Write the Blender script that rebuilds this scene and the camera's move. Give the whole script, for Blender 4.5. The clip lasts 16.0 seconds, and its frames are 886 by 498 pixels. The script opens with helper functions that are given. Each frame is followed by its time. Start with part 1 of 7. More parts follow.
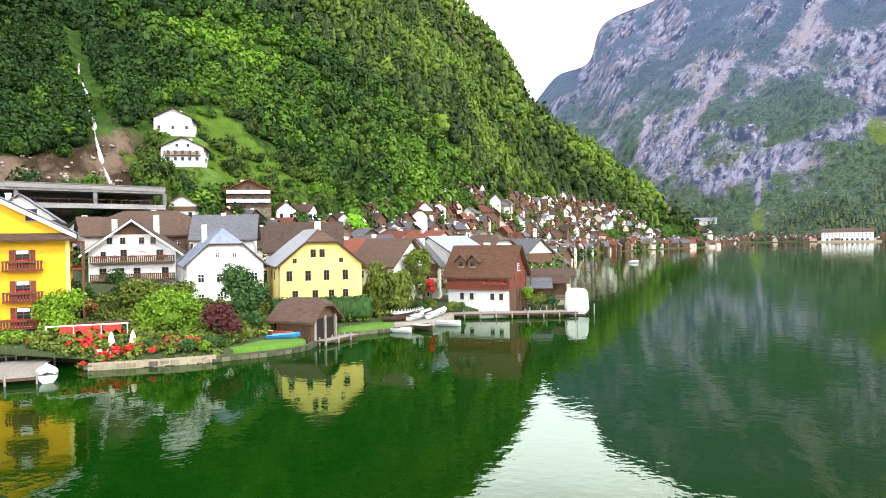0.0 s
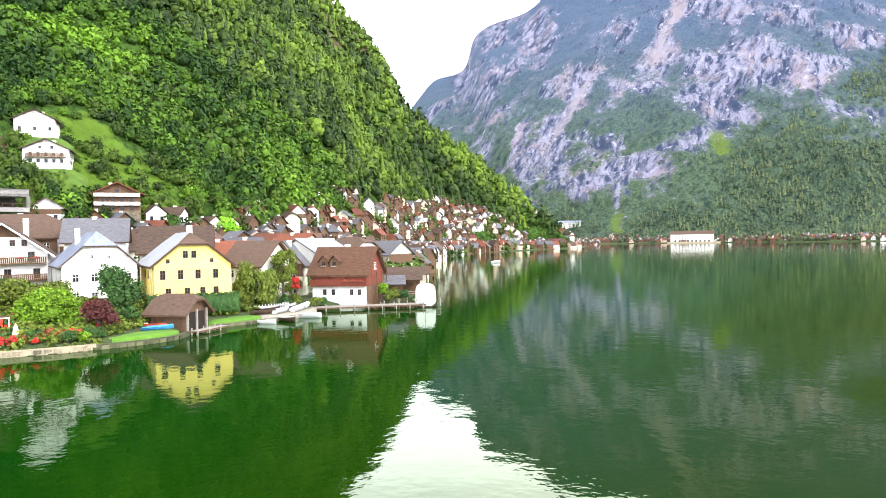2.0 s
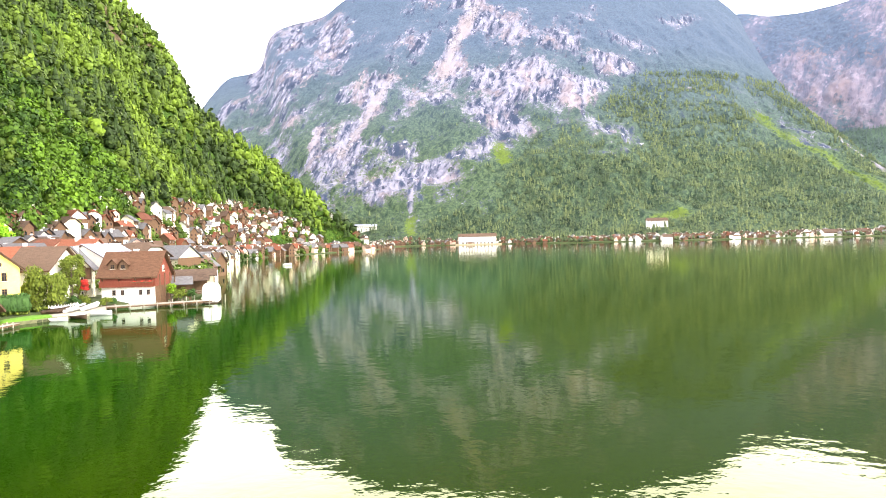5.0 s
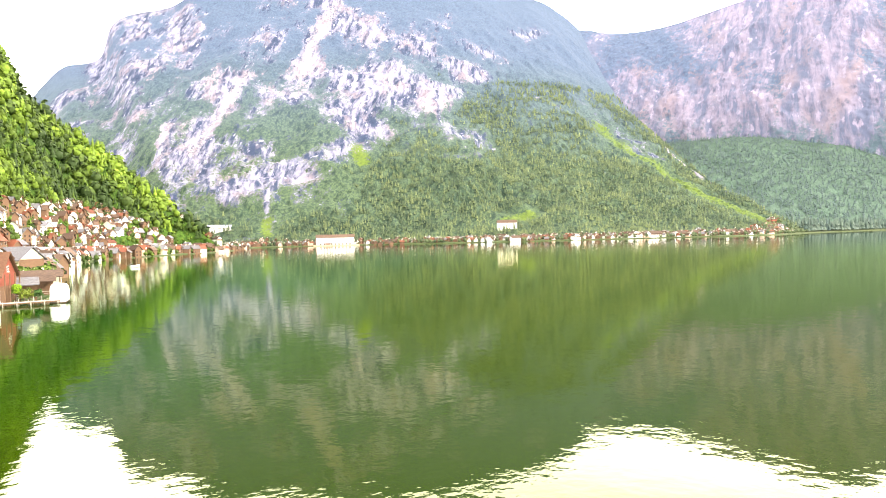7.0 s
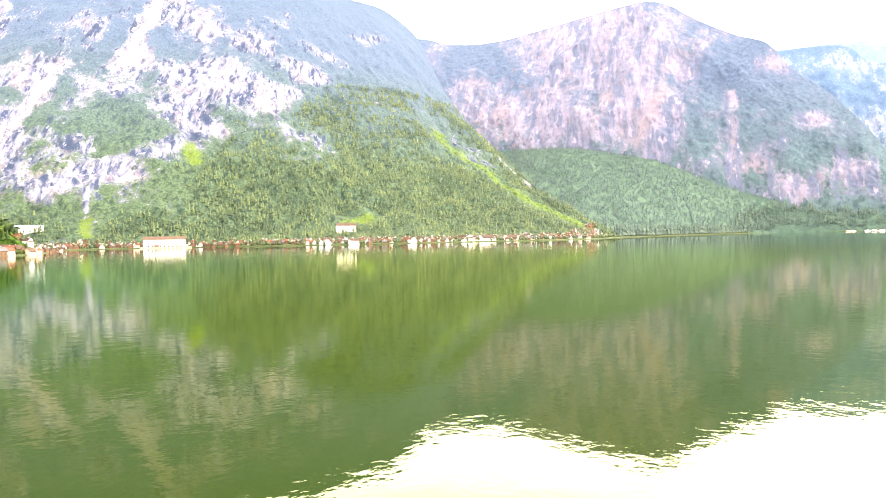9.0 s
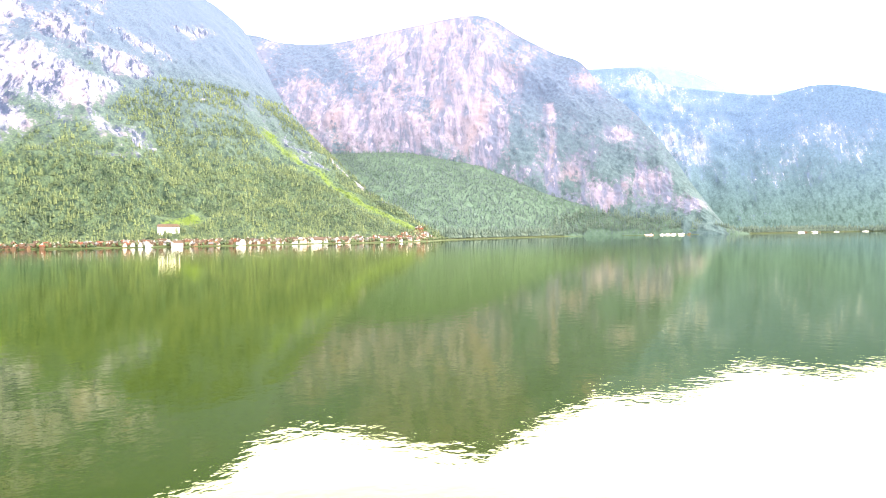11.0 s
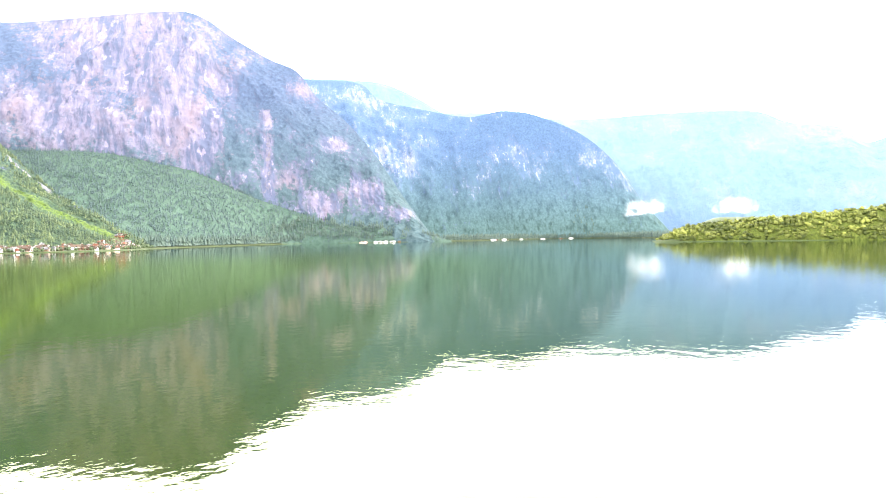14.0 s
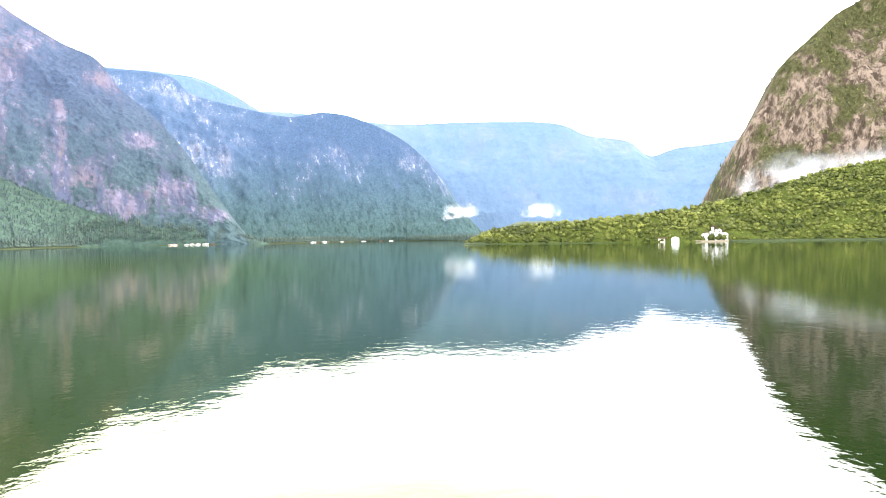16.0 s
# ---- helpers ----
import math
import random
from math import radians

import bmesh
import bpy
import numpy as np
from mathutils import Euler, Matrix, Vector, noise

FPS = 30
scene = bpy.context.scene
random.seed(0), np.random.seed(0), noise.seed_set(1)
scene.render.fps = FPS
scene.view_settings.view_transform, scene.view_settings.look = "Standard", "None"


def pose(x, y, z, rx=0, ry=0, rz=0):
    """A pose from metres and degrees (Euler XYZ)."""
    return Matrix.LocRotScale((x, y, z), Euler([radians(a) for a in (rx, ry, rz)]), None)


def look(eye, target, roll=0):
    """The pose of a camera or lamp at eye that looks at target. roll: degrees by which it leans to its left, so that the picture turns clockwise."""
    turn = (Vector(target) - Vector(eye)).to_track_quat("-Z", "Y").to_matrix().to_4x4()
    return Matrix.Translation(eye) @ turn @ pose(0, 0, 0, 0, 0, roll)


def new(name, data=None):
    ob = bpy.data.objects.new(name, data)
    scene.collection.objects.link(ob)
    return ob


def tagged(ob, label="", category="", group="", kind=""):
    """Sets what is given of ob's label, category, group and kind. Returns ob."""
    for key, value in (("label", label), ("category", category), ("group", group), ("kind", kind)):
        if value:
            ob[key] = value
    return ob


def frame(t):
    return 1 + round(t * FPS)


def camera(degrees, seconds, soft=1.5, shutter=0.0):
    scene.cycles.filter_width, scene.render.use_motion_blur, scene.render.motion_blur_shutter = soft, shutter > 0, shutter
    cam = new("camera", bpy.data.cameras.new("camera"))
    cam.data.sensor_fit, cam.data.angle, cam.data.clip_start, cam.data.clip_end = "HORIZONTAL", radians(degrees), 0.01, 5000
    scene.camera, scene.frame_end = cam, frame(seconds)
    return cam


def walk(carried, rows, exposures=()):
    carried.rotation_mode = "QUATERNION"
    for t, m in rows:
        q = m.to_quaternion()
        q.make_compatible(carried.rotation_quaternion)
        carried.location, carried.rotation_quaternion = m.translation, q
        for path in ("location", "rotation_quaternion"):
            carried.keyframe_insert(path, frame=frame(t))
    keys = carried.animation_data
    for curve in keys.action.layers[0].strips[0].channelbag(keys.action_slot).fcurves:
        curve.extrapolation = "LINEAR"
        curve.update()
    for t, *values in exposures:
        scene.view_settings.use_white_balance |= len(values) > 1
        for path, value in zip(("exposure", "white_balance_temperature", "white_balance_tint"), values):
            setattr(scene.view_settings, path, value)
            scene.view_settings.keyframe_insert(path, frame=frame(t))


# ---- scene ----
# ---------------------------------------------------------------- camera
cam = camera(65.84, 16.0, 1.0)
# seconds, x, y, heading to the right, pitch, lean
PATH = [
    (0.0, -0.00, 0.00, 0.00, -0.84, 0.92),
    (0.5, 0.85, -4.01, 2.38, -0.82, 0.91),
    (1.0, 1.63, -8.05, 4.96, -0.82, 0.93),
    (1.5, 2.29, -12.12, 7.35, -0.82, 0.96),
    (2.0, 2.81, -16.24, 10.02, -0.85, 0.99),
    (2.5, 3.12, -20.41, 12.56, -0.83, 1.04),
    (3.0, 3.19, -24.63, 15.42, -0.85, 1.08),
    (5.5, -0.19, -46.63, 29.39, -0.99, 1.48),
    (6.0, -1.53, -51.10, 32.33, -1.06, 1.49),
    (6.5, -3.10, -55.59, 35.29, -1.11, 1.47),
    (7.0, -4.83, -60.04, 38.19, -1.14, 1.41),
    (7.5, -6.74, -64.43, 41.60, -1.19, 1.33),
    (8.0, -8.89, -68.72, 44.74, -1.21, 1.24),
    (8.5, -11.28, -72.91, 48.03, -1.20, 1.15),
    (9.0, -13.88, -77.00, 51.37, -1.18, 1.06),
    (11.5, -29.71, -95.91, 69.09, -1.16, 0.83),
    (12.0, -33.20, -99.45, 73.18, -1.07, 0.82),
    (12.5, -36.77, -102.91, 76.64, -1.01, 0.82),
    (13.0, -40.40, -106.32, 80.61, -0.96, 0.86),
    (13.5, -44.07, -109.66, 84.12, -0.94, 0.90),
    (14.0, -47.76, -112.96, 88.09, -0.93, 0.93),
    (14.5, -51.47, -116.23, 91.85, -0.95, 0.94),
    (15.0, -55.19, -119.48, 95.50, -0.95, 0.93),
    (15.5, -58.91, -122.71, 99.25, -0.96, 0.89),
    (16.0, -62.62, -125.93, 102.76, -0.95, 0.85),
]
EXPOSURES = [(0.0, -0.59, 6500, 10), (2.0, -0.22, 6500, 10), (3.2, -0.09, 6600, 10), (5.5, 0.32, 7600, 11), (7.0, 0.58, 7900, 11), (9.0, 0.84, 8200, 11), (12.5, 0.9, 7500, 11), (14.5, 0.63, 6900, 10), (16.0, 0.25, 6800, 10)]
walk(cam, [(t, pose(x, y, 13.0, 90 + p, 0, -h) @ pose(0, 0, 0, 0, 0, -r)) for t, x, y, h, p, r in PATH], EXPOSURES)

# ---------------------------------------------------------------- sky and sun
SUN_ELEV, SUN_AZ = 45.0, 140.0      # azimuth clockwise from +y
world = bpy.data.worlds.new("sky")
scene.world = world
world.use_nodes = True
nt = world.node_tree
nt.nodes.clear()
w_out = nt.nodes.new("ShaderNodeOutputWorld")
w_sky = nt.nodes.new("ShaderNodeTexSky")
w_sky.sky_type, w_sky.sun_disc = "NISHITA", False
w_sky.sun_elevation, w_sky.sun_rotation = radians(SUN_ELEV), radians(SUN_AZ)
w_bg1 = nt.nodes.new("ShaderNodeBackground")
w_bg1.inputs["Strength"].default_value = 0.06
nt.links.new(w_sky.outputs[0], w_bg1.inputs["Color"])
w_geo = nt.nodes.new("ShaderNodeTexCoord")
w_sep = nt.nodes.new("ShaderNodeSeparateXYZ")
nt.links.new(w_geo.outputs["Generated"], w_sep.inputs[0])
w_ramp = nt.nodes.new("ShaderNodeValToRGB")          # a veil of cloud, with a bright low band added to whiten reflections
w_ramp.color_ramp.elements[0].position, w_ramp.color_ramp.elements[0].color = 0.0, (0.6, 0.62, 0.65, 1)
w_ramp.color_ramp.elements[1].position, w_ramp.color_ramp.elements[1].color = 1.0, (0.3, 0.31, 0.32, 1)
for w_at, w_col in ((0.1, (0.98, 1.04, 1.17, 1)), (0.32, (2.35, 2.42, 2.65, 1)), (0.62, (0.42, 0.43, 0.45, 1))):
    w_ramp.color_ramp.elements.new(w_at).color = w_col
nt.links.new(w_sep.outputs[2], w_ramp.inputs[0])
w_noise = nt.nodes.new("ShaderNodeTexNoise")
w_noise.inputs["Scale"].default_value, w_noise.inputs["Detail"].default_value = 2.2, 5
nt.links.new(w_geo.outputs["Generated"], w_noise.inputs["Vector"])
w_nr = nt.nodes.new("ShaderNodeMapRange")
w_nr.inputs[1].default_value, w_nr.inputs[2].default_value = 0.3, 0.7
w_nr.inputs[3].default_value, w_nr.inputs[4].default_value = 0.85, 1.1
nt.links.new(w_noise.outputs["Fac"], w_nr.inputs[0])
w_mul = nt.nodes.new("ShaderNodeVectorMath")
w_mul.operation = "SCALE"
nt.links.new(w_ramp.outputs[0], w_mul.inputs[0])
nt.links.new(w_nr.outputs[0], w_mul.inputs["Scale"])
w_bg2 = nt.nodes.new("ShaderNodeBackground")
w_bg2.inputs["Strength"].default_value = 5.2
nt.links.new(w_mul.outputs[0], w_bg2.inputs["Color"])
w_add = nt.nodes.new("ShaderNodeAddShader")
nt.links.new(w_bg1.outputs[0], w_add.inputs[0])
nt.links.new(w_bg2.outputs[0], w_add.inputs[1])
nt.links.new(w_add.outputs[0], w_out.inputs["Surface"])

sun_data = bpy.data.lights.new("sun", "SUN")
sun_data.energy, sun_data.angle, sun_data.color = 4.6, radians(6), (1.0, 0.95, 0.85)
sun = new("sun", sun_data)
az, el = radians(SUN_AZ), radians(SUN_ELEV)
sun.matrix_world = look((0, 0, 0), (-math.sin(az) * math.cos(el), -math.cos(az) * math.cos(el), -math.sin(el)))

# ---------------------------------------------------------------- materials
def mat(name, lo, hi, scale=1.0, rough=0.8, bump=0.3, detail=6, metal=0.0, stretch=(1, 1, 1), island=0.0, obj=0.0,
        spec=0.3, dist=0.05):
    """Two tones mixed by noise at two scales, with fine relief."""
    m = bpy.data.materials.new(name)
    m.use_nodes = True
    t = m.node_tree
    b = t.nodes["Principled BSDF"]
    b.inputs["Roughness"].default_value, b.inputs["Metallic"].default_value = rough, metal
    b.inputs["Specular IOR Level"].default_value = spec
    co = t.nodes.new("ShaderNodeTexCoord")
    mp = t.nodes.new("ShaderNodeMapping")
    mp.inputs["Scale"].default_value = stretch
    t.links.new(co.outputs["Object"], mp.inputs[0])
    n1, n2 = t.nodes.new("ShaderNodeTexNoise"), t.nodes.new("ShaderNodeTexNoise")
    for n, s in ((n1, scale), (n2, scale * 7.3)):
        n.inputs["Scale"].default_value, n.inputs["Detail"].default_value = s, detail
        t.links.new(mp.outputs[0], n.inputs["Vector"])
    add = t.nodes.new("ShaderNodeMath")
    add.operation = "MULTIPLY_ADD"
    add.inputs[1].default_value = 0.5
    t.links.new(n2.outputs["Fac"], add.inputs[0])
    half = t.nodes.new("ShaderNodeMath")
    half.operation = "MULTIPLY"
    half.inputs[1].default_value = 0.5
    t.links.new(n1.outputs["Fac"], half.inputs[0])
    t.links.new(half.outputs[0], add.inputs[2])
    last = add.outputs[0]
    for amount, node, out in ((island, "ShaderNodeNewGeometry", "Random Per Island"), (obj, "ShaderNodeObjectInfo", "Random")):
        if amount:
            g, ma = t.nodes.new(node), t.nodes.new("ShaderNodeMath")
            ma.operation = "MULTIPLY_ADD"
            ma.inputs[1].default_value = amount
            t.links.new(g.outputs[out], ma.inputs[0])
            sh = t.nodes.new("ShaderNodeMath")
            sh.operation = "SUBTRACT"
            sh.inputs[1].default_value = amount / 2
            t.links.new(last, sh.inputs[0])
            t.links.new(sh.outputs[0], ma.inputs[2])
            last = ma.outputs[0]
    mr = t.nodes.new("ShaderNodeMapRange")
    mr.inputs[1].default_value, mr.inputs[2].default_value = 0.3, 0.7
    t.links.new(last, mr.inputs[0])
    mix = t.nodes.new("ShaderNodeMix")
    mix.data_type = "RGBA"
    mix.inputs["A"].default_value, mix.inputs["B"].default_value = (*lo, 1), (*hi, 1)
    t.links.new(mr.outputs[0], mix.inputs["Factor"])
    t.links.new(mix.outputs["Result"], b.inputs["Base Color"])
    if bump:
        bp = t.nodes.new("ShaderNodeBump")
        bp.inputs["Strength"].default_value, bp.inputs["Distance"].default_value = bump, dist
        t.links.new(n2.outputs["Fac"], bp.inputs["Height"])
        t.links.new(bp.outputs[0], b.inputs["Normal"])
    return m


def hill_mat(name, rock_lo, rock_hi, green_lo, green_hi, size, sharp=0.12, pink=None, lean=0, top=None, zone=(150, 520),
             scree=(0.3, 0.27, 0.28), grass=(0.1, 0.17, 0.025), across=None, chip=0):
    """Rock with streaks down the face, scrub where the attribute veg is high, haze blue painted into higher scrub,
    scree and open grass.
    """
    m = bpy.data.materials.new(name)
    m.use_nodes = True
    t = m.node_tree
    b = t.nodes["Principled BSDF"]
    b.inputs["Roughness"].default_value, b.inputs["Specular IOR Level"].default_value = 0.95, 0.1
    co = t.nodes.new("ShaderNodeTexCoord")

    def noise_at(stretch, scale, detail=8, rough=0.6):
        mp, n = t.nodes.new("ShaderNodeMapping"), t.nodes.new("ShaderNodeTexNoise")
        mp.vector_type = "TEXTURE"                          # turned first, then drawn out down the slope
        if across == "x":
            stretch, mp.inputs["Rotation"].default_value = (stretch[0], stretch[2], stretch[2]), (0, radians(lean), 0)
        if across == "y":
            stretch, mp.inputs["Rotation"].default_value = (stretch[2], stretch[1], stretch[2]), (radians(lean), 0, 0)
        mp.inputs["Scale"].default_value = tuple(1 / s for s in stretch)
        n.inputs["Scale"].default_value, n.inputs["Detail"].default_value, n.inputs["Roughness"].default_value = scale, detail, rough
        t.links.new(co.outputs["Object"], mp.inputs[0])
        t.links.new(mp.outputs[0], n.inputs["Vector"])
        return n.outputs["Fac"]

    def ranged(x, a, c):
        r = t.nodes.new("ShaderNodeMapRange")
        r.inputs[1].default_value, r.inputs[2].default_value = a, c
        t.links.new(x, r.inputs[0])
        return r.outputs[0]

    def mixed(f, a, c):
        x = t.nodes.new("ShaderNodeMix")
        x.data_type = "RGBA"
        for key, v in (("A", a), ("B", c)):
            if isinstance(v, tuple):
                x.inputs[key].default_value = (*v, 1)
            else:
                t.links.new(v, x.inputs[key])
        t.links.new(f, x.inputs["Factor"])
        return x.outputs["Result"]

    streak = noise_at((1, 1, 0.2), 1.5 / size, 9, 0.66)
    patch = noise_at((1, 1, 0.5), 0.5 / size)
    fine = noise_at((1, 1, 1), 3.6 / size, 8, 0.66)
    rock = mixed(ranged(streak, 0.43, 0.57), rock_lo, rock_hi)
    if pink:
        rock = mixed(ranged(patch, 0.5, 0.66), rock, pink)
    green = mixed(ranged(fine, 0.38, 0.62), green_lo, green_hi)
    if chip:                                                # pale ledges, with the shade of clefts and scrub gaps put into the colour
        ledge = noise_at((1, 1, 0.5), 1.9 / size, 5, 0.58)
        rock = mixed(ranged(ledge, 0.43, 0.28), rock, tuple(c * 0.7 for c in rock_lo))
        rock = mixed(ranged(ledge, 0.58, 0.66), rock, tuple(min(0.6, c * chip) for c in rock_hi))
        green = mixed(ranged(ledge, 0.5, 0.34), green, tuple(c * 0.7 for c in green_lo))
    # haze mixed into the scrub colour, stronger with height
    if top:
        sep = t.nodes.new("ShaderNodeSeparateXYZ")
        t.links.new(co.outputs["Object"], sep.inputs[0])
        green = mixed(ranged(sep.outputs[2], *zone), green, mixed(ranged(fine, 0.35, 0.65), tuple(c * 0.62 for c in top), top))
    at = t.nodes.new("ShaderNodeAttribute")
    at.attribute_name = "veg"
    last = at.outputs["Fac"]
    for source, weight in ((streak, 1.1), (patch, 1.1), (fine, 1.1)):
        ma = t.nodes.new("ShaderNodeMath")
        ma.operation = "MULTIPLY_ADD"
        ma.inputs[1].default_value = weight
        t.links.new(source, ma.inputs[0])
        t.links.new(last, ma.inputs[2])
        last = ma.outputs[0]
    col = mixed(ranged(last, 2.12 - sharp, 2.12 + sharp), rock, green)
    for key, tint in (("scree", scree), ("grass", grass)):
        at, ma = t.nodes.new("ShaderNodeAttribute"), t.nodes.new("ShaderNodeMath")
        at.attribute_name = key
        ma.operation = "MULTIPLY_ADD"
        ma.inputs[1].default_value = 1.1
        t.links.new(fine, ma.inputs[0])
        t.links.new(at.outputs["Fac"], ma.inputs[2])
        col = mixed(ranged(ma.outputs[0], 0.98, 1.2), col, mixed(ranged(fine, 0.3, 0.7), tuple(c * 0.6 for c in tint), tint))
    t.links.new(col, b.inputs["Base Color"])
    bp = t.nodes.new("ShaderNodeBump")
    bp.inputs["Strength"].default_value, bp.inputs["Distance"].default_value = 0.8, size * 0.12
    lump = t.nodes.new("ShaderNodeMath")
    lump.operation = "ADD"
    t.links.new(streak, lump.inputs[0])
    t.links.new(fine, lump.inputs[1])
    t.links.new(lump.outputs[0], bp.inputs["Height"])
    t.links.new(bp.outputs[0], b.inputs["Normal"])
    return m


def leaf_mat(name, lo, hi, island=0.5):
    """Leaves: the tone follows the tree's own tint and varies from clump to clump."""
    m = bpy.data.materials.new(name)
    m.use_nodes = True
    t = m.node_tree
    b = t.nodes["Principled BSDF"]
    b.inputs["Roughness"].default_value, b.inputs["Specular IOR Level"].default_value = 0.7, 0.2
    at, g = t.nodes.new("ShaderNodeAttribute"), t.nodes.new("ShaderNodeNewGeometry")
    at.attribute_name = "tint"
    ma = t.nodes.new("ShaderNodeMath")
    ma.operation = "MULTIPLY_ADD"
    ma.inputs[1].default_value = island
    t.links.new(g.outputs["Random Per Island"], ma.inputs[0])
    t.links.new(at.outputs["Fac"], ma.inputs[2])
    mix = t.nodes.new("ShaderNodeMix")
    mix.data_type = "RGBA"
    mix.inputs["A"].default_value, mix.inputs["B"].default_value = (*lo, 1), (*hi, 1)
    t.links.new(ma.outputs[0], mix.inputs["Factor"])
    t.links.new(mix.outputs["Result"], b.inputs["Base Color"])
    return m


def water_mat():
    """Green lake water: what is scattered in its body, and the reflection on top by Fresnel, its colour tinted by zone.
    """
    m = bpy.data.materials.new("lake_water")
    m.use_nodes = True
    t = m.node_tree
    t.nodes.clear()
    out, mx, body, gloss, fres = [t.nodes.new("ShaderNode" + k) for k in ("OutputMaterial", "MixShader", "BsdfDiffuse", "BsdfGlossy", "Fresnel")]
    gloss.inputs["Roughness"].default_value = 0.02
    fres.inputs["IOR"].default_value = 1.19
    co, sep, reach, big = [t.nodes.new("ShaderNode" + k) for k in ("TexCoord", "SeparateXYZ", "Math", "TexNoise")]
    big.inputs["Scale"].default_value, big.inputs["Detail"].default_value = 0.012, 3
    t.links.new(co.outputs["Object"], big.inputs["Vector"])
    t.links.new(co.outputs["Object"], sep.inputs[0])
    reach.operation = "SUBTRACT"                            # colour zones: deep green off the village, olive out in the lake
    t.links.new(sep.outputs[0], reach.inputs[0])
    t.links.new(sep.outputs[1], reach.inputs[1])
    drift, olive_mask = t.nodes.new("ShaderNodeMath"), t.nodes.new("ShaderNodeMapRange")
    drift.operation = "MULTIPLY_ADD"
    drift.inputs[1].default_value = 60.0
    t.links.new(big.outputs["Fac"], drift.inputs[0])
    t.links.new(reach.outputs[0], drift.inputs[2])
    olive_mask.inputs[1].default_value, olive_mask.inputs[2].default_value = -20.0, 60.0
    t.links.new(drift.outputs[0], olive_mask.inputs[0])
    far, fade, south, zone = [t.nodes.new("ShaderNode" + k) for k in ("VectorMath", "MapRange", "MapRange", "Math")]
    far.operation, zone.operation = "DISTANCE", "MULTIPLY"      # and nearly neutral again towards the far shores and the south
    far.inputs[1].default_value = (50.0, 30.0, 0.0)
    t.links.new(co.outputs["Object"], far.inputs[0])
    fade.inputs[1].default_value, fade.inputs[2].default_value = 680.0, 240.0
    t.links.new(far.outputs["Value"], fade.inputs[0])
    south.inputs[1].default_value, south.inputs[2].default_value = -175.0, -110.0
    t.links.new(sep.outputs[1], south.inputs[0])
    t.links.new(fade.outputs[0], zone.inputs[0])
    t.links.new(south.outputs[0], zone.inputs[1])
    # first row colours the body, second paints a yellow-green cast onto the reflection
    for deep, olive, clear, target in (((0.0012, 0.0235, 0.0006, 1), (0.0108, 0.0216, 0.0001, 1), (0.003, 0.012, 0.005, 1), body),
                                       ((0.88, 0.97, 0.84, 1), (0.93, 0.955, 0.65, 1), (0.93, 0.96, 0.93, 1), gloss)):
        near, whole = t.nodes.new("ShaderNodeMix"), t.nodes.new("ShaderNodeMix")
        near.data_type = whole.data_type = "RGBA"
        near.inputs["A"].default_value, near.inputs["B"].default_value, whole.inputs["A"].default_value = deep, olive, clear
        t.links.new(olive_mask.outputs[0], near.inputs["Factor"])
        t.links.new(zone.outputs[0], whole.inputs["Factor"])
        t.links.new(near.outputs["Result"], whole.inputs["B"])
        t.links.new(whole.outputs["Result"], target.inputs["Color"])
    last = None
    for s, dist, strength in ((0.4, 0.02, 1.0), (1.7, 0.006, 1.0)):
        n, bp = t.nodes.new("ShaderNodeTexNoise"), t.nodes.new("ShaderNodeBump")
        n.inputs["Scale"].default_value, n.inputs["Detail"].default_value = s, 2
        t.links.new(co.outputs["Object"], n.inputs["Vector"])
        bp.inputs["Strength"].default_value, bp.inputs["Distance"].default_value = strength, dist
        t.links.new(n.outputs["Fac"], bp.inputs["Height"])
        if last:
            t.links.new(last, bp.inputs["Normal"])
        last = bp.outputs[0]
    t.links.new(last, gloss.inputs["Normal"])
    t.links.new(last, fres.inputs["Normal"])
    t.links.new(fres.outputs[0], mx.inputs[0])
    t.links.new(body.outputs[0], mx.inputs[1])
    t.links.new(gloss.outputs[0], mx.inputs[2])
    t.links.new(mx.outputs[0], out.inputs["Surface"])
    return m


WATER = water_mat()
GROUND = mat("bank_grass", (0.02, 0.038, 0.012), (0.065, 0.08, 0.03), 0.3, 0.95, 0.6)
LAWN = mat("lawn_grass", (0.05, 0.13, 0.012), (0.11, 0.23, 0.025), 0.8, 0.95, 0.5)
HILL_A = hill_mat("forest_floor", (0.04, 0.026, 0.016), (0.15, 0.106, 0.074), (0.014, 0.034, 0.006), (0.05, 0.1, 0.016), 14, grass=(0.088, 0.155, 0.018))
# aerial haze is mixed into the rock and scrub colours from here on
HILL_B = hill_mat("hazed_limestone_face", (0.028, 0.04, 0.074), (0.185, 0.18, 0.24), (0.022, 0.042, 0.033), (0.069, 0.1, 0.054), 17, 0.1, (0.2, 0.165, 0.19), lean=30, across="x", top=(0.062, 0.09, 0.14), scree=(0.225, 0.2, 0.222), grass=(0.088, 0.13, 0.03), chip=1.3)
HILL_C = hill_mat("hazed_far_limestone", (0.074, 0.085, 0.13), (0.154, 0.136, 0.182), (0.039, 0.067, 0.076), (0.064, 0.096, 0.1), 46, 0.13, (0.156, 0.126, 0.15), lean=-12, across="y", top=(0.066, 0.092, 0.146), zone=(150, 600), scree=(0.17, 0.15, 0.155), chip=1.25)
HILL_C2 = hill_mat("hazed_bench_wood", (0.1, 0.11, 0.11), (0.16, 0.15, 0.14), (0.042, 0.074, 0.058), (0.064, 0.102, 0.078), 60)
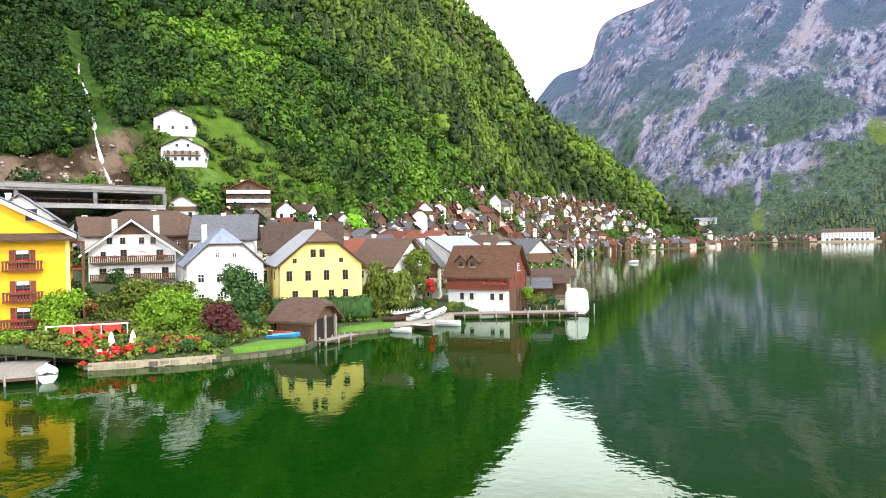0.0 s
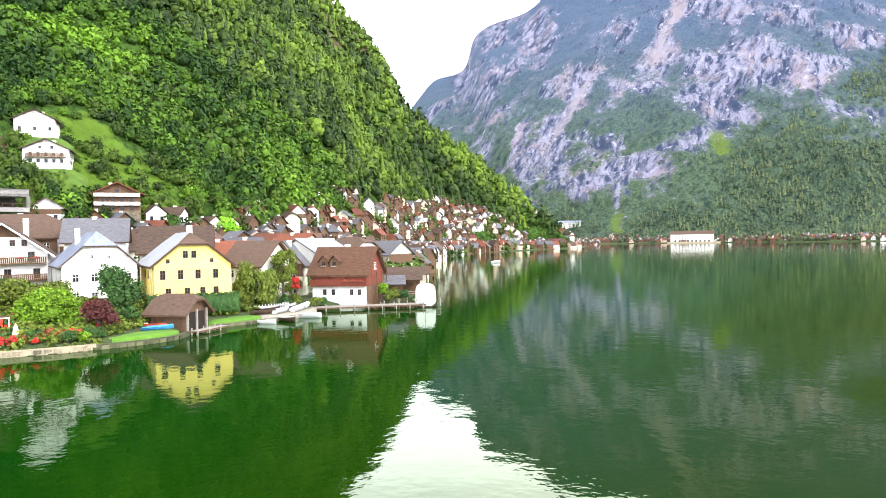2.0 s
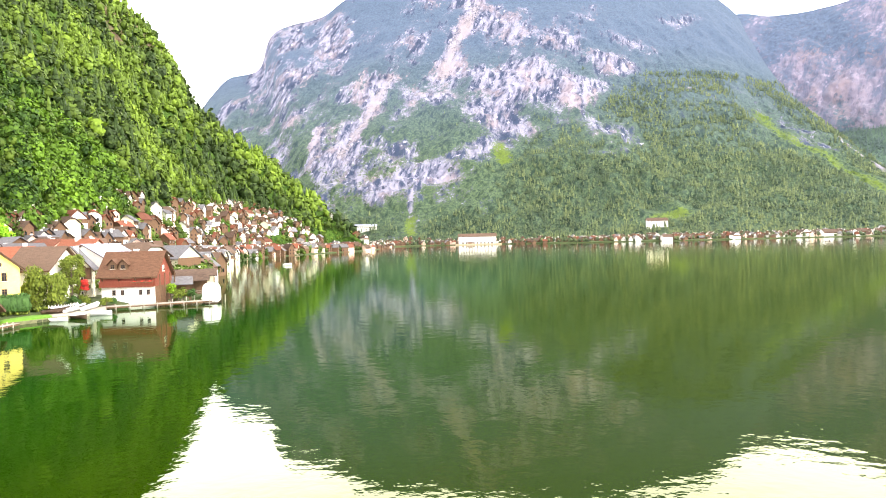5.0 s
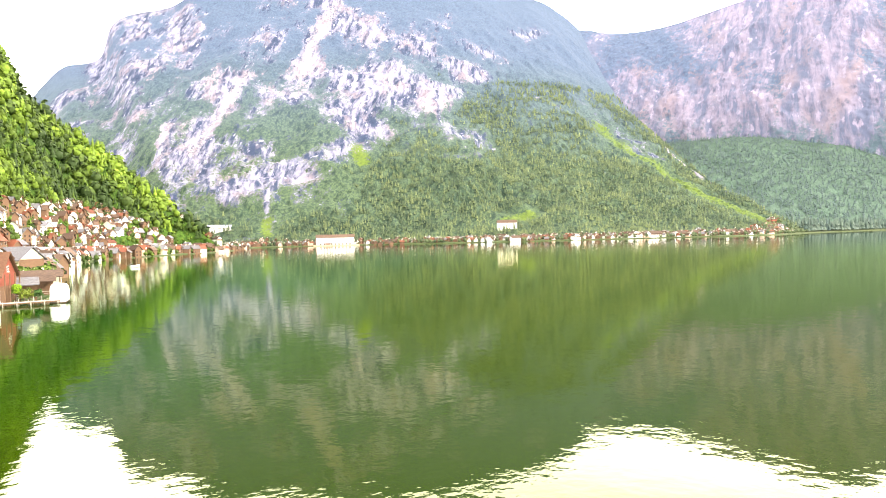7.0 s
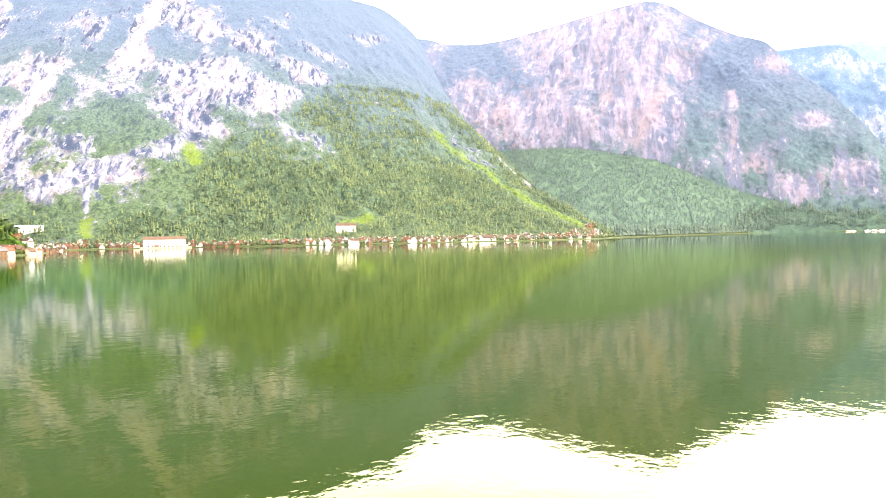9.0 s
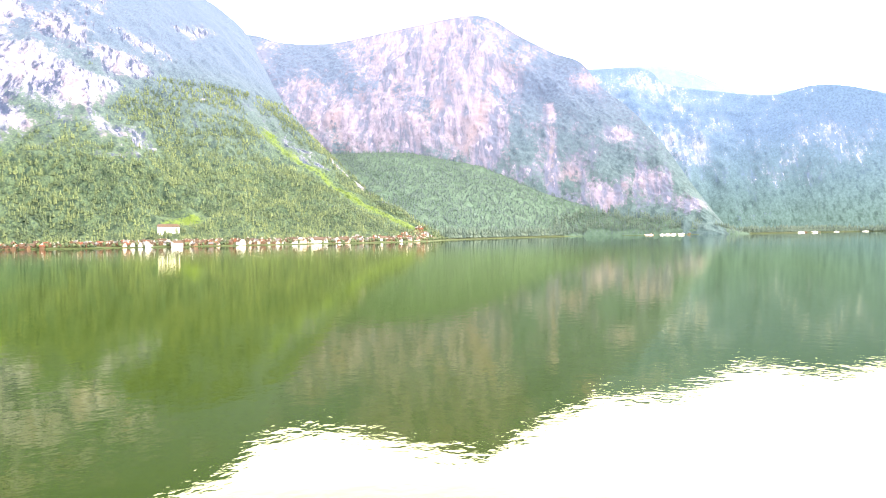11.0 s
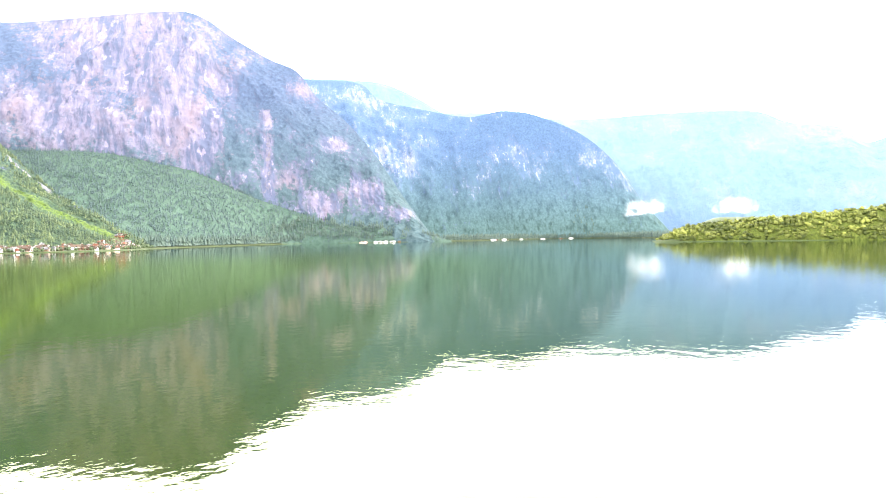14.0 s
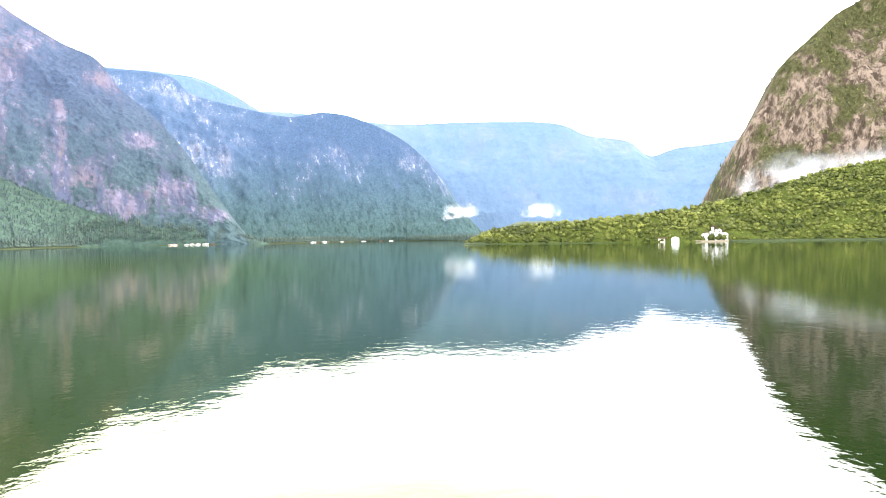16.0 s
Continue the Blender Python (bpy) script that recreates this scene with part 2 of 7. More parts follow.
# distance haze is put into the blue base colours of these two
HILL_D = hill_mat("blue_haze_slope", (0.07, 0.105, 0.17), (0.17, 0.18, 0.23), (0.046, 0.083, 0.08), (0.072, 0.118, 0.116), 36, 0.12, lean=-10, across="y", top=(0.066, 0.11, 0.185), zone=(60, 480), chip=1.5)
HILL_E = hill_mat("pale_haze_slope", (0.12, 0.17, 0.26), (0.16, 0.2, 0.27), (0.1, 0.16, 0.25), (0.12, 0.18, 0.26), 120)
HILL_F = hill_mat("brown_cliff", (0.05, 0.036, 0.025), (0.2, 0.152, 0.115), (0.034, 0.036, 0.014), (0.078, 0.074, 0.03), 20, chip=1.15)
HILL_P = hill_mat("peninsula_soil", (0.04, 0.036, 0.02), (0.08, 0.07, 0.04), (0.034, 0.048, 0.01), (0.092, 0.11, 0.022), 9)
LEAF_A = leaf_mat("slope_leaves", (0.012, 0.037, 0.004), (0.122, 0.24, 0.014), 0.3)
LEAF_A2 = leaf_mat("upper_slope_leaves", (0.016, 0.034, 0.006), (0.132, 0.21, 0.02), 0.25)
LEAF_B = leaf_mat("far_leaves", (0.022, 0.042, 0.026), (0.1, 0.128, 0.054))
LEAF_P = leaf_mat("peninsula_leaves", (0.04, 0.052, 0.011), (0.185, 0.2, 0.042), 0.4)

# ---------------------------------------------------------------- helpers for shapes
def hash3(i, j, k, seed):
    h = (i * 374761393 + j * 668265263 + k * 2147483647 + seed * 974634777) & 0xFFFFFFFF
    h = ((h ^ (h >> 13)) * 1274126177) & 0xFFFFFFFF
    return ((h ^ (h >> 16)) & 0xFFFF) / 65535.0


def vnoise(p, seed=0):
    """Value noise in 0..1 for an array of places."""
    i = np.floor(p).astype(np.int64)
    f = p - i
    f = f * f * (3 - 2 * f)
    out = 0
    for a in (0, 1):
        for b in (0, 1):
            for c in (0, 1):
                w = (f[:, 0] if a else 1 - f[:, 0]) * (f[:, 1] if b else 1 - f[:, 1]) * (f[:, 2] if c else 1 - f[:, 2])
                out = out + w * hash3(i[:, 0] + a, i[:, 1] + b, i[:, 2] + c, seed)
    return out


def fbm(p, octaves=5, seed=0, gain=0.5, ridged=False):
    total, amp, norm = 0, 1.0, 0
    for o in range(octaves):
        n = vnoise(p * 2.0 ** o + 17.3 * o, seed + o)
        if ridged:
            n = 1 - np.abs(2 * n - 1)
        total, norm, amp = total + amp * n, norm + amp, amp * gain
    return total / norm


def spline(points, n):
    """n places along a smooth line through the points, evenly spaced along it."""
    p = np.array(points, float)
    q = np.vstack([2 * p[0] - p[1], p, 2 * p[-1] - p[-2]])
    out = []
    for k in range(1, len(q) - 2):
        t = np.linspace(0, 1, 24, endpoint=False)[:, None]
        a, b, c, d = q[k - 1:k + 3]
        out.append(0.5 * (2 * b + (c - a) * t + (2 * a - 5 * b + 4 * c - d) * t ** 2 + (3 * b - a - 3 * c + d) * t ** 3))
    out = np.vstack(out + [p[-1:]])
    s = np.r_[0, np.cumsum(np.linalg.norm(np.diff(out, axis=0), axis=1))]
    u = np.linspace(0, s[-1], n)
    return np.stack([np.interp(u, s, out[:, k]) for k in range(out.shape[1])], 1)


def raw_mesh(name, verts, faces, material, smooth=False, attrs=()):
    me = bpy.data.meshes.new(name)
    verts, faces = np.asarray(verts, np.float32), np.asarray(faces, np.int32)
    me.vertices.add(len(verts))
    me.vertices.foreach_set("co", verts.ravel())
    k = faces.shape[1]
    me.loops.add(faces.size)
    me.loops.foreach_set("vertex_index", faces.ravel())
    me.polygons.add(len(faces))
    me.polygons.foreach_set("loop_start", np.arange(0, faces.size, k, dtype=np.int32))
    me.polygons.foreach_set("loop_total", np.full(len(faces), k, np.int32))
    me.update(calc_edges=True)
    if smooth:
        me.polygons.foreach_set("use_smooth", np.ones(len(faces), bool))
    for key, values in attrs:
        me.attributes.new(key, "FLOAT", "POINT").data.foreach_set("value", np.asarray(values, np.float32))
    me.materials.append(material)
    return me


def grid_faces(nu, nv, wrap=False):
    i, j = np.meshgrid(np.arange(nu if wrap else nu - 1), np.arange(nv - 1), indexing="ij")
    a = (i * nv + j).ravel()
    b = (((i + 1) % nu) * nv + j).ravel()
    return np.stack([a, b, b + 1, a + 1], 1)


MESHES = {}


def mountain(name, label, foot, ridge, nu, nv, material, rough, bend=1.0, veg=None, seed=0, back=0.9, taper=0.35, gully=1.0, smooth=True, cover=None):
    """A slope from its foot line up to its ridge line and down behind, with ridged relief."""
    f, r = spline(foot, nu), spline(ridge, nu)
    v = np.linspace(0, 1, nv)
    nb = max(6, nv // 5)
    away = r[:, :2] - f[:, :2]
    away /= np.linalg.norm(away, axis=1)[:, None] + 1e-9
    pos = f[:, None, :] + (r - f)[:, None, :] * v[None, :, None]
    pos[:, :, 2] = f[:, None, 2] + (r - f)[:, None, 2] * (v ** bend)[None, :]
    b = np.linspace(0, 1, nb + 1)[1:]
    rear = np.repeat(r[:, None, :], nb, 1)
    rear[:, :, :2] += away[:, None, :] * (b[None, :] * (np.maximum(r[:, 2], 0) * back + np.clip(r[:, 2] * 1.2, 3, 60))[:, None])[:, :, None]
    rear[:, :, 2] = r[:, None, 2] * (1 - b ** 1.3)[None, :] - 8 * b[None, :]
    pos = np.concatenate([pos, rear], 1)
    fade = np.r_[np.minimum(1, np.minimum(v / 0.12, (1 - v) / taper + 0.12)), np.full(nb, 0.3)]
    flat = pos.reshape(-1, 3)
    height = np.ptp(r[:, 2]) + r[:, 2].max()
    big = fbm(flat * np.array([1, 1, 0.45]) / (rough * 9), 4, seed, 0.55, True) - 0.55
    small = fbm(flat * np.array([1, 1, 0.6]) / (rough * 2.2), 4, seed + 9, 0.55) - 0.5
    tiny = fbm(flat * np.array([1, 1, 0.5]) / (rough * 0.6), 3, seed + 19, 0.6, True) - 0.5
    amount = (big * gully * 2.2 + small * 1.2 + tiny * 0.4) * rough * np.tile(fade, nu)
    amount *= np.repeat(np.clip(np.minimum(np.arange(nu), nu - 1 - np.arange(nu)) / (0.06 * nu), 0, 1), nv + nb)
    out = np.repeat(-away, nv + nb, 0)
    flat[:, :2] += out * amount[:, None] * 0.9
    flat[:, 2] += amount * 0.6
    vg = veg(flat, np.tile(np.r_[v, np.ones(nb)], nu)) if veg else np.ones(len(flat))
    scree, grass = cover(flat) if cover else (np.zeros(len(flat)), np.zeros(len(flat)))
    vg = np.clip(vg - 0.9 * scree, 0, 1)
    faces = grid_faces(nu, nv + nb)
    ob = new(name, raw_mesh(name, flat, faces, material, smooth, [("veg", vg), ("scree", scree), ("grass", grass)]))
    MESHES[name] = (flat, faces, vg - 2 * grass)
    return tagged(ob, label, "mountain", kind="structure")


def scatter(name, count, seed, keep=None, jitter=0.0):
    """Random places on a slope, evenly by area, with the local veg value."""
    rng = np.random.default_rng(seed)
    p, faces, vg = MESHES[name]
    tri = np.vstack([faces[:, [0, 1, 2]], faces[:, [0, 2, 3]]])
    a, b, c = p[tri[:, 0]], p[tri[:, 1]], p[tri[:, 2]]
    flat = np.cross(b - a, c - a)
    area = np.linalg.norm(flat, axis=1)
    pick = rng.choice(len(tri), count, p=area / area.sum())
    u, w = rng.random(count), rng.random(count)
    over = u + w > 1
    u[over], w[over] = 1 - u[over], 1 - w[over]
    place = a[pick] + (b - a)[pick] * u[:, None] + (c - a)[pick] * w[:, None]
    value = vg[tri[pick, 0]]
    ok = keep(place, value) if keep else np.ones(count, bool)
    return place[ok], value[ok]


def icosphere(level):
    bm = bmesh.new()
    bmesh.ops.create_icosphere(bm, subdivisions=level + 1, radius=1)
    v = np.array([x.co[:] for x in bm.verts])
    f = np.array([[x.index for x in y.verts] for y in bm.faces])
    bm.free()
    return v, f


def crown_template(seed, clumps, level=1, size=0.34, core=1.0, tilt=0.55):
    """A leafy crown of unit radius: a lumpy dark core and clumps of leaves standing off it."""
    rng = np.random.default_rng(seed)
    v, f = icosphere(level)
    v = v * core * (0.5 + 0.4 * fbm(v * 1.7 + seed, 3, seed))[:, None]
    vs, fs, n = [v], [f], len(v)
    d = rng.normal(size=(clumps, 3))
    d /= np.linalg.norm(d, axis=1)[:, None]
    d[:, 2] = np.where(d[:, 2] < -0.55, -d[:, 2], d[:, 2])
    for k in range(clumps):
        c = d[k] * rng.uniform(0.62 * core, 1.02)
        nrm = d[k] + rng.normal(size=3) * tilt
        nrm /= np.linalg.norm(nrm)
        t1 = np.cross(nrm, rng.normal(size=3))
        t1 /= np.linalg.norm(t1)
        t2 = np.cross(nrm, t1)
        s = size * rng.uniform(0.6, 1.25)
        quad = np.array([c + t1 * s, c + t2 * s * 0.8 + nrm * s * 0.25, c - t1 * s * 0.9, c - t2 * s])
        vs.append(quad)
        fs.append(np.array([[n, n + 1, n + 2], [n, n + 2, n + 3]]))
        n += 4
    v = np.vstack(vs)
    v[:, 2] = v[:, 2] * 0.9 + 0.75
    return v, np.vstack(fs)


def conifer_template(seed, sides=7, tiers=4):
    rng = np.random.default_rng(seed)
    vs, fs, n = [], [], 0
    for k in range(tiers):
        z0, z1 = 0.15 + k * 0.62 / tiers * 1.1, 0.15 + k * 0.62 / tiers * 1.1 + 0.42
        r = 0.25 * (1 - k / (tiers + 0.6))
        ang = np.linspace(0, 2 * np.pi, sides, endpoint=False) + rng.random()
        rr = r * rng.uniform(0.65, 1.2, sides)
        ring = np.stack([np.cos(ang) * rr, np.sin(ang) * rr, z0 + rng.uniform(-0.04, 0.04, sides)], 1)
        vs.append(np.vstack([ring, [[0, 0, min(z1, 1.0)]]]))
        fs.append(np.array([[n + i, n + (i + 1) % sides, n + sides] for i in range(sides)]))
        n += sides + 1
    return np.vstack(vs), np.vstack(fs)


def plant(name, label, places, templates, sizes, seed, material, tall=1.0, tints=None):
    """Many trees of a far wood, joined in one mesh."""
    rng = np.random.default_rng(seed)
    vs, fs, ts, n = [], [], [], 0
    which = rng.integers(len(templates), size=len(places))
    for k, (tv, tf) in enumerate(templates):
        at = places[which == k]
        if not len(at):
            continue
        m = len(at)
        s = rng.uniform(*sizes, m)
        a = rng.uniform(0, 2 * np.pi, m)
        sx, sy, sz = s * rng.uniform(0.85, 1.15, m), s * rng.uniform(0.85, 1.15, m), s * tall * rng.uniform(0.8, 1.25, m)
        x = tv[None, :, 0] * sx[:, None]
        y = tv[None, :, 1] * sy[:, None]
        v = np.stack([x * np.cos(a)[:, None] - y * np.sin(a)[:, None], x * np.sin(a)[:, None] + y * np.cos(a)[:, None],
                      tv[None, :, 2] * sz[:, None]], 2) + at[:, None, :]
        vs.append(v.reshape(-1, 3))
        fs.append((tf[None] + (np.arange(m) * len(tv))[:, None, None] + n).reshape(-1, 3))
        tint = (tints[which == k] if tints is not None else 0) + rng.normal(0.22, 0.16, m)
        ts.append(np.repeat(tint, len(tv)))
        n += m * len(tv)
    ob = new(name, raw_mesh(name, np.vstack(vs), np.vstack(fs), material, False, [("tint", np.concatenate(ts))]))
    return tagged(ob, label, "trees", kind="stuff")


def part(name, bm, material, parent=None, label=""):
    """Links a bmesh as one mesh object, under a thing or a part."""
    me = bpy.data.meshes.new(name)
    bm.to_mesh(me)
    bm.free()
    me.materials.append(material)
    ob = new(name, me)
    if parent:
        ob.parent = parent
    return tagged(ob, label) if label else ob


def again(name, me, parent, m):
    """One more object on a mesh that is already there."""
    ob = new(name, me)
    ob.parent = parent
    ob.matrix_basis = m
    return ob


def thing(name, m, label, category, group="", kind=""):
    ob = new(name)
    ob.matrix_basis = m
    return tagged(ob, label, category, group, kind)


def add_box(bm, x0, y0, z0, x1, y1, z1):
    v = [bm.verts.new(p) for p in ((x0, y0, z0), (x1, y0, z0), (x1, y1, z0), (x0, y1, z0), (x0, y0, z1), (x1, y0, z1), (x1, y1, z1), (x0, y1, z1))]
    for f in ((3, 2, 1, 0), (4, 5, 6, 7), (0, 1, 5, 4), (1, 2, 6, 5), (2, 3, 7, 6), (3, 0, 4, 7)):
        bm.faces.new([v[i] for i in f])
    return v


def boxes(*items):
    bm = bmesh.new()
    for b in items:
        add_box(bm, *b)
    return bm


def prism(outline, axis, a, b):
    """A closed outline of (u, w) drawn out from a to b along the axis; u is the other level axis, w is up."""
    bm = bmesh.new()
    put = (lambda u, w, s: (s, u, w)) if axis == "x" else (lambda u, w, s: (u, s, w))
    one = [bm.verts.new(put(u, w, a)) for u, w in outline]
    two = [bm.verts.new(put(u, w, b)) for u, w in outline]
    n = len(outline)
    bm.faces.new(one)
    bm.faces.new(two[::-1])
    for i in range(n):
        bm.faces.new((one[i], two[i], two[(i + 1) % n], one[(i + 1) % n]))
    bmesh.ops.recalc_face_normals(bm, faces=bm.faces)
    return bm


def slab(verts, faces, thick):
    """A sheet of faces given a thickness downwards."""
    bm = bmesh.new()
    top = [bm.verts.new(p) for p in verts]
    low = [bm.verts.new((x, y, z - thick)) for x, y, z in verts]
    edges = {}
    for f in faces:
        bm.faces.new([top[i] for i in f])
        bm.faces.new([low[i] for i in reversed(f)])
        for i, j in zip(f, f[1:] + f[:1]):
            edges[(i, j)] = True
    for i, j in edges:
        if (j, i) not in edges:
            bm.faces.new((top[i], low[i], low[j], top[j]))
    bmesh.ops.recalc_face_normals(bm, faces=bm.faces)
    return bm


def rod(bm, a, b, r0, r1, sides=6):
    a, b = Vector(a), Vector(b)
    d = (b - a).normalized()
    u = d.orthogonal().normalized()
    w = d.cross(u)
    rings = []
    for p, r in ((a, r0), (b, r1)):
        rings.append([bm.verts.new(p + (u * math.cos(k * math.tau / sides) + w * math.sin(k * math.tau / sides)) * r) for k in range(sides)])
    for k in range(sides):
        bm.faces.new((rings[0][k], rings[0][(k + 1) % sides], rings[1][(k + 1) % sides], rings[1][k]))
    bm.faces.new(rings[0][::-1])
    bm.faces.new(rings[1])


# ---------------------------------------------------------------- lake and ground
LAKE_MID = (900.0, 100.0)
# x, y of the bank and how steeply the land climbs behind it
SHORE = [(-48, 78, .06), (-42.5, 77, .08), (-37.2, 71.5, .1), (-26, 76, .1), (-19, 84, .1), (-15, 95, .1), (-8, 99, .1), (-2, 109, .1), (2, 115.5, .1), (13, 119.5, .1), (19, 127, .06),
         (26, 150, .06), (34, 200, .06), (55, 300, .06), (75, 400, .06), (99, 489, .06), (146, 570, .06), (215, 652, .06), (276, 708, .06), (335, 810, .05),
         (395, 940, .05), (435, 1010, .05), (490, 1008, .05), (565, 965, .05), (672, 817, .05), (800, 690, .05), (960, 590, .05), (1127, 496, .06),
         (1500, 560, .08), (2209, 545, .1), (2400, 480, .1), (2425, 260, .1), (2470, 30, .08), (2700, -160, .05), (3080, -360, .05), (3330, -700, .05), (2600, -860, .08),
         (1900, -840, .06), (1400, -640, .08), (1230, -485, .2), (1141, -437, .3), (1085, -500, .2), (1010, -620, .12), (950, -740, .1), (915, -800, .1), (860, -930, .1),
         (760, -1080, .1), (480, -1450, .1), (0, -1600, .1), (-300, -900, .2), (-270, -400, .05), (-220, -150, .05), (-140, -20, .05), (-80, 40, .05)]
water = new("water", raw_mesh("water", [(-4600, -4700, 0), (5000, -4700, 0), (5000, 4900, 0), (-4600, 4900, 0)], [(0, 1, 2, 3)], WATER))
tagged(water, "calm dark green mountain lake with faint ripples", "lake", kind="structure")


def land():
    loop = spline(SHORE + SHORE[:1], 1400)[:-1]
    steps = np.array([0, 0.35, 4, 12, 25, 45, 70, 100, 140, 250, 600, 1500, 4200.0])
    xy, k = loop[:, :2], loop[:, 2]
    d = xy - np.array(LAKE_MID)
    d /= np.linalg.norm(d, axis=1)[:, None]
    pos = np.zeros((len(loop), len(steps), 3))
    pos[:, :, :2] = xy[:, None] + d[:, None] * steps[None, :, None]
    rise = np.clip(steps - 4, 0, 140)
    pos[:, :, 2] = np.where(steps[None, :] < 0.1, -1.5, 0.75 + np.minimum(steps, 4)[None, :] * 0.1 + rise[None, :] * k[:, None])
    pos[:, -2:, 2] = 4
    p = pos.reshape(-1, 3)
    bumps = (fbm(p / 18.0, 3, 5) - 0.5) * np.tile(np.clip(steps / 40, 0, 1) * 4, len(loop))
    p[:, 2] += bumps
    faces = grid_faces(len(loop), len(steps), True)[:, ::-1]
    MESHES["ground"] = (p, faces, np.ones(len(p)))
    ob = new("ground", raw_mesh("ground", p, faces, GROUND, True))
    return tagged(ob, "grassy lake bank rising to the wooded slopes", "ground", kind="structure")


land()

# ---------------------------------------------------------------- mountains
def veg_a(p, v):
    n = fbm(p / 40.0, 3, 3)
    out = 0.9 + 0.3 * (n - 0.5)
    cliff = np.exp(-((p[:, 0] + 110) / 30) ** 2 - ((p[:, 1] - 182) / 26) ** 2 - ((p[:, 2] - 30) / 8.5) ** 2) + 0.5 * np.exp(-np.hypot((p[:, 0] + 97) / 7, (p[:, 1] - 205) / 9) ** 2) + 0.2 * (n - 0.5)
    cliff = np.clip(1.5 * cliff, 0, 1)
    crag = np.clip((p[:, 2] - 170) / 70, 0, 1) * np.clip((p[:, 0] + 30) / 60, 0, 1) * (0.6 + 1.2 * fbm(p / 35.0, 3, 8))
    return np.clip(out - 1.0 * cliff - 0.42 * crag, 0, 1)


def near_line(p, line, width, seed=0, level=False):
    """1 on a line through the places given, falling off over the width, with a wavering edge."""
    best, q = np.full(len(p), 1e9), p
    if level:
        p = p * np.array([1, 1, 0])
    for a, b in zip(line, line[1:]):
        a, b = np.array(a, float), np.array(b, float)
        if level:
            a[2] = b[2] = 0
        t = np.clip(((p - a) @ (b - a)) / ((b - a) @ (b - a)), 0, 1)
        best = np.minimum(best, np.linalg.norm(p - (a + t[:, None] * (b - a)), axis=1))
    best = best * (0.55 + 0.9 * fbm(q / (width * 1.5), 4, 70 + seed))
    return np.exp(-(best / width) ** 2)


def spot(p, x, y, z, r, tall=1.0):
    return np.exp(-((p[:, 0] - x) / r) ** 2 - ((p[:, 1] - y) / r) ** 2 - ((p[:, 2] - z) / (r * tall)) ** 2)


def veg_b(p, v):
    n = fbm(p / np.array([120, 120, 110]), 6, 21, 0.68)
    left = 1 / (1 + np.exp(-(610 + 0.7 * (p[:, 2] - 218) - p[:, 0]) / 150))          # bare rock, its lilac haze painted in
    # extra scrub at the far left and the top carries the painted haze blue
    out = 0.88 - 0.47 * left + 1.9 * (n - 0.5) + 0.6 * np.clip((p[:, 1] - 2020) / 100, 0, 1) * np.clip((440 - p[:, 0]) / 60, 0, 1) + 0.1 * np.clip((p[:, 2] - 380) / 250, 0, 1) * np.clip((p[:, 0] - 800) / 300, 0, 1)
    for x, y, z, r in ((1064, 1384, 516, 75), (897, 1365, 401, 80), (973, 1235, 345, 80), (1040, 1260, 350, 60), (804, 1285, 275, 85), (631, 1214, 133, 60), (507, 1282, 126, 70),
                       (1145, 1290, 433, 70), (953, 1543, 570, 90), (1022, 1547, 624, 70), (720, 1230, 180, 55), (1300, 1300, 520, 70), (1480, 1400, 600, 60)):
        out = out - 0.6 * spot(p, x, y, z, r, 0.7)
    return np.clip(out + (0.4 - 0.2 * np.clip((780 - p[:, 0]) / 160, 0, 1)) * np.clip(1 - p[:, 2] / 90, 0, 1), 0, 1)


def cover_b(p):
    scree = np.maximum.reduce([near_line(p, [(960, 1625, 680), (937, 1607, 631), (845, 1552, 520), (779, 1491, 415)], 30, 1), near_line(p, [(669, 1567, 421), (574, 1488, 308), (480, 1415, 200)], 22, 2),
                               near_line(p, [(1548, 975, 228), (1503, 817, 118)], 13, 3), near_line(p, [(640, 1800, 600), (560, 1700, 470)], 18, 4), 0.8 * near_line(p, [(560, 1210, 120), (522, 1135, 48)], 4, 5),
                               near_line(p, [(480, 1560, 300), (430, 1460, 190)], 14, 6), near_line(p, [(1240, 1220, 400), (1330, 1090, 300)], 8, 7), near_line(p, [(1120, 1090, 230), (1180, 960, 150)], 6, 8)])
    grass = np.maximum.reduce([0.85 * near_line(p, [(1385, 1050, 265), (1353, 961, 218), (1366, 876, 159), (1330, 748, 88), (1325, 659, 48), (1323, 599, 27)], 34, 9, True), near_line(p, [(745, 1156, 170), (760, 1200, 200)], 24, 10),
                               near_line(p, [(522, 1135, 50), (505, 1095, 22)], 17, 11), near_line(p, [(870, 850, 30), (905, 835, 48)], 24, 12)])
    return 0.58 * scree, 0.72 * grass


def veg_c(p, v):
    n = fbm(p / 200, 5, 31, 0.6)
    return np.clip(0.62 + 1.3 * (n - 0.5) + 0.5 * np.clip(1 - p[:, 2] / 260, 0, 1), 0, 1)


def veg_pale(p, v):
    n = fbm(p / 170, 6, 31, 0.65)
    face = 1 / (1 + np.exp(-(p[:, 1] - 860) / 50)) / (1 + np.exp((p[:, 1] - 1580) / 40))
    out = 0.72 - 0.46 * face + 1.1 * (n - 0.5)
    for x, y, z, r in ((2541, 903, 467, 90), (2608, 302, 209, 75), (2535, 108, 93, 70), (2549, 433, 142, 60), (2420, 1700, 620, 80), (2560, 560, 260, 60), (2800, 560, 640, 60), (2700, 400, 400, 50)):
        out = out - 0.5 * spot(p, x, y, z, r, 0.8)
    return np.clip(out + 0.5 * np.clip(1 - p[:, 2] / 120, 0, 1), 0, 1)


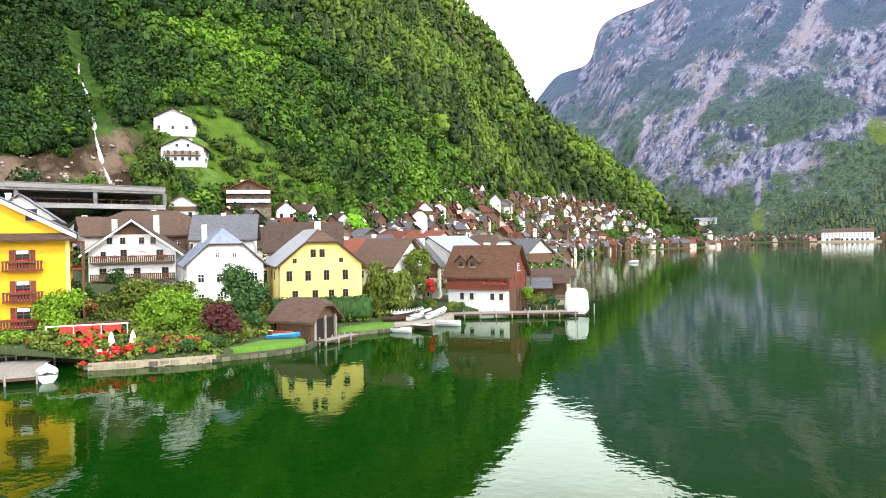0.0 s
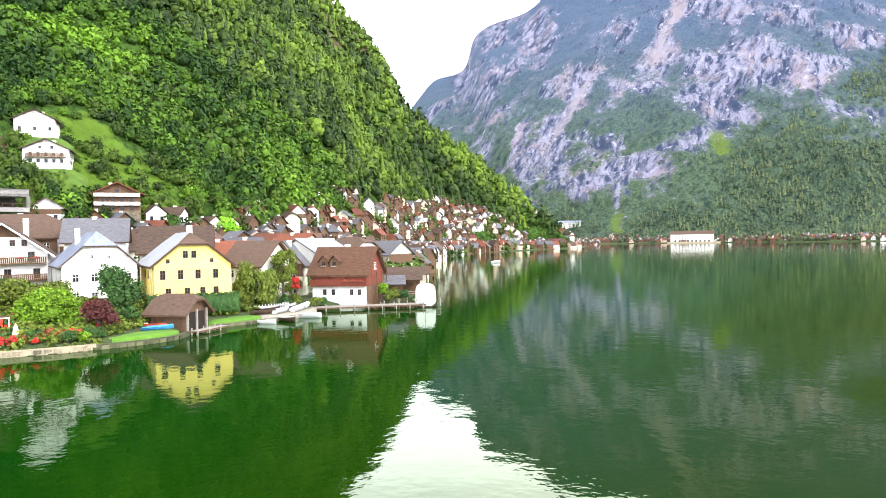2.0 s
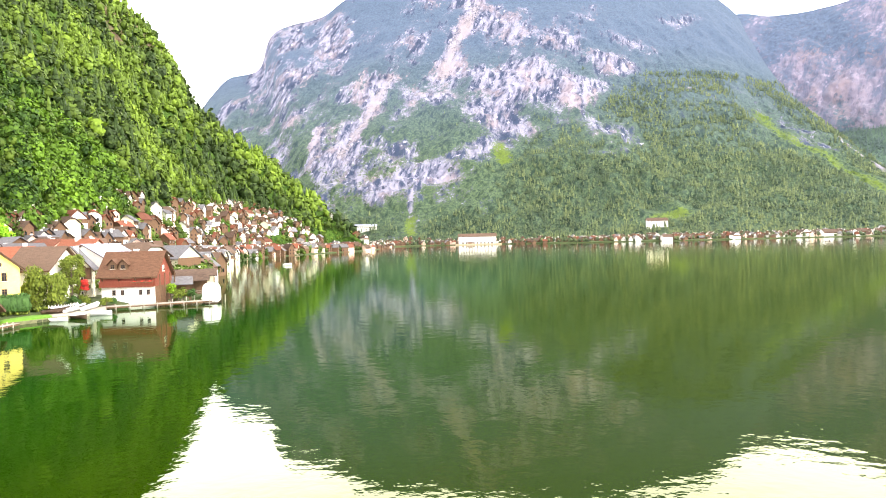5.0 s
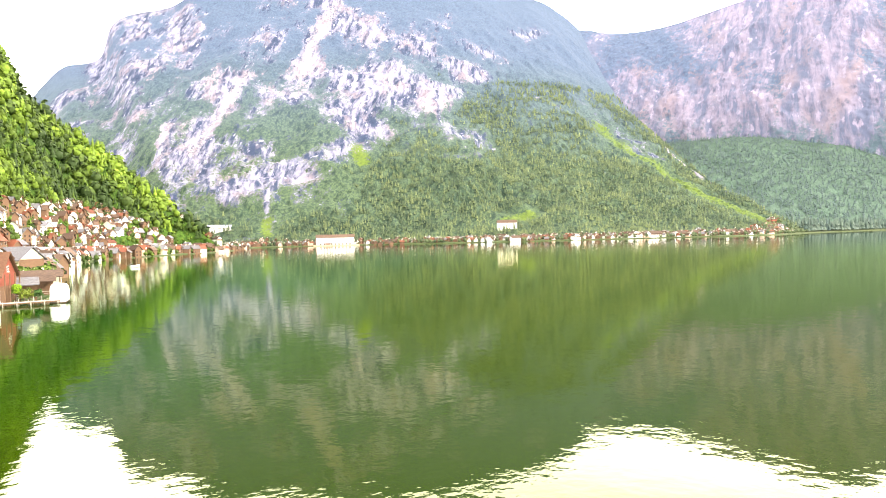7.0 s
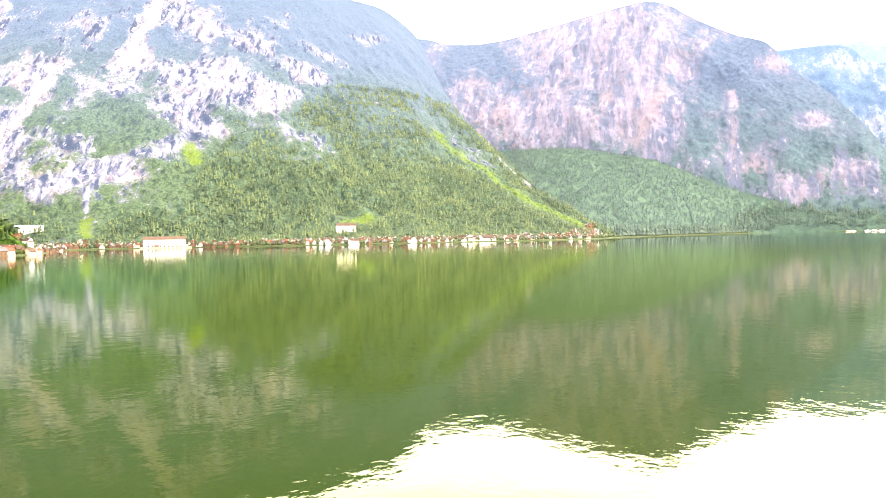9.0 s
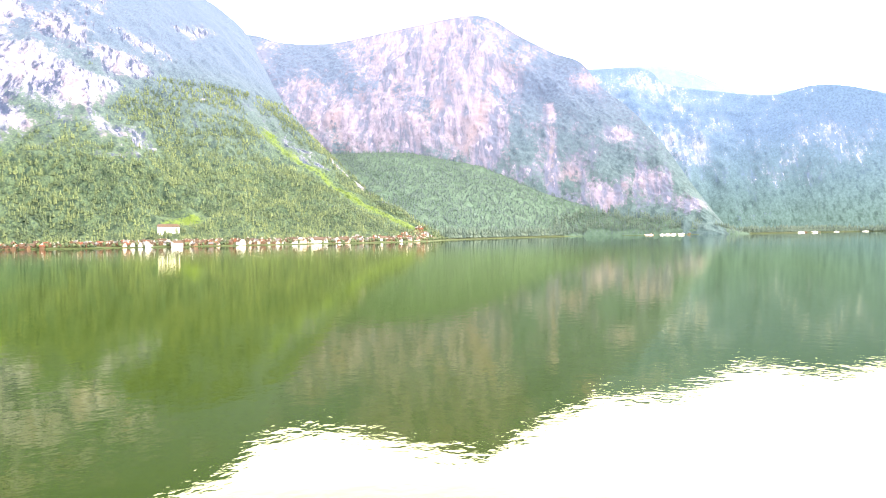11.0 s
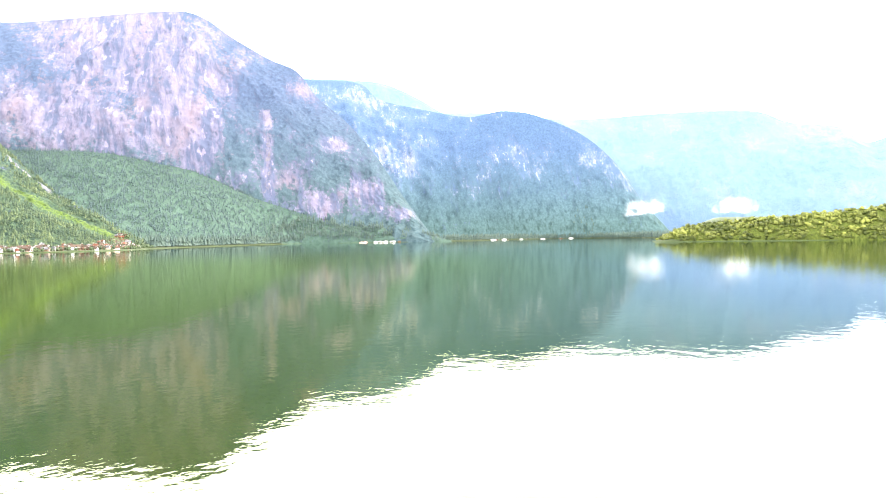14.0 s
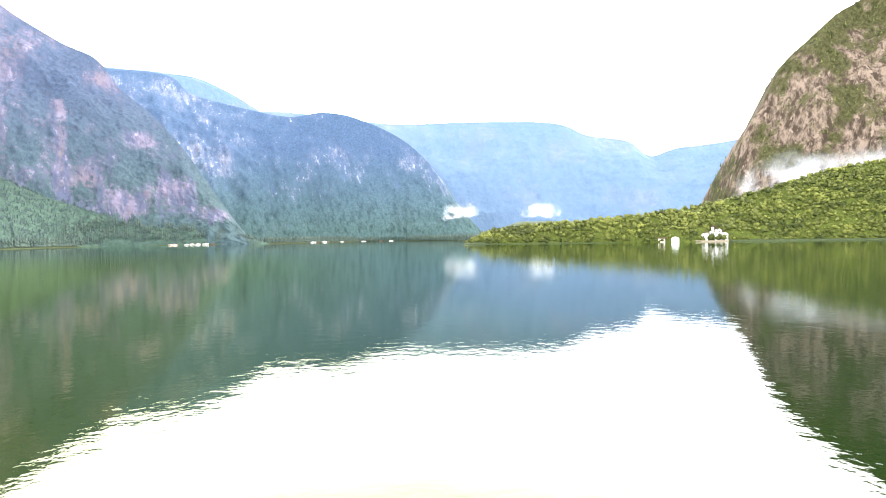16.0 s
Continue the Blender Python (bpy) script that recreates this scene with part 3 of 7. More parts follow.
def cover_c(p):
    scree = np.maximum.reduce([near_line(p, [(2697, 677, 529), (2600, 650, 350), (2522, 633, 198)], 22, 21), near_line(p, [(2549, 440, 170), (2515, 425, 90)], 18, 22),
                               near_line(p, [(2830, 1010, 920), (2760, 1000, 800)], 20, 23), near_line(p, [(2580, 1320, 640), (2500, 1290, 480)], 14, 24)])
    return 0.52 * scree, np.zeros(len(p))


def cover_a(p):
    n = fbm(p / 14.0, 3, 81)
    d = np.hypot((p[:, 0] + 66) / 27, (p[:, 1] - 232) / 24) + 1.1 * (n - 0.5)
    low = np.hypot((p[:, 0] + 83) / 11, (p[:, 1] - 205) / 10) + 1.1 * (n - 0.5)
    return np.zeros(len(p)), np.clip(1.6 - 1.1 * np.minimum(d, low), 0, 1) * 0.8


mountain("hillside", "steep hillside under dense green broadleaf forest",
         [(262, 745, -6), (228, 706, -5), (140, 610, -5), (74, 516, -5), (46, 415, -5), (22, 318, -5), (-2, 250, -5), (-34, 190, -4), (-60, 163, -3), (-84, 140, -3), (-105, 108, -4), (-165, 40, -5), (-260, -60, -5), (-340, -220, -5)],
         [(276, 735, -6), (264, 724, 14), (255, 732, 28), (245, 750, 43), (209, 794, 87), (181, 831, 121), (132, 891, 172), (111, 910, 192), (95, 926, 236), (79, 927, 276), (50, 949, 318), (26, 960, 345), (-23, 980, 415), (-109, 994, 500), (-292, 956, 553), (-507, 803, 530), (-640, 600, 470), (-720, 300, 440), (-800, 0, 420)],
         300, 150, HILL_A, 9, 1.0, veg_a, 3, taper=0.2, cover=cover_a)
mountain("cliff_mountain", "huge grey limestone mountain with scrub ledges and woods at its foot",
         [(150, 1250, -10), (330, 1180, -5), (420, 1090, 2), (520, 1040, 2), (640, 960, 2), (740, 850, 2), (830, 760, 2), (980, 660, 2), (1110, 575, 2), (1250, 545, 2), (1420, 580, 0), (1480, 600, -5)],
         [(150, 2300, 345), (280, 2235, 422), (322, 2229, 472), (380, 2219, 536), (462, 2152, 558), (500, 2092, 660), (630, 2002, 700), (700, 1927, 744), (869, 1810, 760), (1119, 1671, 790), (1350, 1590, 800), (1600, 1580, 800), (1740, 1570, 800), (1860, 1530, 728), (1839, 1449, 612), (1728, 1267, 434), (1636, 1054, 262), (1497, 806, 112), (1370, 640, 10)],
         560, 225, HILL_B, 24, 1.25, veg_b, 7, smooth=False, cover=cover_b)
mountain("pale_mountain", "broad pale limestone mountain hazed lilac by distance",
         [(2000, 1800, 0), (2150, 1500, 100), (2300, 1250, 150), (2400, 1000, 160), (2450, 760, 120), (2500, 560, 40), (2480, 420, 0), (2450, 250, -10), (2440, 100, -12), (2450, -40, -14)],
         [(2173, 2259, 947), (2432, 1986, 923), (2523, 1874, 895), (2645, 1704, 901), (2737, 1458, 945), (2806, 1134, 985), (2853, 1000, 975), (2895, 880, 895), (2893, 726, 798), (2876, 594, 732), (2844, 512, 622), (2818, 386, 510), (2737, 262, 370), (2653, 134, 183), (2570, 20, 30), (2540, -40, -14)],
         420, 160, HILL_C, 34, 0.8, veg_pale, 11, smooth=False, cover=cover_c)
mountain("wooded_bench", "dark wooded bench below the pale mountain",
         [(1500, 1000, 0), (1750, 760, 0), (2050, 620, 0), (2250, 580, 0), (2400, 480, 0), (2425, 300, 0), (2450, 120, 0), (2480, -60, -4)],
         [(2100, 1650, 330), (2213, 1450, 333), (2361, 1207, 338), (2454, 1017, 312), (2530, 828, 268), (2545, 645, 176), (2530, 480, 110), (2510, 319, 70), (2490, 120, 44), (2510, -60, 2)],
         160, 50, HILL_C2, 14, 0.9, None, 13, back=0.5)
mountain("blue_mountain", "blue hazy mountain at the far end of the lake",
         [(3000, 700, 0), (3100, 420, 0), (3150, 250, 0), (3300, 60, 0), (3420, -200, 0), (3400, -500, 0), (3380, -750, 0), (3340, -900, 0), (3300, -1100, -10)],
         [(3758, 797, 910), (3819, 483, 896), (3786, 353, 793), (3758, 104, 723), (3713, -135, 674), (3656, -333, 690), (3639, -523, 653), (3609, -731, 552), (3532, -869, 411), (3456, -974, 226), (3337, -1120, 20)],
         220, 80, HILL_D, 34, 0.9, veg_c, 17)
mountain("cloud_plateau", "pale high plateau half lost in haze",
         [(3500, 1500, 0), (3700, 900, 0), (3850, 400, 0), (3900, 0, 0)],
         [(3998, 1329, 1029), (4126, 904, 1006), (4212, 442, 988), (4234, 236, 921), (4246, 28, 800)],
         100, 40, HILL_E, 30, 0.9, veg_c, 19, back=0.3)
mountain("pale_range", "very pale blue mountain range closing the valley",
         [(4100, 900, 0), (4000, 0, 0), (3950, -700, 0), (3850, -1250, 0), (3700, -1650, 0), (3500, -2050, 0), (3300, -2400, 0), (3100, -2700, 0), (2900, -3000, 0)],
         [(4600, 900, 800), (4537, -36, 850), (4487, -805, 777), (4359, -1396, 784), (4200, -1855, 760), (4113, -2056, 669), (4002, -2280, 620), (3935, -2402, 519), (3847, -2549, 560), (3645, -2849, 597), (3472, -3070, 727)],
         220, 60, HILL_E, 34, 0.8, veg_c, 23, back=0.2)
mountain("brown_cliff_mountain", "brown rocky mountain flank with sparse scrub",
         [(1270, -1120, 20), (1230, -1150, 60), (1190, -1180, 70), (1150, -1210, 75), (1100, -1260, 80), (1050, -1320, 80), (960, -1450, 80), (800, -1600, 70)],
         [(1380, -1130, 60), (1356, -1158, 185), (1349, -1182, 255), (1355, -1232, 326), (1347, -1272, 406), (1331, -1337, 470), (1329, -1414, 534), (1325, -1490, 578), (1272, -1547, 634), (1147, -1719, 710), (900, -1950, 720)],
         260, 130, HILL_F, 20, 0.85, lambda p, v: np.clip(0.42 + 0.42 * np.clip((p[:, 2] - 330) / 160, 0, 1) + 2.0 * (fbm(p / 60, 5, 43, 0.6) - 0.5), 0, 1), 29, taper=0.1, smooth=False)
mountain("wooded_peninsula", "low wooded peninsula with green and olive trees",
         [(1148, -436, -4), (1105, -478, 0), (1030, -590, 0), (965, -705, 0), (925, -785, 0), (885, -900, 0), (830, -1000, 0), (770, -1080, 0), (700, -1250, 0)],
         [(1158, -446, 2), (1140, -490, 22), (1095, -560, 32), (1020, -660, 40), (985, -770, 52), (962, -890, 76), (935, -1010, 112), (895, -1110, 132), (860, -1300, 170)],
         140, 30, HILL_P, 5, 0.8, None, 37, back=1.5)

# ---------------------------------------------------------------- woods
BROAD = [crown_template(s, 66, 0, 0.2, 0.86, 0.4) for s in range(5)]
CONIFER = [conifer_template(s) for s in range(4)]
MEDIUM = [crown_template(s + 140, 130, 0, 0.145, 0.8, 0.5) for s in range(5)]
SIMPLE = [conifer_template(s + 10, 5, 2) for s in range(4)]


def town_top(x, y):
    """How far up the slope the village climbs."""
    return np.where(np.asarray(x) > 150, np.interp(x, [150, 200, 250], [46, 30, 14]), np.interp(y, [150, 240, 330, 410, 500, 600, 700], [14, 15, 25, 36, 42, 46, 46]))


def keep_a(p, v):
    r = np.hypot(p[:, 0], p[:, 1])
    seen = (p[:, 2] < 0.47 * r + 25) & (p[:, 0] > -0.8 * p[:, 1] - 60) & (p[:, 1] > 40)
    clear = cover_a(p)[1] < 0.12 + 0.4 * np.random.default_rng(15).random(len(p))             # meadow round the upper houses
    clear &= np.hypot((p[:, 0] + 29.5) / 8, (p[:, 1] - 226) / 17) > 1              # round the lime tree
    roofs = (np.hypot((p[:, 0] + 83) / 12, (p[:, 1] - 212) / 16) > 1) & (np.hypot((p[:, 0] + 58) / 9, (p[:, 1] - 209) / 11) > 1)
    low = p[:, 2] > np.where(p[:, 0] < -70, 24, town_top(p[:, 0], p[:, 1]))
    bare = v > 0.1 + 0.6 * np.random.default_rng(5).random(len(p))
    lane = np.abs((p[:, 0] + 93) * 0.82 + (p[:, 1] - 195) * 0.57) > 4.2                           # the cascade's bed
    return seen & clear & roofs & low & bare & (lane | (p[:, 2] > 98))


spots, _ = scatter("hillside", 82000, 51, keep_a)
dense, _ = scatter("hillside", 330000, 57, lambda p, v: (np.hypot(p[:, 0], p[:, 1]) < 300) & (p[:, 0] < -40) & keep_a(p, v))
# tint falls off towards -x to paint in the ravine's shade
plant("forest", "dense green broadleaf forest on the steep hillside", dense - np.array([0, 0, 0.8]), MEDIUM, (1.8, 4.2), 69, LEAF_A, 1.15, 1.5 * (fbm(dense / 30.0, 3, 61) - 0.5) - 0.2 - 0.3 * np.clip((-dense[:, 0] - 85) / 40, 0, 1))
rng_w = np.random.default_rng(77)
near = np.hypot(spots[:, 0], spots[:, 1]) < 420
mixed_in = rng_w.random(len(spots)) < np.interp(np.hypot(spots[:, 0], spots[:, 1]), [380, 480, 1000], [0.0, 0.16, 0.24])
tone = 1.7 * (fbm(spots / 55.0, 3, 61) - 0.5) + rng_w.normal(0, 0.07, len(spots)) - 0.5 * np.clip((-spots[:, 0] - 85) / 50, 0, 1) - 0.24 * np.clip((66 - spots[:, 2]) / 30, 0, 1) * np.clip((spots[:, 1] - 230) / 40, 0, 1)   # ravine shade, and shade above the roofs, painted into the leaf tint
LIGHT = [crown_template(s + 20, 26, 0, 0.27, 0.95, 0.35) for s in range(6)]
FINE = [crown_template(s + 40, 210, 0, 0.13, 0.82, 0.45) for s in range(5)]
reach = np.hypot(spots[:, 0], spots[:, 1])
THIN = [crown_template(s + 60, 13, 0, 0.33, 1.0, 0.35) for s in range(6)]
for n_w, (lo_w, hi_w, shapes) in enumerate(((0, 270, FINE), (270, 430, BROAD), (430, 720, LIGHT), (720, 9999, THIN))):
    which = (reach >= lo_w) & (reach < hi_w) & ~mixed_in & (rng_w.random(len(spots)) < (1.0, 1.0, 0.42, 0.27)[n_w])
    plant("forest", "dense green broadleaf forest on the steep hillside", spots[which] - np.array([0, 0, 1.0]), shapes, ((2.6, 5.4), (2.7, 5.5), (3.5, 6.8), (4.8, 8.6))[n_w], 71 + 10 * n_w, LEAF_A if n_w < 2 else LEAF_A2, 1.15, tone[which])
plant("hillside_conifers", "dark green spruces among the broadleaf forest", spots[mixed_in], [conifer_template(s + 30, 5, 3) for s in range(4)], (9, 16), 72, LEAF_A2, 1.0, tone[mixed_in] - 0.12)


spots, vv = scatter("cliff_mountain", 110000, 52, lambda p, v: (v > 0.5 + 0.3 * np.random.default_rng(6).random(len(p)) + 0.25 * np.clip(p[:, 2] / 400, 0, 1) + 0.45 * np.clip((780 - p[:, 0]) / 160, 0, 1) * np.clip(p[:, 2] / 50 - 0.6, 0, 1)) & (p[:, 2] < 420) & (p[:, 2] > 4) & (p[:, 1] < 1750))
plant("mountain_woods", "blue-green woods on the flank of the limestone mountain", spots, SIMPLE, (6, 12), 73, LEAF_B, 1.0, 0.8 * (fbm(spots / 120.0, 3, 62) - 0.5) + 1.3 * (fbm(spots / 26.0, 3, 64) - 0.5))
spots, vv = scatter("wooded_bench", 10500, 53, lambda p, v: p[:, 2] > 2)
# haze is put into the leaf colour, which turns the spruces bluish
plant("bench_woods", "blue-green spruce woods on the far bench", spots, SIMPLE, (8, 15), 74, leaf_mat("hazed_bench_leaves", (0.034, 0.06, 0.06), (0.06, 0.09, 0.086), 0.3), 1.0)
spots, vv = scatter("brown_cliff_mountain", 6500, 58, lambda p, v: (v > 0.45 + 0.35 * np.random.default_rng(7).random(len(p))) & (p[:, 2] > 60))
plant("cliff_trees", "sparse dark trees clinging to the brown cliff", spots, CONIFER, (5, 11), 76, LEAF_P, 1.0, np.full(len(spots), -0.25))
spots, vv = scatter("wooded_peninsula", 12500, 54, lambda p, v: (p[:, 2] > 0.6) & ~((np.abs((p[:, 0] - 925) * 0.56 + (p[:, 1] + 797) * 0.83) < 25) & (np.abs((p[:, 0] - 925) * 0.83 - (p[:, 1] + 797) * 0.56 + 3) < 9)) & (np.hypot(p[:, 0] - 947, p[:, 1] + 745) > 9))
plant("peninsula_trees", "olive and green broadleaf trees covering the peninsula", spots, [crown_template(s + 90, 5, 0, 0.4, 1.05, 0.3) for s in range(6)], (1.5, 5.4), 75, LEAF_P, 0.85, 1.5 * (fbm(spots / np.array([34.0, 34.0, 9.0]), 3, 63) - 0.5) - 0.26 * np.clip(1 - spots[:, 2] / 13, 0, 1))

# ---------------------------------------------------------------- building materials
WHITE = mat("white_plaster", (0.56, 0.54, 0.5), (0.82, 0.81, 0.78), 0.5, 0.9, 0.25, obj=0.3)
CREAM = mat("cream_plaster", (0.6, 0.55, 0.4), (0.75, 0.7, 0.55), 0.5, 0.9, 0.15)
YELLOW = mat("yellow_plaster", (0.74, 0.57, 0.14), (0.86, 0.69, 0.22), 0.4, 0.9, 0.15)
ORANGE = mat("ochre_plaster", (0.74, 0.37, 0.015), (0.84, 0.46, 0.03), 0.4, 0.9, 0.15)
PINK = mat("pink_plaster", (0.6, 0.42, 0.34), (0.7, 0.52, 0.42), 0.5, 0.9, 0.15)
GREYWALL = mat("grey_plaster", (0.42, 0.4, 0.36), (0.6, 0.58, 0.52), 0.5, 0.9, 0.2)
WOOD_RED = mat("red_brown_boards", (0.1, 0.024, 0.014), (0.22, 0.052, 0.03), 1.5, 0.8, 0.4, stretch=(6, 6, 0.5))
WOOD = mat("brown_boards", (0.06, 0.034, 0.02), (0.165, 0.092, 0.052), 1.5, 0.85, 0.5, stretch=(6, 6, 0.5))
WOOD_GREY = mat("weathered_boards", (0.18, 0.16, 0.14), (0.38, 0.34, 0.3), 1.5, 0.9, 0.5, stretch=(0.6, 6, 6))
ROOF_BROWN = mat("brown_shingles", (0.032, 0.02, 0.015), (0.112, 0.07, 0.05), 1.2, 0.9, 0.9, stretch=(1, 1, 4), obj=0.25)
ROOF_GREY = mat("grey_slates", (0.05, 0.048, 0.055), (0.15, 0.148, 0.165), 1.2, 0.75, 0.8, stretch=(1, 1, 4), obj=0.25)
ROOF_SILVER = mat("silver_sheet_roof", (0.17, 0.175, 0.19), (0.5, 0.5, 0.53), 1.1, 0.5, 0.3, stretch=(0.6, 4, 1))
ROOF_BLUE = mat("pale_sheet_roof", (0.12, 0.14, 0.2), (0.28, 0.31, 0.41), 0.6, 0.5, 0.3, stretch=(3, 1, 1))
ROOF_RED = mat("red_tiles", (0.075, 0.024, 0.014), (0.21, 0.068, 0.038), 1.2, 0.85, 0.8, stretch=(1, 1, 4), obj=0.3)
ROOF_RUST = mat("rust_brown_shingles", (0.042, 0.019, 0.011), (0.128, 0.062, 0.036), 1.2, 0.9, 0.9, stretch=(1, 1, 4))
GLASS = mat("window_glass", (0.008, 0.009, 0.011), (0.022, 0.024, 0.028), 2.0, 0.2, 0.0, spec=0.35)
FRAME = mat("white_window_frame", (0.7, 0.69, 0.66), (0.8, 0.79, 0.76), 3.0, 0.6, 0.0)
FRAME_DARK = mat("brown_window_frame", (0.08, 0.04, 0.02), (0.14, 0.08, 0.05), 3.0, 0.6, 0.0)
STONE = mat("quay_stone", (0.07, 0.058, 0.042), (0.33, 0.275, 0.19), 1.2, 0.95, 0.8, obj=0.5)
CANVAS = mat("white_canvas", (0.7, 0.7, 0.7), (0.82, 0.82, 0.81), 0.8, 0.8, 0.3)
CONCRETE = mat("stained_concrete", (0.08, 0.075, 0.07), (0.26, 0.245, 0.23), 0.4, 0.9, 0.4)

WINDOW_MESHES = {}


def window_mesh(w, h, frame_mat):
    key = (round(w, 2), round(h, 2), frame_mat.name)
    if key not in WINDOW_MESHES:
        bm = boxes((-w / 2, -0.05, 0, w / 2, 0.02, h), (-0.035, -0.08, 0.05, 0.035, -0.05, h - 0.05), (0.05 - w / 2, -0.078, h * 0.62, w / 2 - 0.05, -0.052, h * 0.62 + 0.05))
        me = bpy.data.meshes.new("window")
        bm.to_mesh(me)
        bm.free()
        me.materials.append(frame_mat)
        b = 0.08
        bm = boxes((b - w / 2, -0.065, b, w / 2 - b, -0.03, h - b))
        pane = bpy.data.meshes.new("pane")
        bm.to_mesh(pane)
        bm.free()
        pane.materials.append(GLASS)
        bm = boxes((-w / 2 - 0.1, -0.18, -0.08, w / 2 + 0.1, 0.02, -0.003))
        sill = bpy.data.meshes.new("sill")
        bm.to_mesh(sill)
        bm.free()
        sill.materials.append(GREYWALL)
        WINDOW_MESHES[key] = (me, pane, sill)
    return WINDOW_MESHES[key]


def put_window(owner, m, w, h, frame_mat=FRAME, panes=True):
    me, pane, sill = window_mesh(w, h, frame_mat)
    ob = again("window", me, owner, m)
    again("pane", pane, ob, Matrix())
    again("sill", sill, ob, Matrix())
    return ob


FAR_WINDOWS = {}


def far_window(owner, m, w, h, frame_mat):
    """A window of a far house: one piece, its glass set back in the frame."""
    key = (round(w, 2), round(h, 2), frame_mat.name)
    if key not in FAR_WINDOWS:
        bm = boxes((-w / 2, -0.06, 0, w / 2, 0.02, h))
        face = min(bm.faces, key=lambda f: f.calc_center_median().y)
        bmesh.ops.inset_region(bm, faces=[face], thickness=0.1, depth=-0.03)
        face.material_index = 1
        me = bpy.data.meshes.new("window")
        bm.to_mesh(me)
        bm.free()
        me.materials.append(frame_mat)
        me.materials.append(GLASS)
        FAR_WINDOWS[key] = me
    return again("window", FAR_WINDOWS[key], owner, m)


def face_pose(face, u, z, w, d):
    """A place on a wall: front is -y, right is +x."""
    if face == "front":
        return pose(u, -d / 2 - 0.01, z)
    if face == "back":
        return pose(u, d / 2 + 0.01, z, 0, 0, 180)
    if face == "right":
        return pose(w / 2 + 0.01, u, z, 0, 0, 90)
    return pose(-w / 2 - 0.01, u, z, 0, 0, -90)


def house(name, label, at, yaw, w, d, h, rise, walls, roof, ridge="y", hip=0.0, over=0.7, windows=(), frame_mat=FRAME, group="",
          chimney=None, eave=0.25, base=2.5, category="house", far=False):
    """A house with a saddle roof; hip is the part of the gable's height that is hipped off."""
    ob = thing(name, pose(*at, 0, 0, yaw), label, category, group)
    span, length = (w, d) if ridge == "y" else (d, w)
    c = 1 - hip
    outline = [(-span / 2, -base), (span / 2, -base), (span / 2, h)]
    outline += [(span / 2 * hip, h + rise * c), (-span / 2 * hip, h + rise * c)] if hip else [(0, h + rise)]
    outline += [(-span / 2, h)]
    part("wall", prism(outline, "y" if ridge == "y" else "x", -length / 2, length / 2), walls, ob)
    s, l = span / 2 + over, length / 2 + over
    z0, z1 = h - rise * over / (span / 2) + 0.28, h + rise + 0.28
    zh, sh, lh = h + rise * c + 0.28, span / 2 * hip, span / 2 * hip * 1.5
    if hip:
        pts = [(-s, -l, z0), (-s, l, z0), (0, l - lh, z1), (0, -l + lh, z1), (s, -l, z0), (s, l, z0), (-sh, -l, zh), (sh, -l, zh), (-sh, l, zh), (sh, l, zh)]
        faces = [[0, 6, 3, 2, 8, 1], [4, 5, 9, 2, 3, 7], [6, 7, 3], [9, 8, 2]]
    else:
        pts = [(-s, -l, z0), (-s, l, z0), (0, l, z1), (0, -l, z1), (s, -l, z0), (s, l, z0)]
        faces = [[0, 3, 2, 1], [3, 4, 5, 2]]
    if ridge == "x":
        pts = [(y, -x, z) for x, y, z in pts]
    part("roof", slab(pts, faces, eave if far else 0.12), roof, ob)
    if not far:
        part("eaves_board", slab([(x * 0.985, y * 0.985, z - 0.124) for x, y, z in pts], faces, 0.2), WOOD, ob)
    for face, u, z, ww, hh in windows:
        (far_window if far else put_window)(ob, face_pose(face, u, z, w, d), ww, hh, frame_mat)
    if chimney:
        cx, cy, ch = chimney
        part("chimney", boxes((cx - 0.4, cy - 0.4, h, cx + 0.4, cy + 0.4, h + rise + ch), (cx - 0.5, cy - 0.5, h + rise + ch - 0.25, cx + 0.5, cy + 0.5, h + rise + ch - 0.08)), WHITE, ob)
    return ob


def grid_windows(face, us, zs, w, h):
    return [(face, u, z, w, h) for z in zs for u in us]


# ---------------------------------------------------------------- houses by the water
yellow_house = house("yellow_house", "large yellow plastered house with hipped brown roof, partly sheeted grey", (-21.0, 109.2, 1.6), 20, 12.0, 18, 8.0, 5.0, YELLOW, ROOF_BROWN,
                     "y", 0.38, 0.7, grid_windows("front", (-4.7, -2.0, 0.7, 3.5), (5.6,), 0.85, 1.5) + grid_windows("front", (-3.9, -1.0, 1.4, 3.5), (3.0,), 0.85, 1.2)
                     + [("front", -1.2, 9.0, 0.8, 1.2), ("front", 0.1, 9.0, 0.8, 1.2), ("front", -3.9, 8.2, 0.6, 0.7), ("front", 2.9, 8.2, 0.6, 0.7)]
                     + grid_windows("left", (-6, -2, 2), (5.6,), 0.85, 1.4), FRAME_DARK)
white_house = house("white_house", "white plastered house with hipped pale sheet-metal roof", (-36.9, 112.6, 1.8), 24, 11.2, 19, 8.0, 5.2, WHITE, ROOF_BLUE,
                    "y", 0.45, 0.6, grid_windows("front", (-3.6, -0.9, 1.8, 4.2), (5.2, 2.2), 0.95, 1.3) + [("front", -1.2, 8.9, 0.6, 0.8), ("front", 1.3, 8.9, 0.6, 0.8)] + grid_windows("left", (-6, -2), (5.2,), 0.9, 1.3), FRAME)
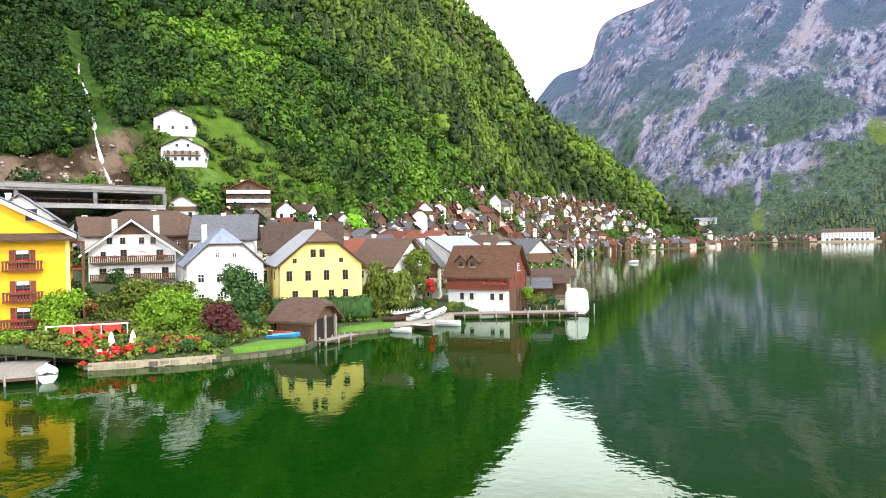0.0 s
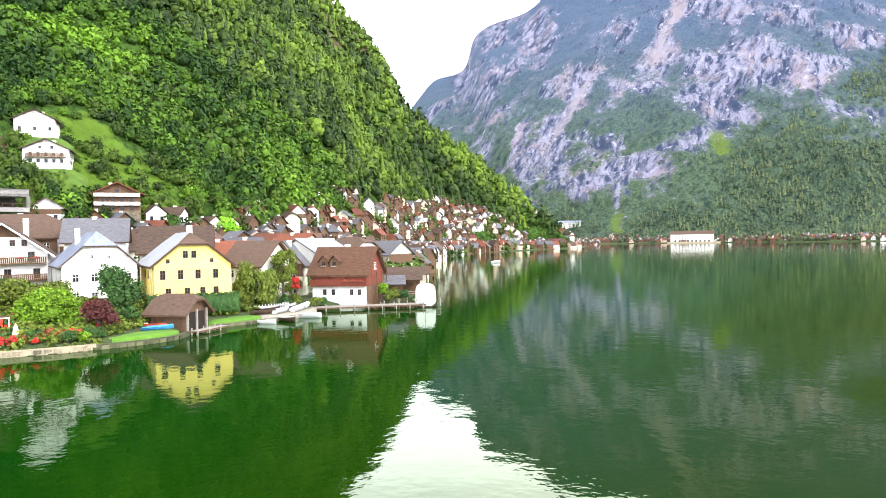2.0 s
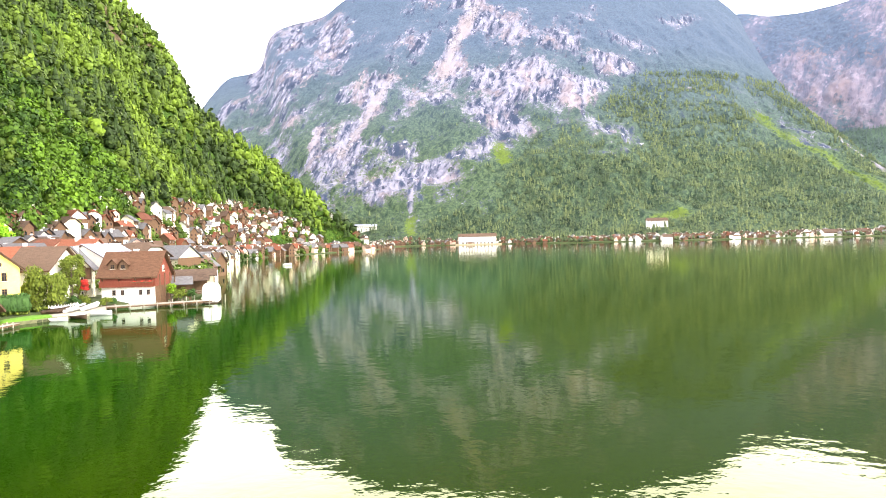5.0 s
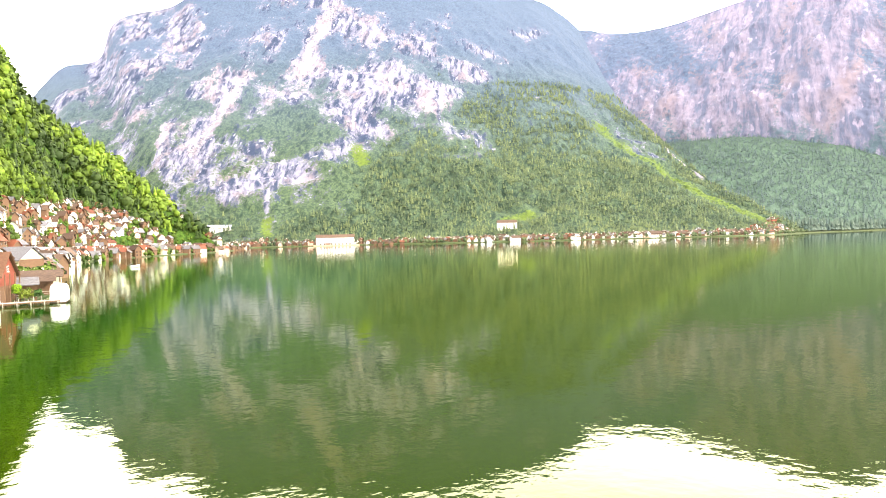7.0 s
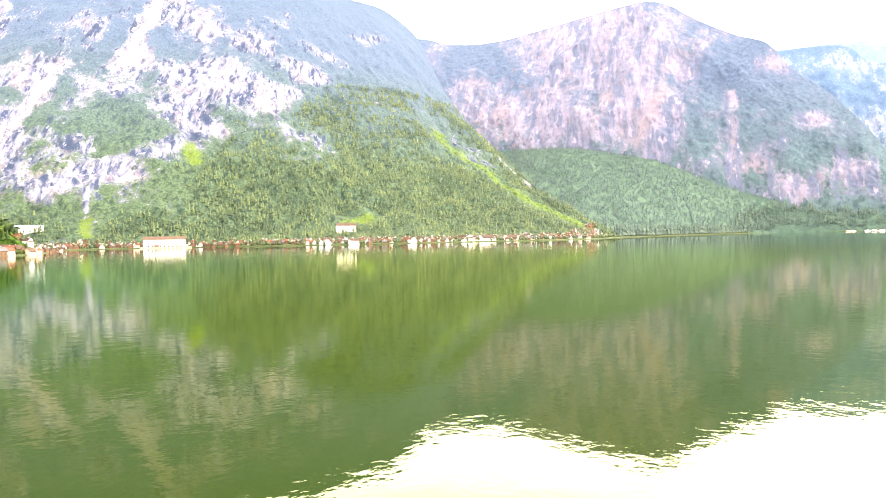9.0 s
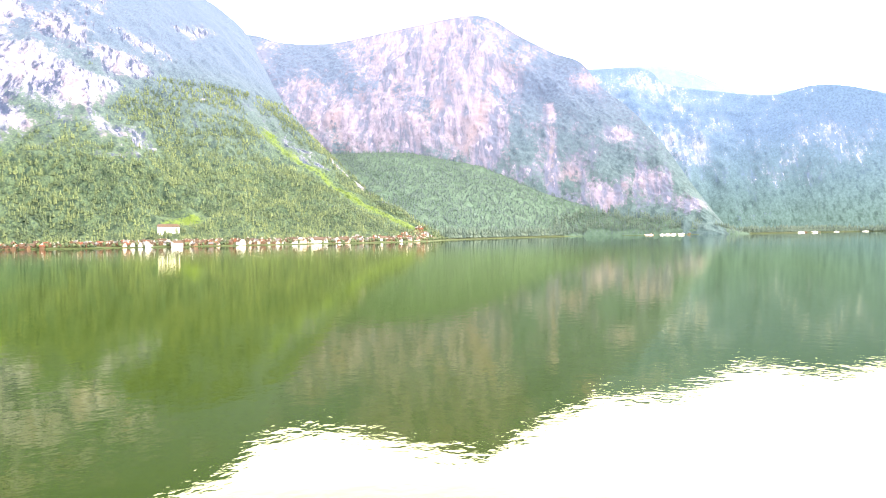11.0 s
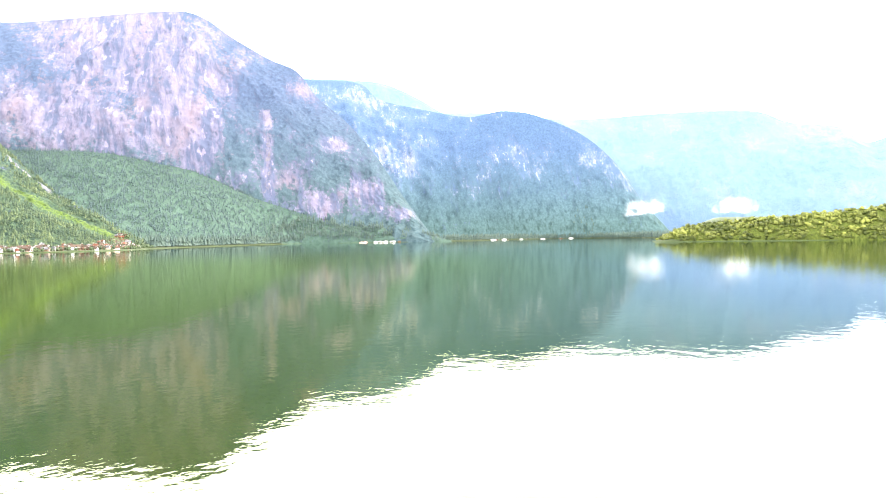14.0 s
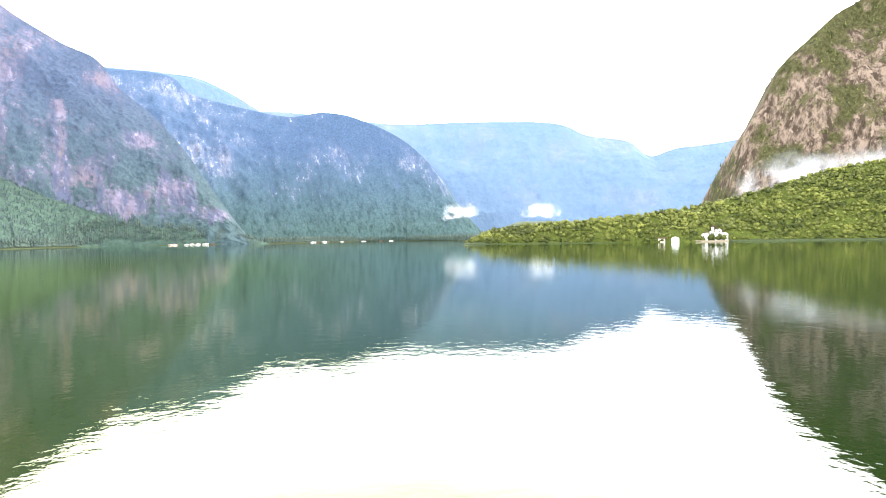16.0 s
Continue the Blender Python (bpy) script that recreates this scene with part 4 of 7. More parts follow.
chalet = house("chalet_house", "broad grey-white house with wooden balconies and gable roof", (-54.4, 122, 3.0), 18, 13.5, 15, 9.0, 5.0, WHITE, ROOF_BROWN,
               "y", 0, 1.2, grid_windows("front", (-4.6, -1.9, 0.6, 5.0), (4.2, 1.2), 1.1, 1.8) + [("front", -4.5, 7.6, 0.8, 1.2), ("front", -1.4, 7.2, 1.0, 1.9), ("front", 4.2, 7.2, 1.1, 1.8)] + grid_windows("front", (-3.5, -1.5, 1.4, 3.2), (10.0,), 0.85, 1.1), FRAME_DARK)
hotel = house("orange_hotel", "bright orange-yellow lakeside guesthouse with wooden balconies", (-57.9, 83.5, 1.3), 27, 22, 15, 13.4, 6.0, ORANGE, ROOF_BLUE,
              "y", 0, 0.8, grid_windows("front", (6.2, 0.0, -5.6), (2.3, 5.4, 9.0), 1.5, 2.2), FRAME_DARK)
boathouse = house("lake_house", "chalet over the water with white base, red-brown boarding and brown roof", (7.8, 121.3, 0.5), -25, 11.2, 9.0, 6.5, 4.5, WHITE, ROOF_RUST,
                  "x", 0, 0.9, grid_windows("front", (-3.0, -1.2, 2.6, 4.2), (2.0,), 0.7, 1.1), FRAME_DARK, chimney=(-0.2, 0.6, 0.7))
shed = house("boat_shed", "low weathered wooden boat shed with brown shingle roof", (-18.3, 90.6, 0.7), 65, 5.2, 5.8, 2.5, 2.1, WOOD, ROOF_BROWN, "y", 0.35, 0.9, category="shed")

# ---------------------------------------------------------------- finding the ground
from mathutils.bvhtree import BVHTree
TREES_BVH = [BVHTree.FromPolygons(MESHES[k][0].tolist(), MESHES[k][1].tolist()) for k in ("ground", "hillside", "wooded_peninsula", "cliff_mountain", "wooded_bench", "blue_mountain")]


def ground_z(x, y):
    best = 0.0
    for tree in TREES_BVH:
        hit = tree.ray_cast(Vector((x, y, 2000)), Vector((0, 0, -1)))
        if hit[0] and hit[0].z > best:
            best = hit[0].z
    return best


# ---------------------------------------------------------------- details of the houses by the water
def balcony(owner, x0, x1, z, d_front, depth, boards, posts=()):
    """A wooden balcony on a front wall: floor, rail, each baluster board."""
    y = d_front
    ob = part("balcony", boxes((x0, y - depth, z - 0.15, x1, y, z)), boards, owner)
    part("rail", boxes((x0, y - depth - 0.05, z + 0.95, x1, y - depth + 0.07, z + 1.07), (x0, y - depth, z + 0.95, x0 + 0.1, y, z + 1.05), (x1 - 0.1, y - depth, z + 0.95, x1, y, z + 1.05)), boards, ob)
    me = None
    n = max(4, int((x1 - x0) / 0.3))
    for k in range(n):
        x = x0 + (k + 0.5) * (x1 - x0) / n
        if me is None:
            first = part("slat", boxes((-0.11, -0.02, 0.05, 0.11, 0.02, 0.95)), boards, ob)
            first.matrix_basis = pose(x, y - depth, z)
            me = first.data
        else:
            again("slat", me, ob, pose(x, y - depth, z))
    for px in posts:
        part("post", boxes((px - 0.07, y - depth, z - 2.6, px + 0.07, y - depth + 0.14, z - 0.15)), boards, ob)
    return ob


FLOWER_RED = leaf_mat("red_blossom", (0.3, 0.01, 0.01), (0.7, 0.05, 0.03))


def flower_box(owner, x, y, z, w, seed):
    """A trough of red balcony flowers."""
    ob = part("flower_box", boxes((-w / 2, -0.15, 0, w / 2, 0.15, 0.2)), WOOD, owner, "wooden trough with red flowers")
    ob.matrix_basis = pose(x, y, z)
    rng = np.random.default_rng(seed)
    v, f = crown_template(seed, 70, 0, 0.13, 0.6)
    bl = raw_mesh("blossom", v * np.array([w / 2, 0.3, 0.26]) + np.array([0, -0.05, 0.08]), f, FLOWER_RED, False, [("tint", rng.random(len(v)) * 0.5)])
    again("blossom", bl, ob, Matrix())


# chalet: two balconies, boarded gable
balcony(chalet, -6.4, 6.6, 7.0, -7.5, 1.2, WOOD)
balcony(chalet, -6.4, 6.6, 4.0, -7.5, 1.2, WOOD)
for k in range(5):
    flower_box(chalet, -5 + 2.5 * k, -8.9, 7.75, 1.2, 200 + k)
part("gable_cladding", prism([(-3.3, 11.6), (3.3, 11.6), (0, 14.0)], "y", -7.56, -7.5), WOOD, chalet)
part("bargeboard", prism([(-7.95, 7.85), (0, 13.75), (7.95, 7.85), (7.95, 8.2), (0, 14.1), (-7.95, 8.2)], "y", -8.8, -8.71), FRAME, chalet, "white painted bargeboard")
part("sign", boxes((0.6, -7.55, 8.3, 2.4, -7.505, 8.9)), CANVAS, chalet, "pale painted house sign")
part("sign_bar", boxes((0.8, -7.565, 8.45, 2.2, -7.552, 8.55), (0.9, -7.565, 8.65, 2.1, -7.552, 8.75)), FRAME_DARK, chalet)

# guesthouse: balconies to each floor, upper eaves, side windows
for zb in (5.3, 8.9):
    balcony(hotel, 4.2, 8.3, zb, -7.5, 1.1, WOOD_RED)
    flower_box(hotel, 6.2, -8.75, zb + 0.8, 3.0, int(zb * 10))
balcony(hotel, -10.9, 10.9, 2.2, -7.5, 1.3, WOOD_RED)
for k in range(6):
    flower_box(hotel, -9 + 3.6 * k, -8.95, 2.95, 2.4, 300 + k)
part("eaves_roof", slab([(-11.6, -9.0, 12.4), (11.6, -9.0, 12.4), (11.6, -7.4, 13.2), (-11.6, -7.4, 13.2)], [[0, 1, 2, 3]], 0.2), ROOF_BROWN, hotel)
part("corner_strip", boxes((10.6, -7.54, -1.0, 11.04, -7.5, 12.6), (11.0, -7.5, -1.0, 11.04, -7.1, 12.6)), YELLOW, hotel)
for zz in (2.0, 5.6, 9.2):
    for yy in (-4, 0.5, 5):
        put_window(hotel, face_pose("right", yy, zz, 22, 15), 1.1, 1.7, FRAME_DARK)
for xx in (7.2, 3.4):
    put_window(hotel, face_pose("front", xx, 14.6, 22, 15), 1.2, 1.4, FRAME_DARK)

for zz in (2.3, 5.4, 9.0):
    for xw in (6.2, 0.0, -5.6):                     # brown shutters and a half-drawn white blind to each window
        for sx in (-1, 1):
            part("shutter", boxes((xw + sx * 1.05 - 0.27, -7.57, zz, xw + sx * 1.05 + 0.27, -7.513, zz + 2.2)), WOOD_RED, hotel)
        part("blind", boxes((xw - 0.62, -7.62, zz + 1.72, xw + 0.62, -7.6, zz + 2.15)), CANVAS, hotel, "half-drawn white blind")
part("bargeboard", prism([(-11.8, 12.45), (0, 18.88), (11.8, 12.45), (11.8, 12.95), (0, 19.4), (-11.8, 12.95)], "y", -8.4, -8.31), FRAME, hotel, "white painted bargeboard")
part("downpipe", boxes((3.3, -7.62, -1, 3.42, -7.5, 12.4)), CANVAS, hotel)

loggia = part("loggia", boxes(*[(11.06, -7.4, z0 - 0.18, 12.5, 7.4, z0) for z0 in (2.2, 5.3, 8.9, 12.2)]), WOOD_RED, hotel, "red-brown timber loggia")
for yy in (-7.2, -3.6, 0, 3.6, 7.2):
    part("post", boxes((12.3, yy - 0.1, -1.5, 12.5, yy + 0.1, 12.1)), WOOD, loggia)
for z0 in (2.2, 5.3, 8.9):
    part("rail", boxes((12.42, -7.3, z0 + 0.9, 12.52, 7.3, z0 + 1.02), (12.44, -7.3, z0 + 0.05, 12.48, 7.3, z0 + 0.85)), WOOD_RED, loggia)

# lake house: boarded upper storey, dormer, roof brackets, landing stage
part("upper_storey", boxes((-5.75, -4.75, 3.8, 5.75, 4.75, 6.45)), WOOD_RED, boathouse, "red-brown vertical boarding")
part("gable_cladding", prism([(-4.6, 6.4), (4.6, 6.4), (0, 10.9)], "x", 5.61, 5.7), WOOD_RED, boathouse)
part("gable_cladding", prism([(-4.6, 6.4), (4.6, 6.4), (0, 10.9)], "x", -5.7, -5.61), WOOD_RED, boathouse)
for sx in (-3.4, -1.2):
    dm = part("dormer", prism([(sx - 0.9, 7.4), (sx + 0.9, 7.4), (sx + 0.9, 8.6), (sx, 9.5), (sx - 0.9, 8.6)], "y", -3.9, -0.9), WOOD, boathouse)
    part("dormer_roof", slab([(sx - 1.25, -4.3, 8.45), (sx, -4.3, 9.75), (sx + 1.25, -4.3, 8.45), (sx - 1.25, -0.6, 8.45), (sx, -0.6, 9.75), (sx + 1.25, -0.6, 8.45)], [[0, 1, 4, 3], [1, 2, 5, 4]], 0.12), ROOF_RUST, dm)
    put_window(boathouse, pose(sx, -3.92, 7.6), 0.9, 0.9, FRAME_DARK)
balcony(boathouse, -5.6, 5.6, 3.9, -4.75, 0.9, WOOD_RED)
for k in range(3):
    flower_box(boathouse, 2.0 + 1.5 * k, -5.8, 4.65, 1.3, 240 + k)
for k in range(4):
    part("bracket", prism([(0, 0), (-1.0, 1.0), (-1.0, 1.15), (0, 0.3)], "x", -0.08, 0.08), WOOD, boathouse).matrix_basis = pose(-5.2 + k * 3.46, -4.75, 4.9)
part("side_boarding", boxes((5.62, -4.46, -0.6, 5.68, 4.46, 3.79)), WOOD, boathouse, "dark brown boarding under the gable")
for yy in (-4.3, -1.5, 1.5, 4.3):
    part("post", boxes((6.5, yy - 0.1, -1.5, 6.7, yy + 0.1, 6.4)), WOOD, boathouse)
put_window(boathouse, pose(5.76, 0, 6.8, 0, 0, 90), 1.1, 1.3, FRAME)

# boat shed: dark panel for the entrance shade, corner posts in the water
part("entrance_shade", boxes((-2.0, -2.94, -0.4, 2.0, -2.89, 2.25)), mat("shed_entrance_shade", (0.01, 0.008, 0.006), (0.03, 0.02, 0.015), 1.0, 0.95, 0.2), shed, "dark panel for the shaded boat entrance")
for sx in (-2.3, -0.1, 2.3):
    part("post", boxes((sx - 0.14, -3.2, -2.5, sx + 0.14, -2.96, 2.6)), WOOD_GREY, shed)
for k in range(12):
    part("board", boxes((-2.66, -2.75 + k * 0.46, -0.6, -2.605, -2.34 + k * 0.46, 2.6)), WOOD, shed)

part("downpipe", boxes((-6.5, -9.62, -1, -6.38, -9.5, 7.6)), WOOD_GREY, yellow_house)
part("sheet_patch", slab([(-6.65, -9.6, 7.84), (-2.4, -9.6, 11.38), (-2.4, 9.6, 11.38), (-6.65, 9.6, 7.84), (-0.1, -7.3, 13.3), (-0.1, 7.3, 13.3)], [[0, 1, 2, 3], [1, 4, 5, 2]], 0.05), ROOF_SILVER, yellow_house, "pale sheet-metal covering on the roof")
part("chimney", boxes((1.0, 2.0, 9.0, 1.9, 2.9, 14.6)), WHITE, yellow_house)
part("chimney", boxes((-2.5, 1.0, 9.0, -1.7, 1.8, 14.2)), WHITE, white_house)
part("chimney", boxes((2.5, 2.0, 10.0, 3.4, 2.9, 15.2), (-4, -1, 10, -3.2, -0.2, 14.4)), WHITE, chalet)

# ---------------------------------------------------------------- village
WALLS = [(WHITE, "white plastered"), (GREYWALL, "grey plastered"), (WOOD, "brown boarded"), (CREAM, "cream plastered"), (WOOD, "brown boarded"), (PINK, "pinkish plastered"), (WOOD, "brown boarded")]
ROOFS = [(ROOF_BROWN, "brown shingle roof"), (ROOF_BROWN, "brown shingle roof"), (ROOF_GREY, "grey slate roof"), (ROOF_RED, "red tiled roof")]
rnd = random.Random(12)
BUILT = [(-19.6, 110.5, 11), (-35, 111, 9.5), (-53, 122, 10), (-57.5, 83.5, 14), (7.8, 121, 8), (-18.2, 91.5, 5), (18, 130, 9), (22, 143, 9)]


def village_house(x, y, yaw, w, d, h, rise, group, wall=None, roof=None, wins=True, upper=False, spread=1.0, sink=0.0):
    wm, wl = wall or rnd.choice(WALLS)
    rm, rl = roof or rnd.choice(ROOFS)
    kind = rnd.choice(("village house", "small house", "village house with a timber gable")) if not upper else "house high on the slope"
    win = []
    if wins:
        for f, span in (("front", w), ("right", d), ("left", d))[:3 if y < 260 else 2]:
            n = max(2, int(span / 3.2))
            for r in range(max(1, int(h / 3))):
                for k in range(n):
                    if rnd.random() < 0.9:
                        win.append((f, (k + 0.5) * span / n - span / 2, 0.9 + r * 2.9, 1.0, 1.4))
    z = ground_z(x, y) - sink
    ob = house("village_house", f"{wl} {kind} with {rl}", (x, y, z), yaw, w, d, h, rise, wm, rm, rnd.choice("yyx"), rnd.choice((0, 0, 0, 0.35)), 0.8, win,
               rnd.choice((FRAME, FRAME_DARK)), group, (rnd.uniform(-2, 2), rnd.uniform(-2, 2), rnd.uniform(0.1, 0.8)) if rnd.random() < 0.7 else None, 0.22, 6.0, far=y > 150)
    if rnd.random() < 0.4 and wm is not WOOD:
        part("timber_cladding", boxes((-w / 2 - 0.06, -d / 2 - 0.06, h * 0.62, w / 2 + 0.06, -d / 2 - 0.005, h - 0.1)), WOOD, ob)
    BUILT.append((x, y, max(w, d) * 0.6 * spread))
    return ob


def free(x, y, r):
    return all((x - a) ** 2 + (y - b) ** 2 > (r + c) ** 2 * 0.72 for a, b, c in BUILT)


# key houses behind the front row
village_house(-26.5, 132, 8, 13, 14, 8.5, 5.0, "village houses", (GREYWALL, "grey plastered"), (ROOF_BROWN, "brown shingle roof"))
village_house(-9.5, 122, -30, 8.5, 11, 6.2, 4.2, "village houses", (WHITE, "white plastered"), (ROOF_BROWN, "brown shingle roof"))
village_house(-4.5, 131, -5, 7.5, 10, 7.0, 4.4, "village houses", (CREAM, "cream plastered"), (ROOF_GREY, "grey slate roof"))
village_house(1, 146, 60, 15, 12, 8, 3.6, "village houses", (WHITE, "white plastered"), (ROOF_BLUE, "pale sheet roof"))
village_house(-74, 121, 25, 11, 10, 8.5, 4.2, "village houses", (WHITE, "white plastered"), (ROOF_BLUE, "pale sheet roof"))
village_house(-60, 141, 15, 15, 12, 9.5, 4.5, "village houses", (WHITE, "white plastered"), (ROOF_BROWN, "brown shingle roof"))
village_house(-43, 136, 12, 11, 12, 9.5, 4.4, "village houses", (WHITE, "white plastered"), (ROOF_GREY, "grey slate roof"))
village_house(-64, 180, 15, 8.5, 10, 6.5, 3.4, "village houses", (WHITE, "white plastered"), (ROOF_BROWN, "brown shingle roof"))
village_house(-38, 213, 8, 11, 10, 6.5, 3.6, "village houses", (WHITE, "white plastered"), (ROOF_RED, "red tiled roof"))
village_house(-29, 168, 5, 12, 11, 8.5, 4.2, "village houses", (WHITE, "white plastered"), (ROOF_RED, "red tiled roof"))
village_house(-84, 127, 30, 12, 10, 8, 4, "village houses", (WHITE, "white plastered"), (ROOF_GREY, "grey slate roof"))
# houses on the slope above the village
SLOPE_GRASS = mat("slope_grass", (0.022, 0.05, 0.008), (0.1, 0.17, 0.02), 0.5, 0.95, 0.7)
SLOPE_WINDOWS = [("front", u, z, 0.9, 1.15) for z in (0.5, 2.5) for u in (-4.2, -2.1, 0, 2.1, 4.2)] + [("right", u, z, 0.9, 1.15) for z in (0.5, 2.5) for u in (-3, 0, 3)]
for hx, hy, hw, hh, extra in ((-87.0, 225, 11.5, 4.0, ()), (-80.5, 215.5, 12.5, 4.6, [("front", u, 4.7, 0.8, 0.9) for u in (-1.6, 1.6)])):
    z = ground_z(hx, hy) - 1.0
    up = house("slope_house", "white plastered house high on the slope with brown roof and balcony", (hx, hy, z), 12, hw, 11, hh, 3.0, WHITE, ROOF_BROWN, "y", 0, 1.1,
               (SLOPE_WINDOWS if extra else SLOPE_WINDOWS[:5:2]) + list(extra), FRAME_DARK, "houses on the slope", (1.5, 1, 0.5), base=2.2, far=True)
    vs = []
    for i in range(13):
        for j in range(9):
            u, v = (i / 6 - 1) * (hw / 2 + 5), j / 8
            vs.append((u, -5.3 - 8 * v, -1.3 - 5.2 * v - 6.0 * max(0.0, v - 0.6) - 3.2 * (u / (hw / 2 + 5)) ** 4 + 1.1 * (fbm(np.array([[u * 0.3 + hx, v * 3, 1.0]]), 3, 12)[0] - 0.5)))
    bank = new("bank", raw_mesh("bank", vs, grid_faces(13, 9), SLOPE_GRASS, True))
    bank.parent = up
    if extra:
        balcony(up, -5.4, 5.4, 2.2, -5.5, 1.1, WOOD)
    BUILT.append((hx, hy, 8))
z = ground_z(-60, 213) - 0.2
brown = house("slope_chalet", "brown timber chalet with white balcony bands and red-brown roof", (-60, 213, z), 14, 13, 11, 5.6, 3.2, WOOD, ROOF_RED, "y", 0, 1.2,
              [("front", u, zz, 1.0, 1.2) for zz in (0.4, 3.0) for u in (-4, -1.3, 1.3, 4)] + [("front", 0, 5.9, 1.2, 1.0)], FRAME, "houses on the slope", (-2, 1, 0.5), base=6.0, far=True)
for zz in (2.0, 4.7):
    part("balcony", boxes((-6.4, -6.7, zz - 0.15, 6.4, -5.5, zz), (-6.4, -6.75, zz, 6.4, -6.65, zz + 0.9)), WHITE, brown, "white boarded balcony")
part("base_wall", boxes((-6.6, -5.6, -5, 6.6, 5.6, 0.2)), STONE, brown)
BUILT.append((-60, 213, 8))
village_house(-74, 196, 14, 9, 9, 4.0, 3.0, "village houses", (WHITE, "white plastered"), (ROOF_BROWN, "brown shingle roof"), sink=3.5)
for gx in range(-100, 24, 12):
    for gy in range(128, 215, 12):
        x, y = gx + rnd.uniform(-4, 4), gy + rnd.uniform(-4, 4)
        if x < 22 - (y - 150) * -0.1 and free(x, y, 5.6) and ground_z(x, y) < 12 and rnd.random() < 0.9:
            village_house(x, y, rnd.uniform(-10, 45), rnd.uniform(8, 11.5), rnd.uniform(9, 12), rnd.uniform(5.5, 8.5), rnd.uniform(3.2, 4.4), "village houses")
front = spline([(24, 150), (34, 200), (55, 300), (75, 400), (99, 489), (146, 570), (213, 652), (272, 706)], 66)
for tier, off in enumerate((5, 16, 27, 38, 50, 62, 75, 90)):
    for k, (fx, fy) in enumerate(front):
        if rnd.random() < (0.88, 0.78, 0.7, 0.66, 0.6, 0.52, 0.46, 0.36)[tier]:
            x, y = fx - off + rnd.uniform(-3, 3), fy + off * 0.12 + rnd.uniform(-3, 3)
            z = ground_z(x, y)
            if free(x, y, 3.9) and z < town_top(x, y) + 2:
                village_house(x, y, rnd.uniform(15, 70), rnd.uniform(6, 8.8), rnd.uniform(6.5, 9), rnd.uniform(4.2, 7.0), rnd.uniform(2.6, 3.8), "village houses", wins=True, sink=(2.6 if z > 18 else 1.6) if tier > 2 else 0.4)


for x, y, w in ((238, 676, 8), (247, 684, 9), (256, 691, 7), (265, 698, 9), (274, 704, 8), (283, 711, 7), (236, 690, 8), (247, 699, 8), (258, 707, 8), (268, 714, 8), (279, 722, 7), (226, 683, 9)):
    if free(x, y, 2.4):
        village_house(x, y, rnd.uniform(10, 60), w, 8, rnd.uniform(3.8, 6), 3.0, "village houses", sink=0.8)

# ---------------------------------------------------------------- far shore settlement
far_line = spline([(282, 716), (341, 816), (401, 946), (441, 1016), (490, 1014), (565, 971), (672, 823), (800, 697), (960, 597), (1127, 505), (1300, 545)], 210)
FAR_MATS = [WHITE, CREAM, PINK, GREYWALL, WOOD, ROOF_BROWN, ROOF_GREY, ROOF_RED]
far_bm = bmesh.new()


def far_house(bm, x, y, z, yaw, w, d, h, rise, wall, roof):
    """One small house of the far settlement: walls with gables, an overhanging roof, a chimney."""
    m = pose(x, y, z, 0, 0, yaw)

    def face(points, mat_index):
        f = bm.faces.new([bm.verts.new(m @ Vector(q)) for q in points])
        f.material_index = mat_index
    a, b, o = w / 2, d / 2, 0.8
    for s in (-1, 1):
        face([(-a * s, -b * s, -3), (a * s, -b * s, -3), (a * s, -b * s, h), (0, -b * s, h + rise), (-a * s, -b * s, h)], wall)
        face([(a * s, -b * s, -3), (a * s, b * s, -3), (a * s, b * s, h), (a * s, -b * s, h)], wall)
        e = h - rise * o / a
        face([(s * (a + o), -b - o, e + .2), (s * (a + o), b + o, e + .2), (0, b + o, h + rise + .2), (0, -b - o, h + rise + .2)][::s], roof)
        face([(s * (a + o), -b - o, e), (s * (a + o), b + o, e), (s * (a + o), b + o, e + .2), (s * (a + o), -b - o, e + .2)], roof)
        for k in range(2):                                  # window openings
            u = (k - 0.5) * a
            face([(u - .5, (-b - .03) * s, 1.2), (u + .5, (-b - .03) * s, 1.2), (u + .5, (-b - .03) * s, 2.6), (u - .5, (-b - .03) * s, 2.6)], 8)
    for s in (-1, 1):
        face([(s * .4 + 1, -.4, h), (s * .4 + 1, .4, h), (s * .4 + 1, .4, h + rise + .7), (s * .4 + 1, -.4, h + rise + .7)], 0)
        face([(.6, s * .4, h), (1.4, s * .4, h), (1.4, s * .4, h + rise + .7), (.6, s * .4, h + rise + .7)], 0)


town_bm = bmesh.new()
rt = random.Random(77)
for k in range(7500):
    u = rt.random()
    fx, fy = front[int(u * 65)]
    off = rt.uniform(6, 130)
    x, y = fx - off + rt.uniform(-3, 3), fy + off * 0.12 + rt.uniform(-4, 4)
    z = ground_z(x, y)
    if z < town_top(x, y) + 6 and y > 190 and vnoise(np.array([[x / 26, y / 26, 0.5]]), 31)[0] > 0.43 and free(x, y, 2.3):
        w = rt.uniform(4.2, 7)
        far_house(town_bm, x, y, z - (1.2 if z > 6 else 0.2), rt.uniform(10, 75), w, rt.uniform(5, 7.5), rt.uniform(2.4, 4.6), w * 0.42, rt.choice((0, 2, 3, 4, 4, 4, 4, 4)), rt.choice((5, 5, 5, 6, 7)))
        BUILT.append((x, y, 3.0))
town_ob = part("town_houses", town_bm, WHITE)
for m_ in FAR_MATS[1:] + [GLASS]:
    town_ob.data.materials.append(m_)
tagged(town_ob, "crowded small white and brown houses stepping up the slope", "houses", kind="stuff")
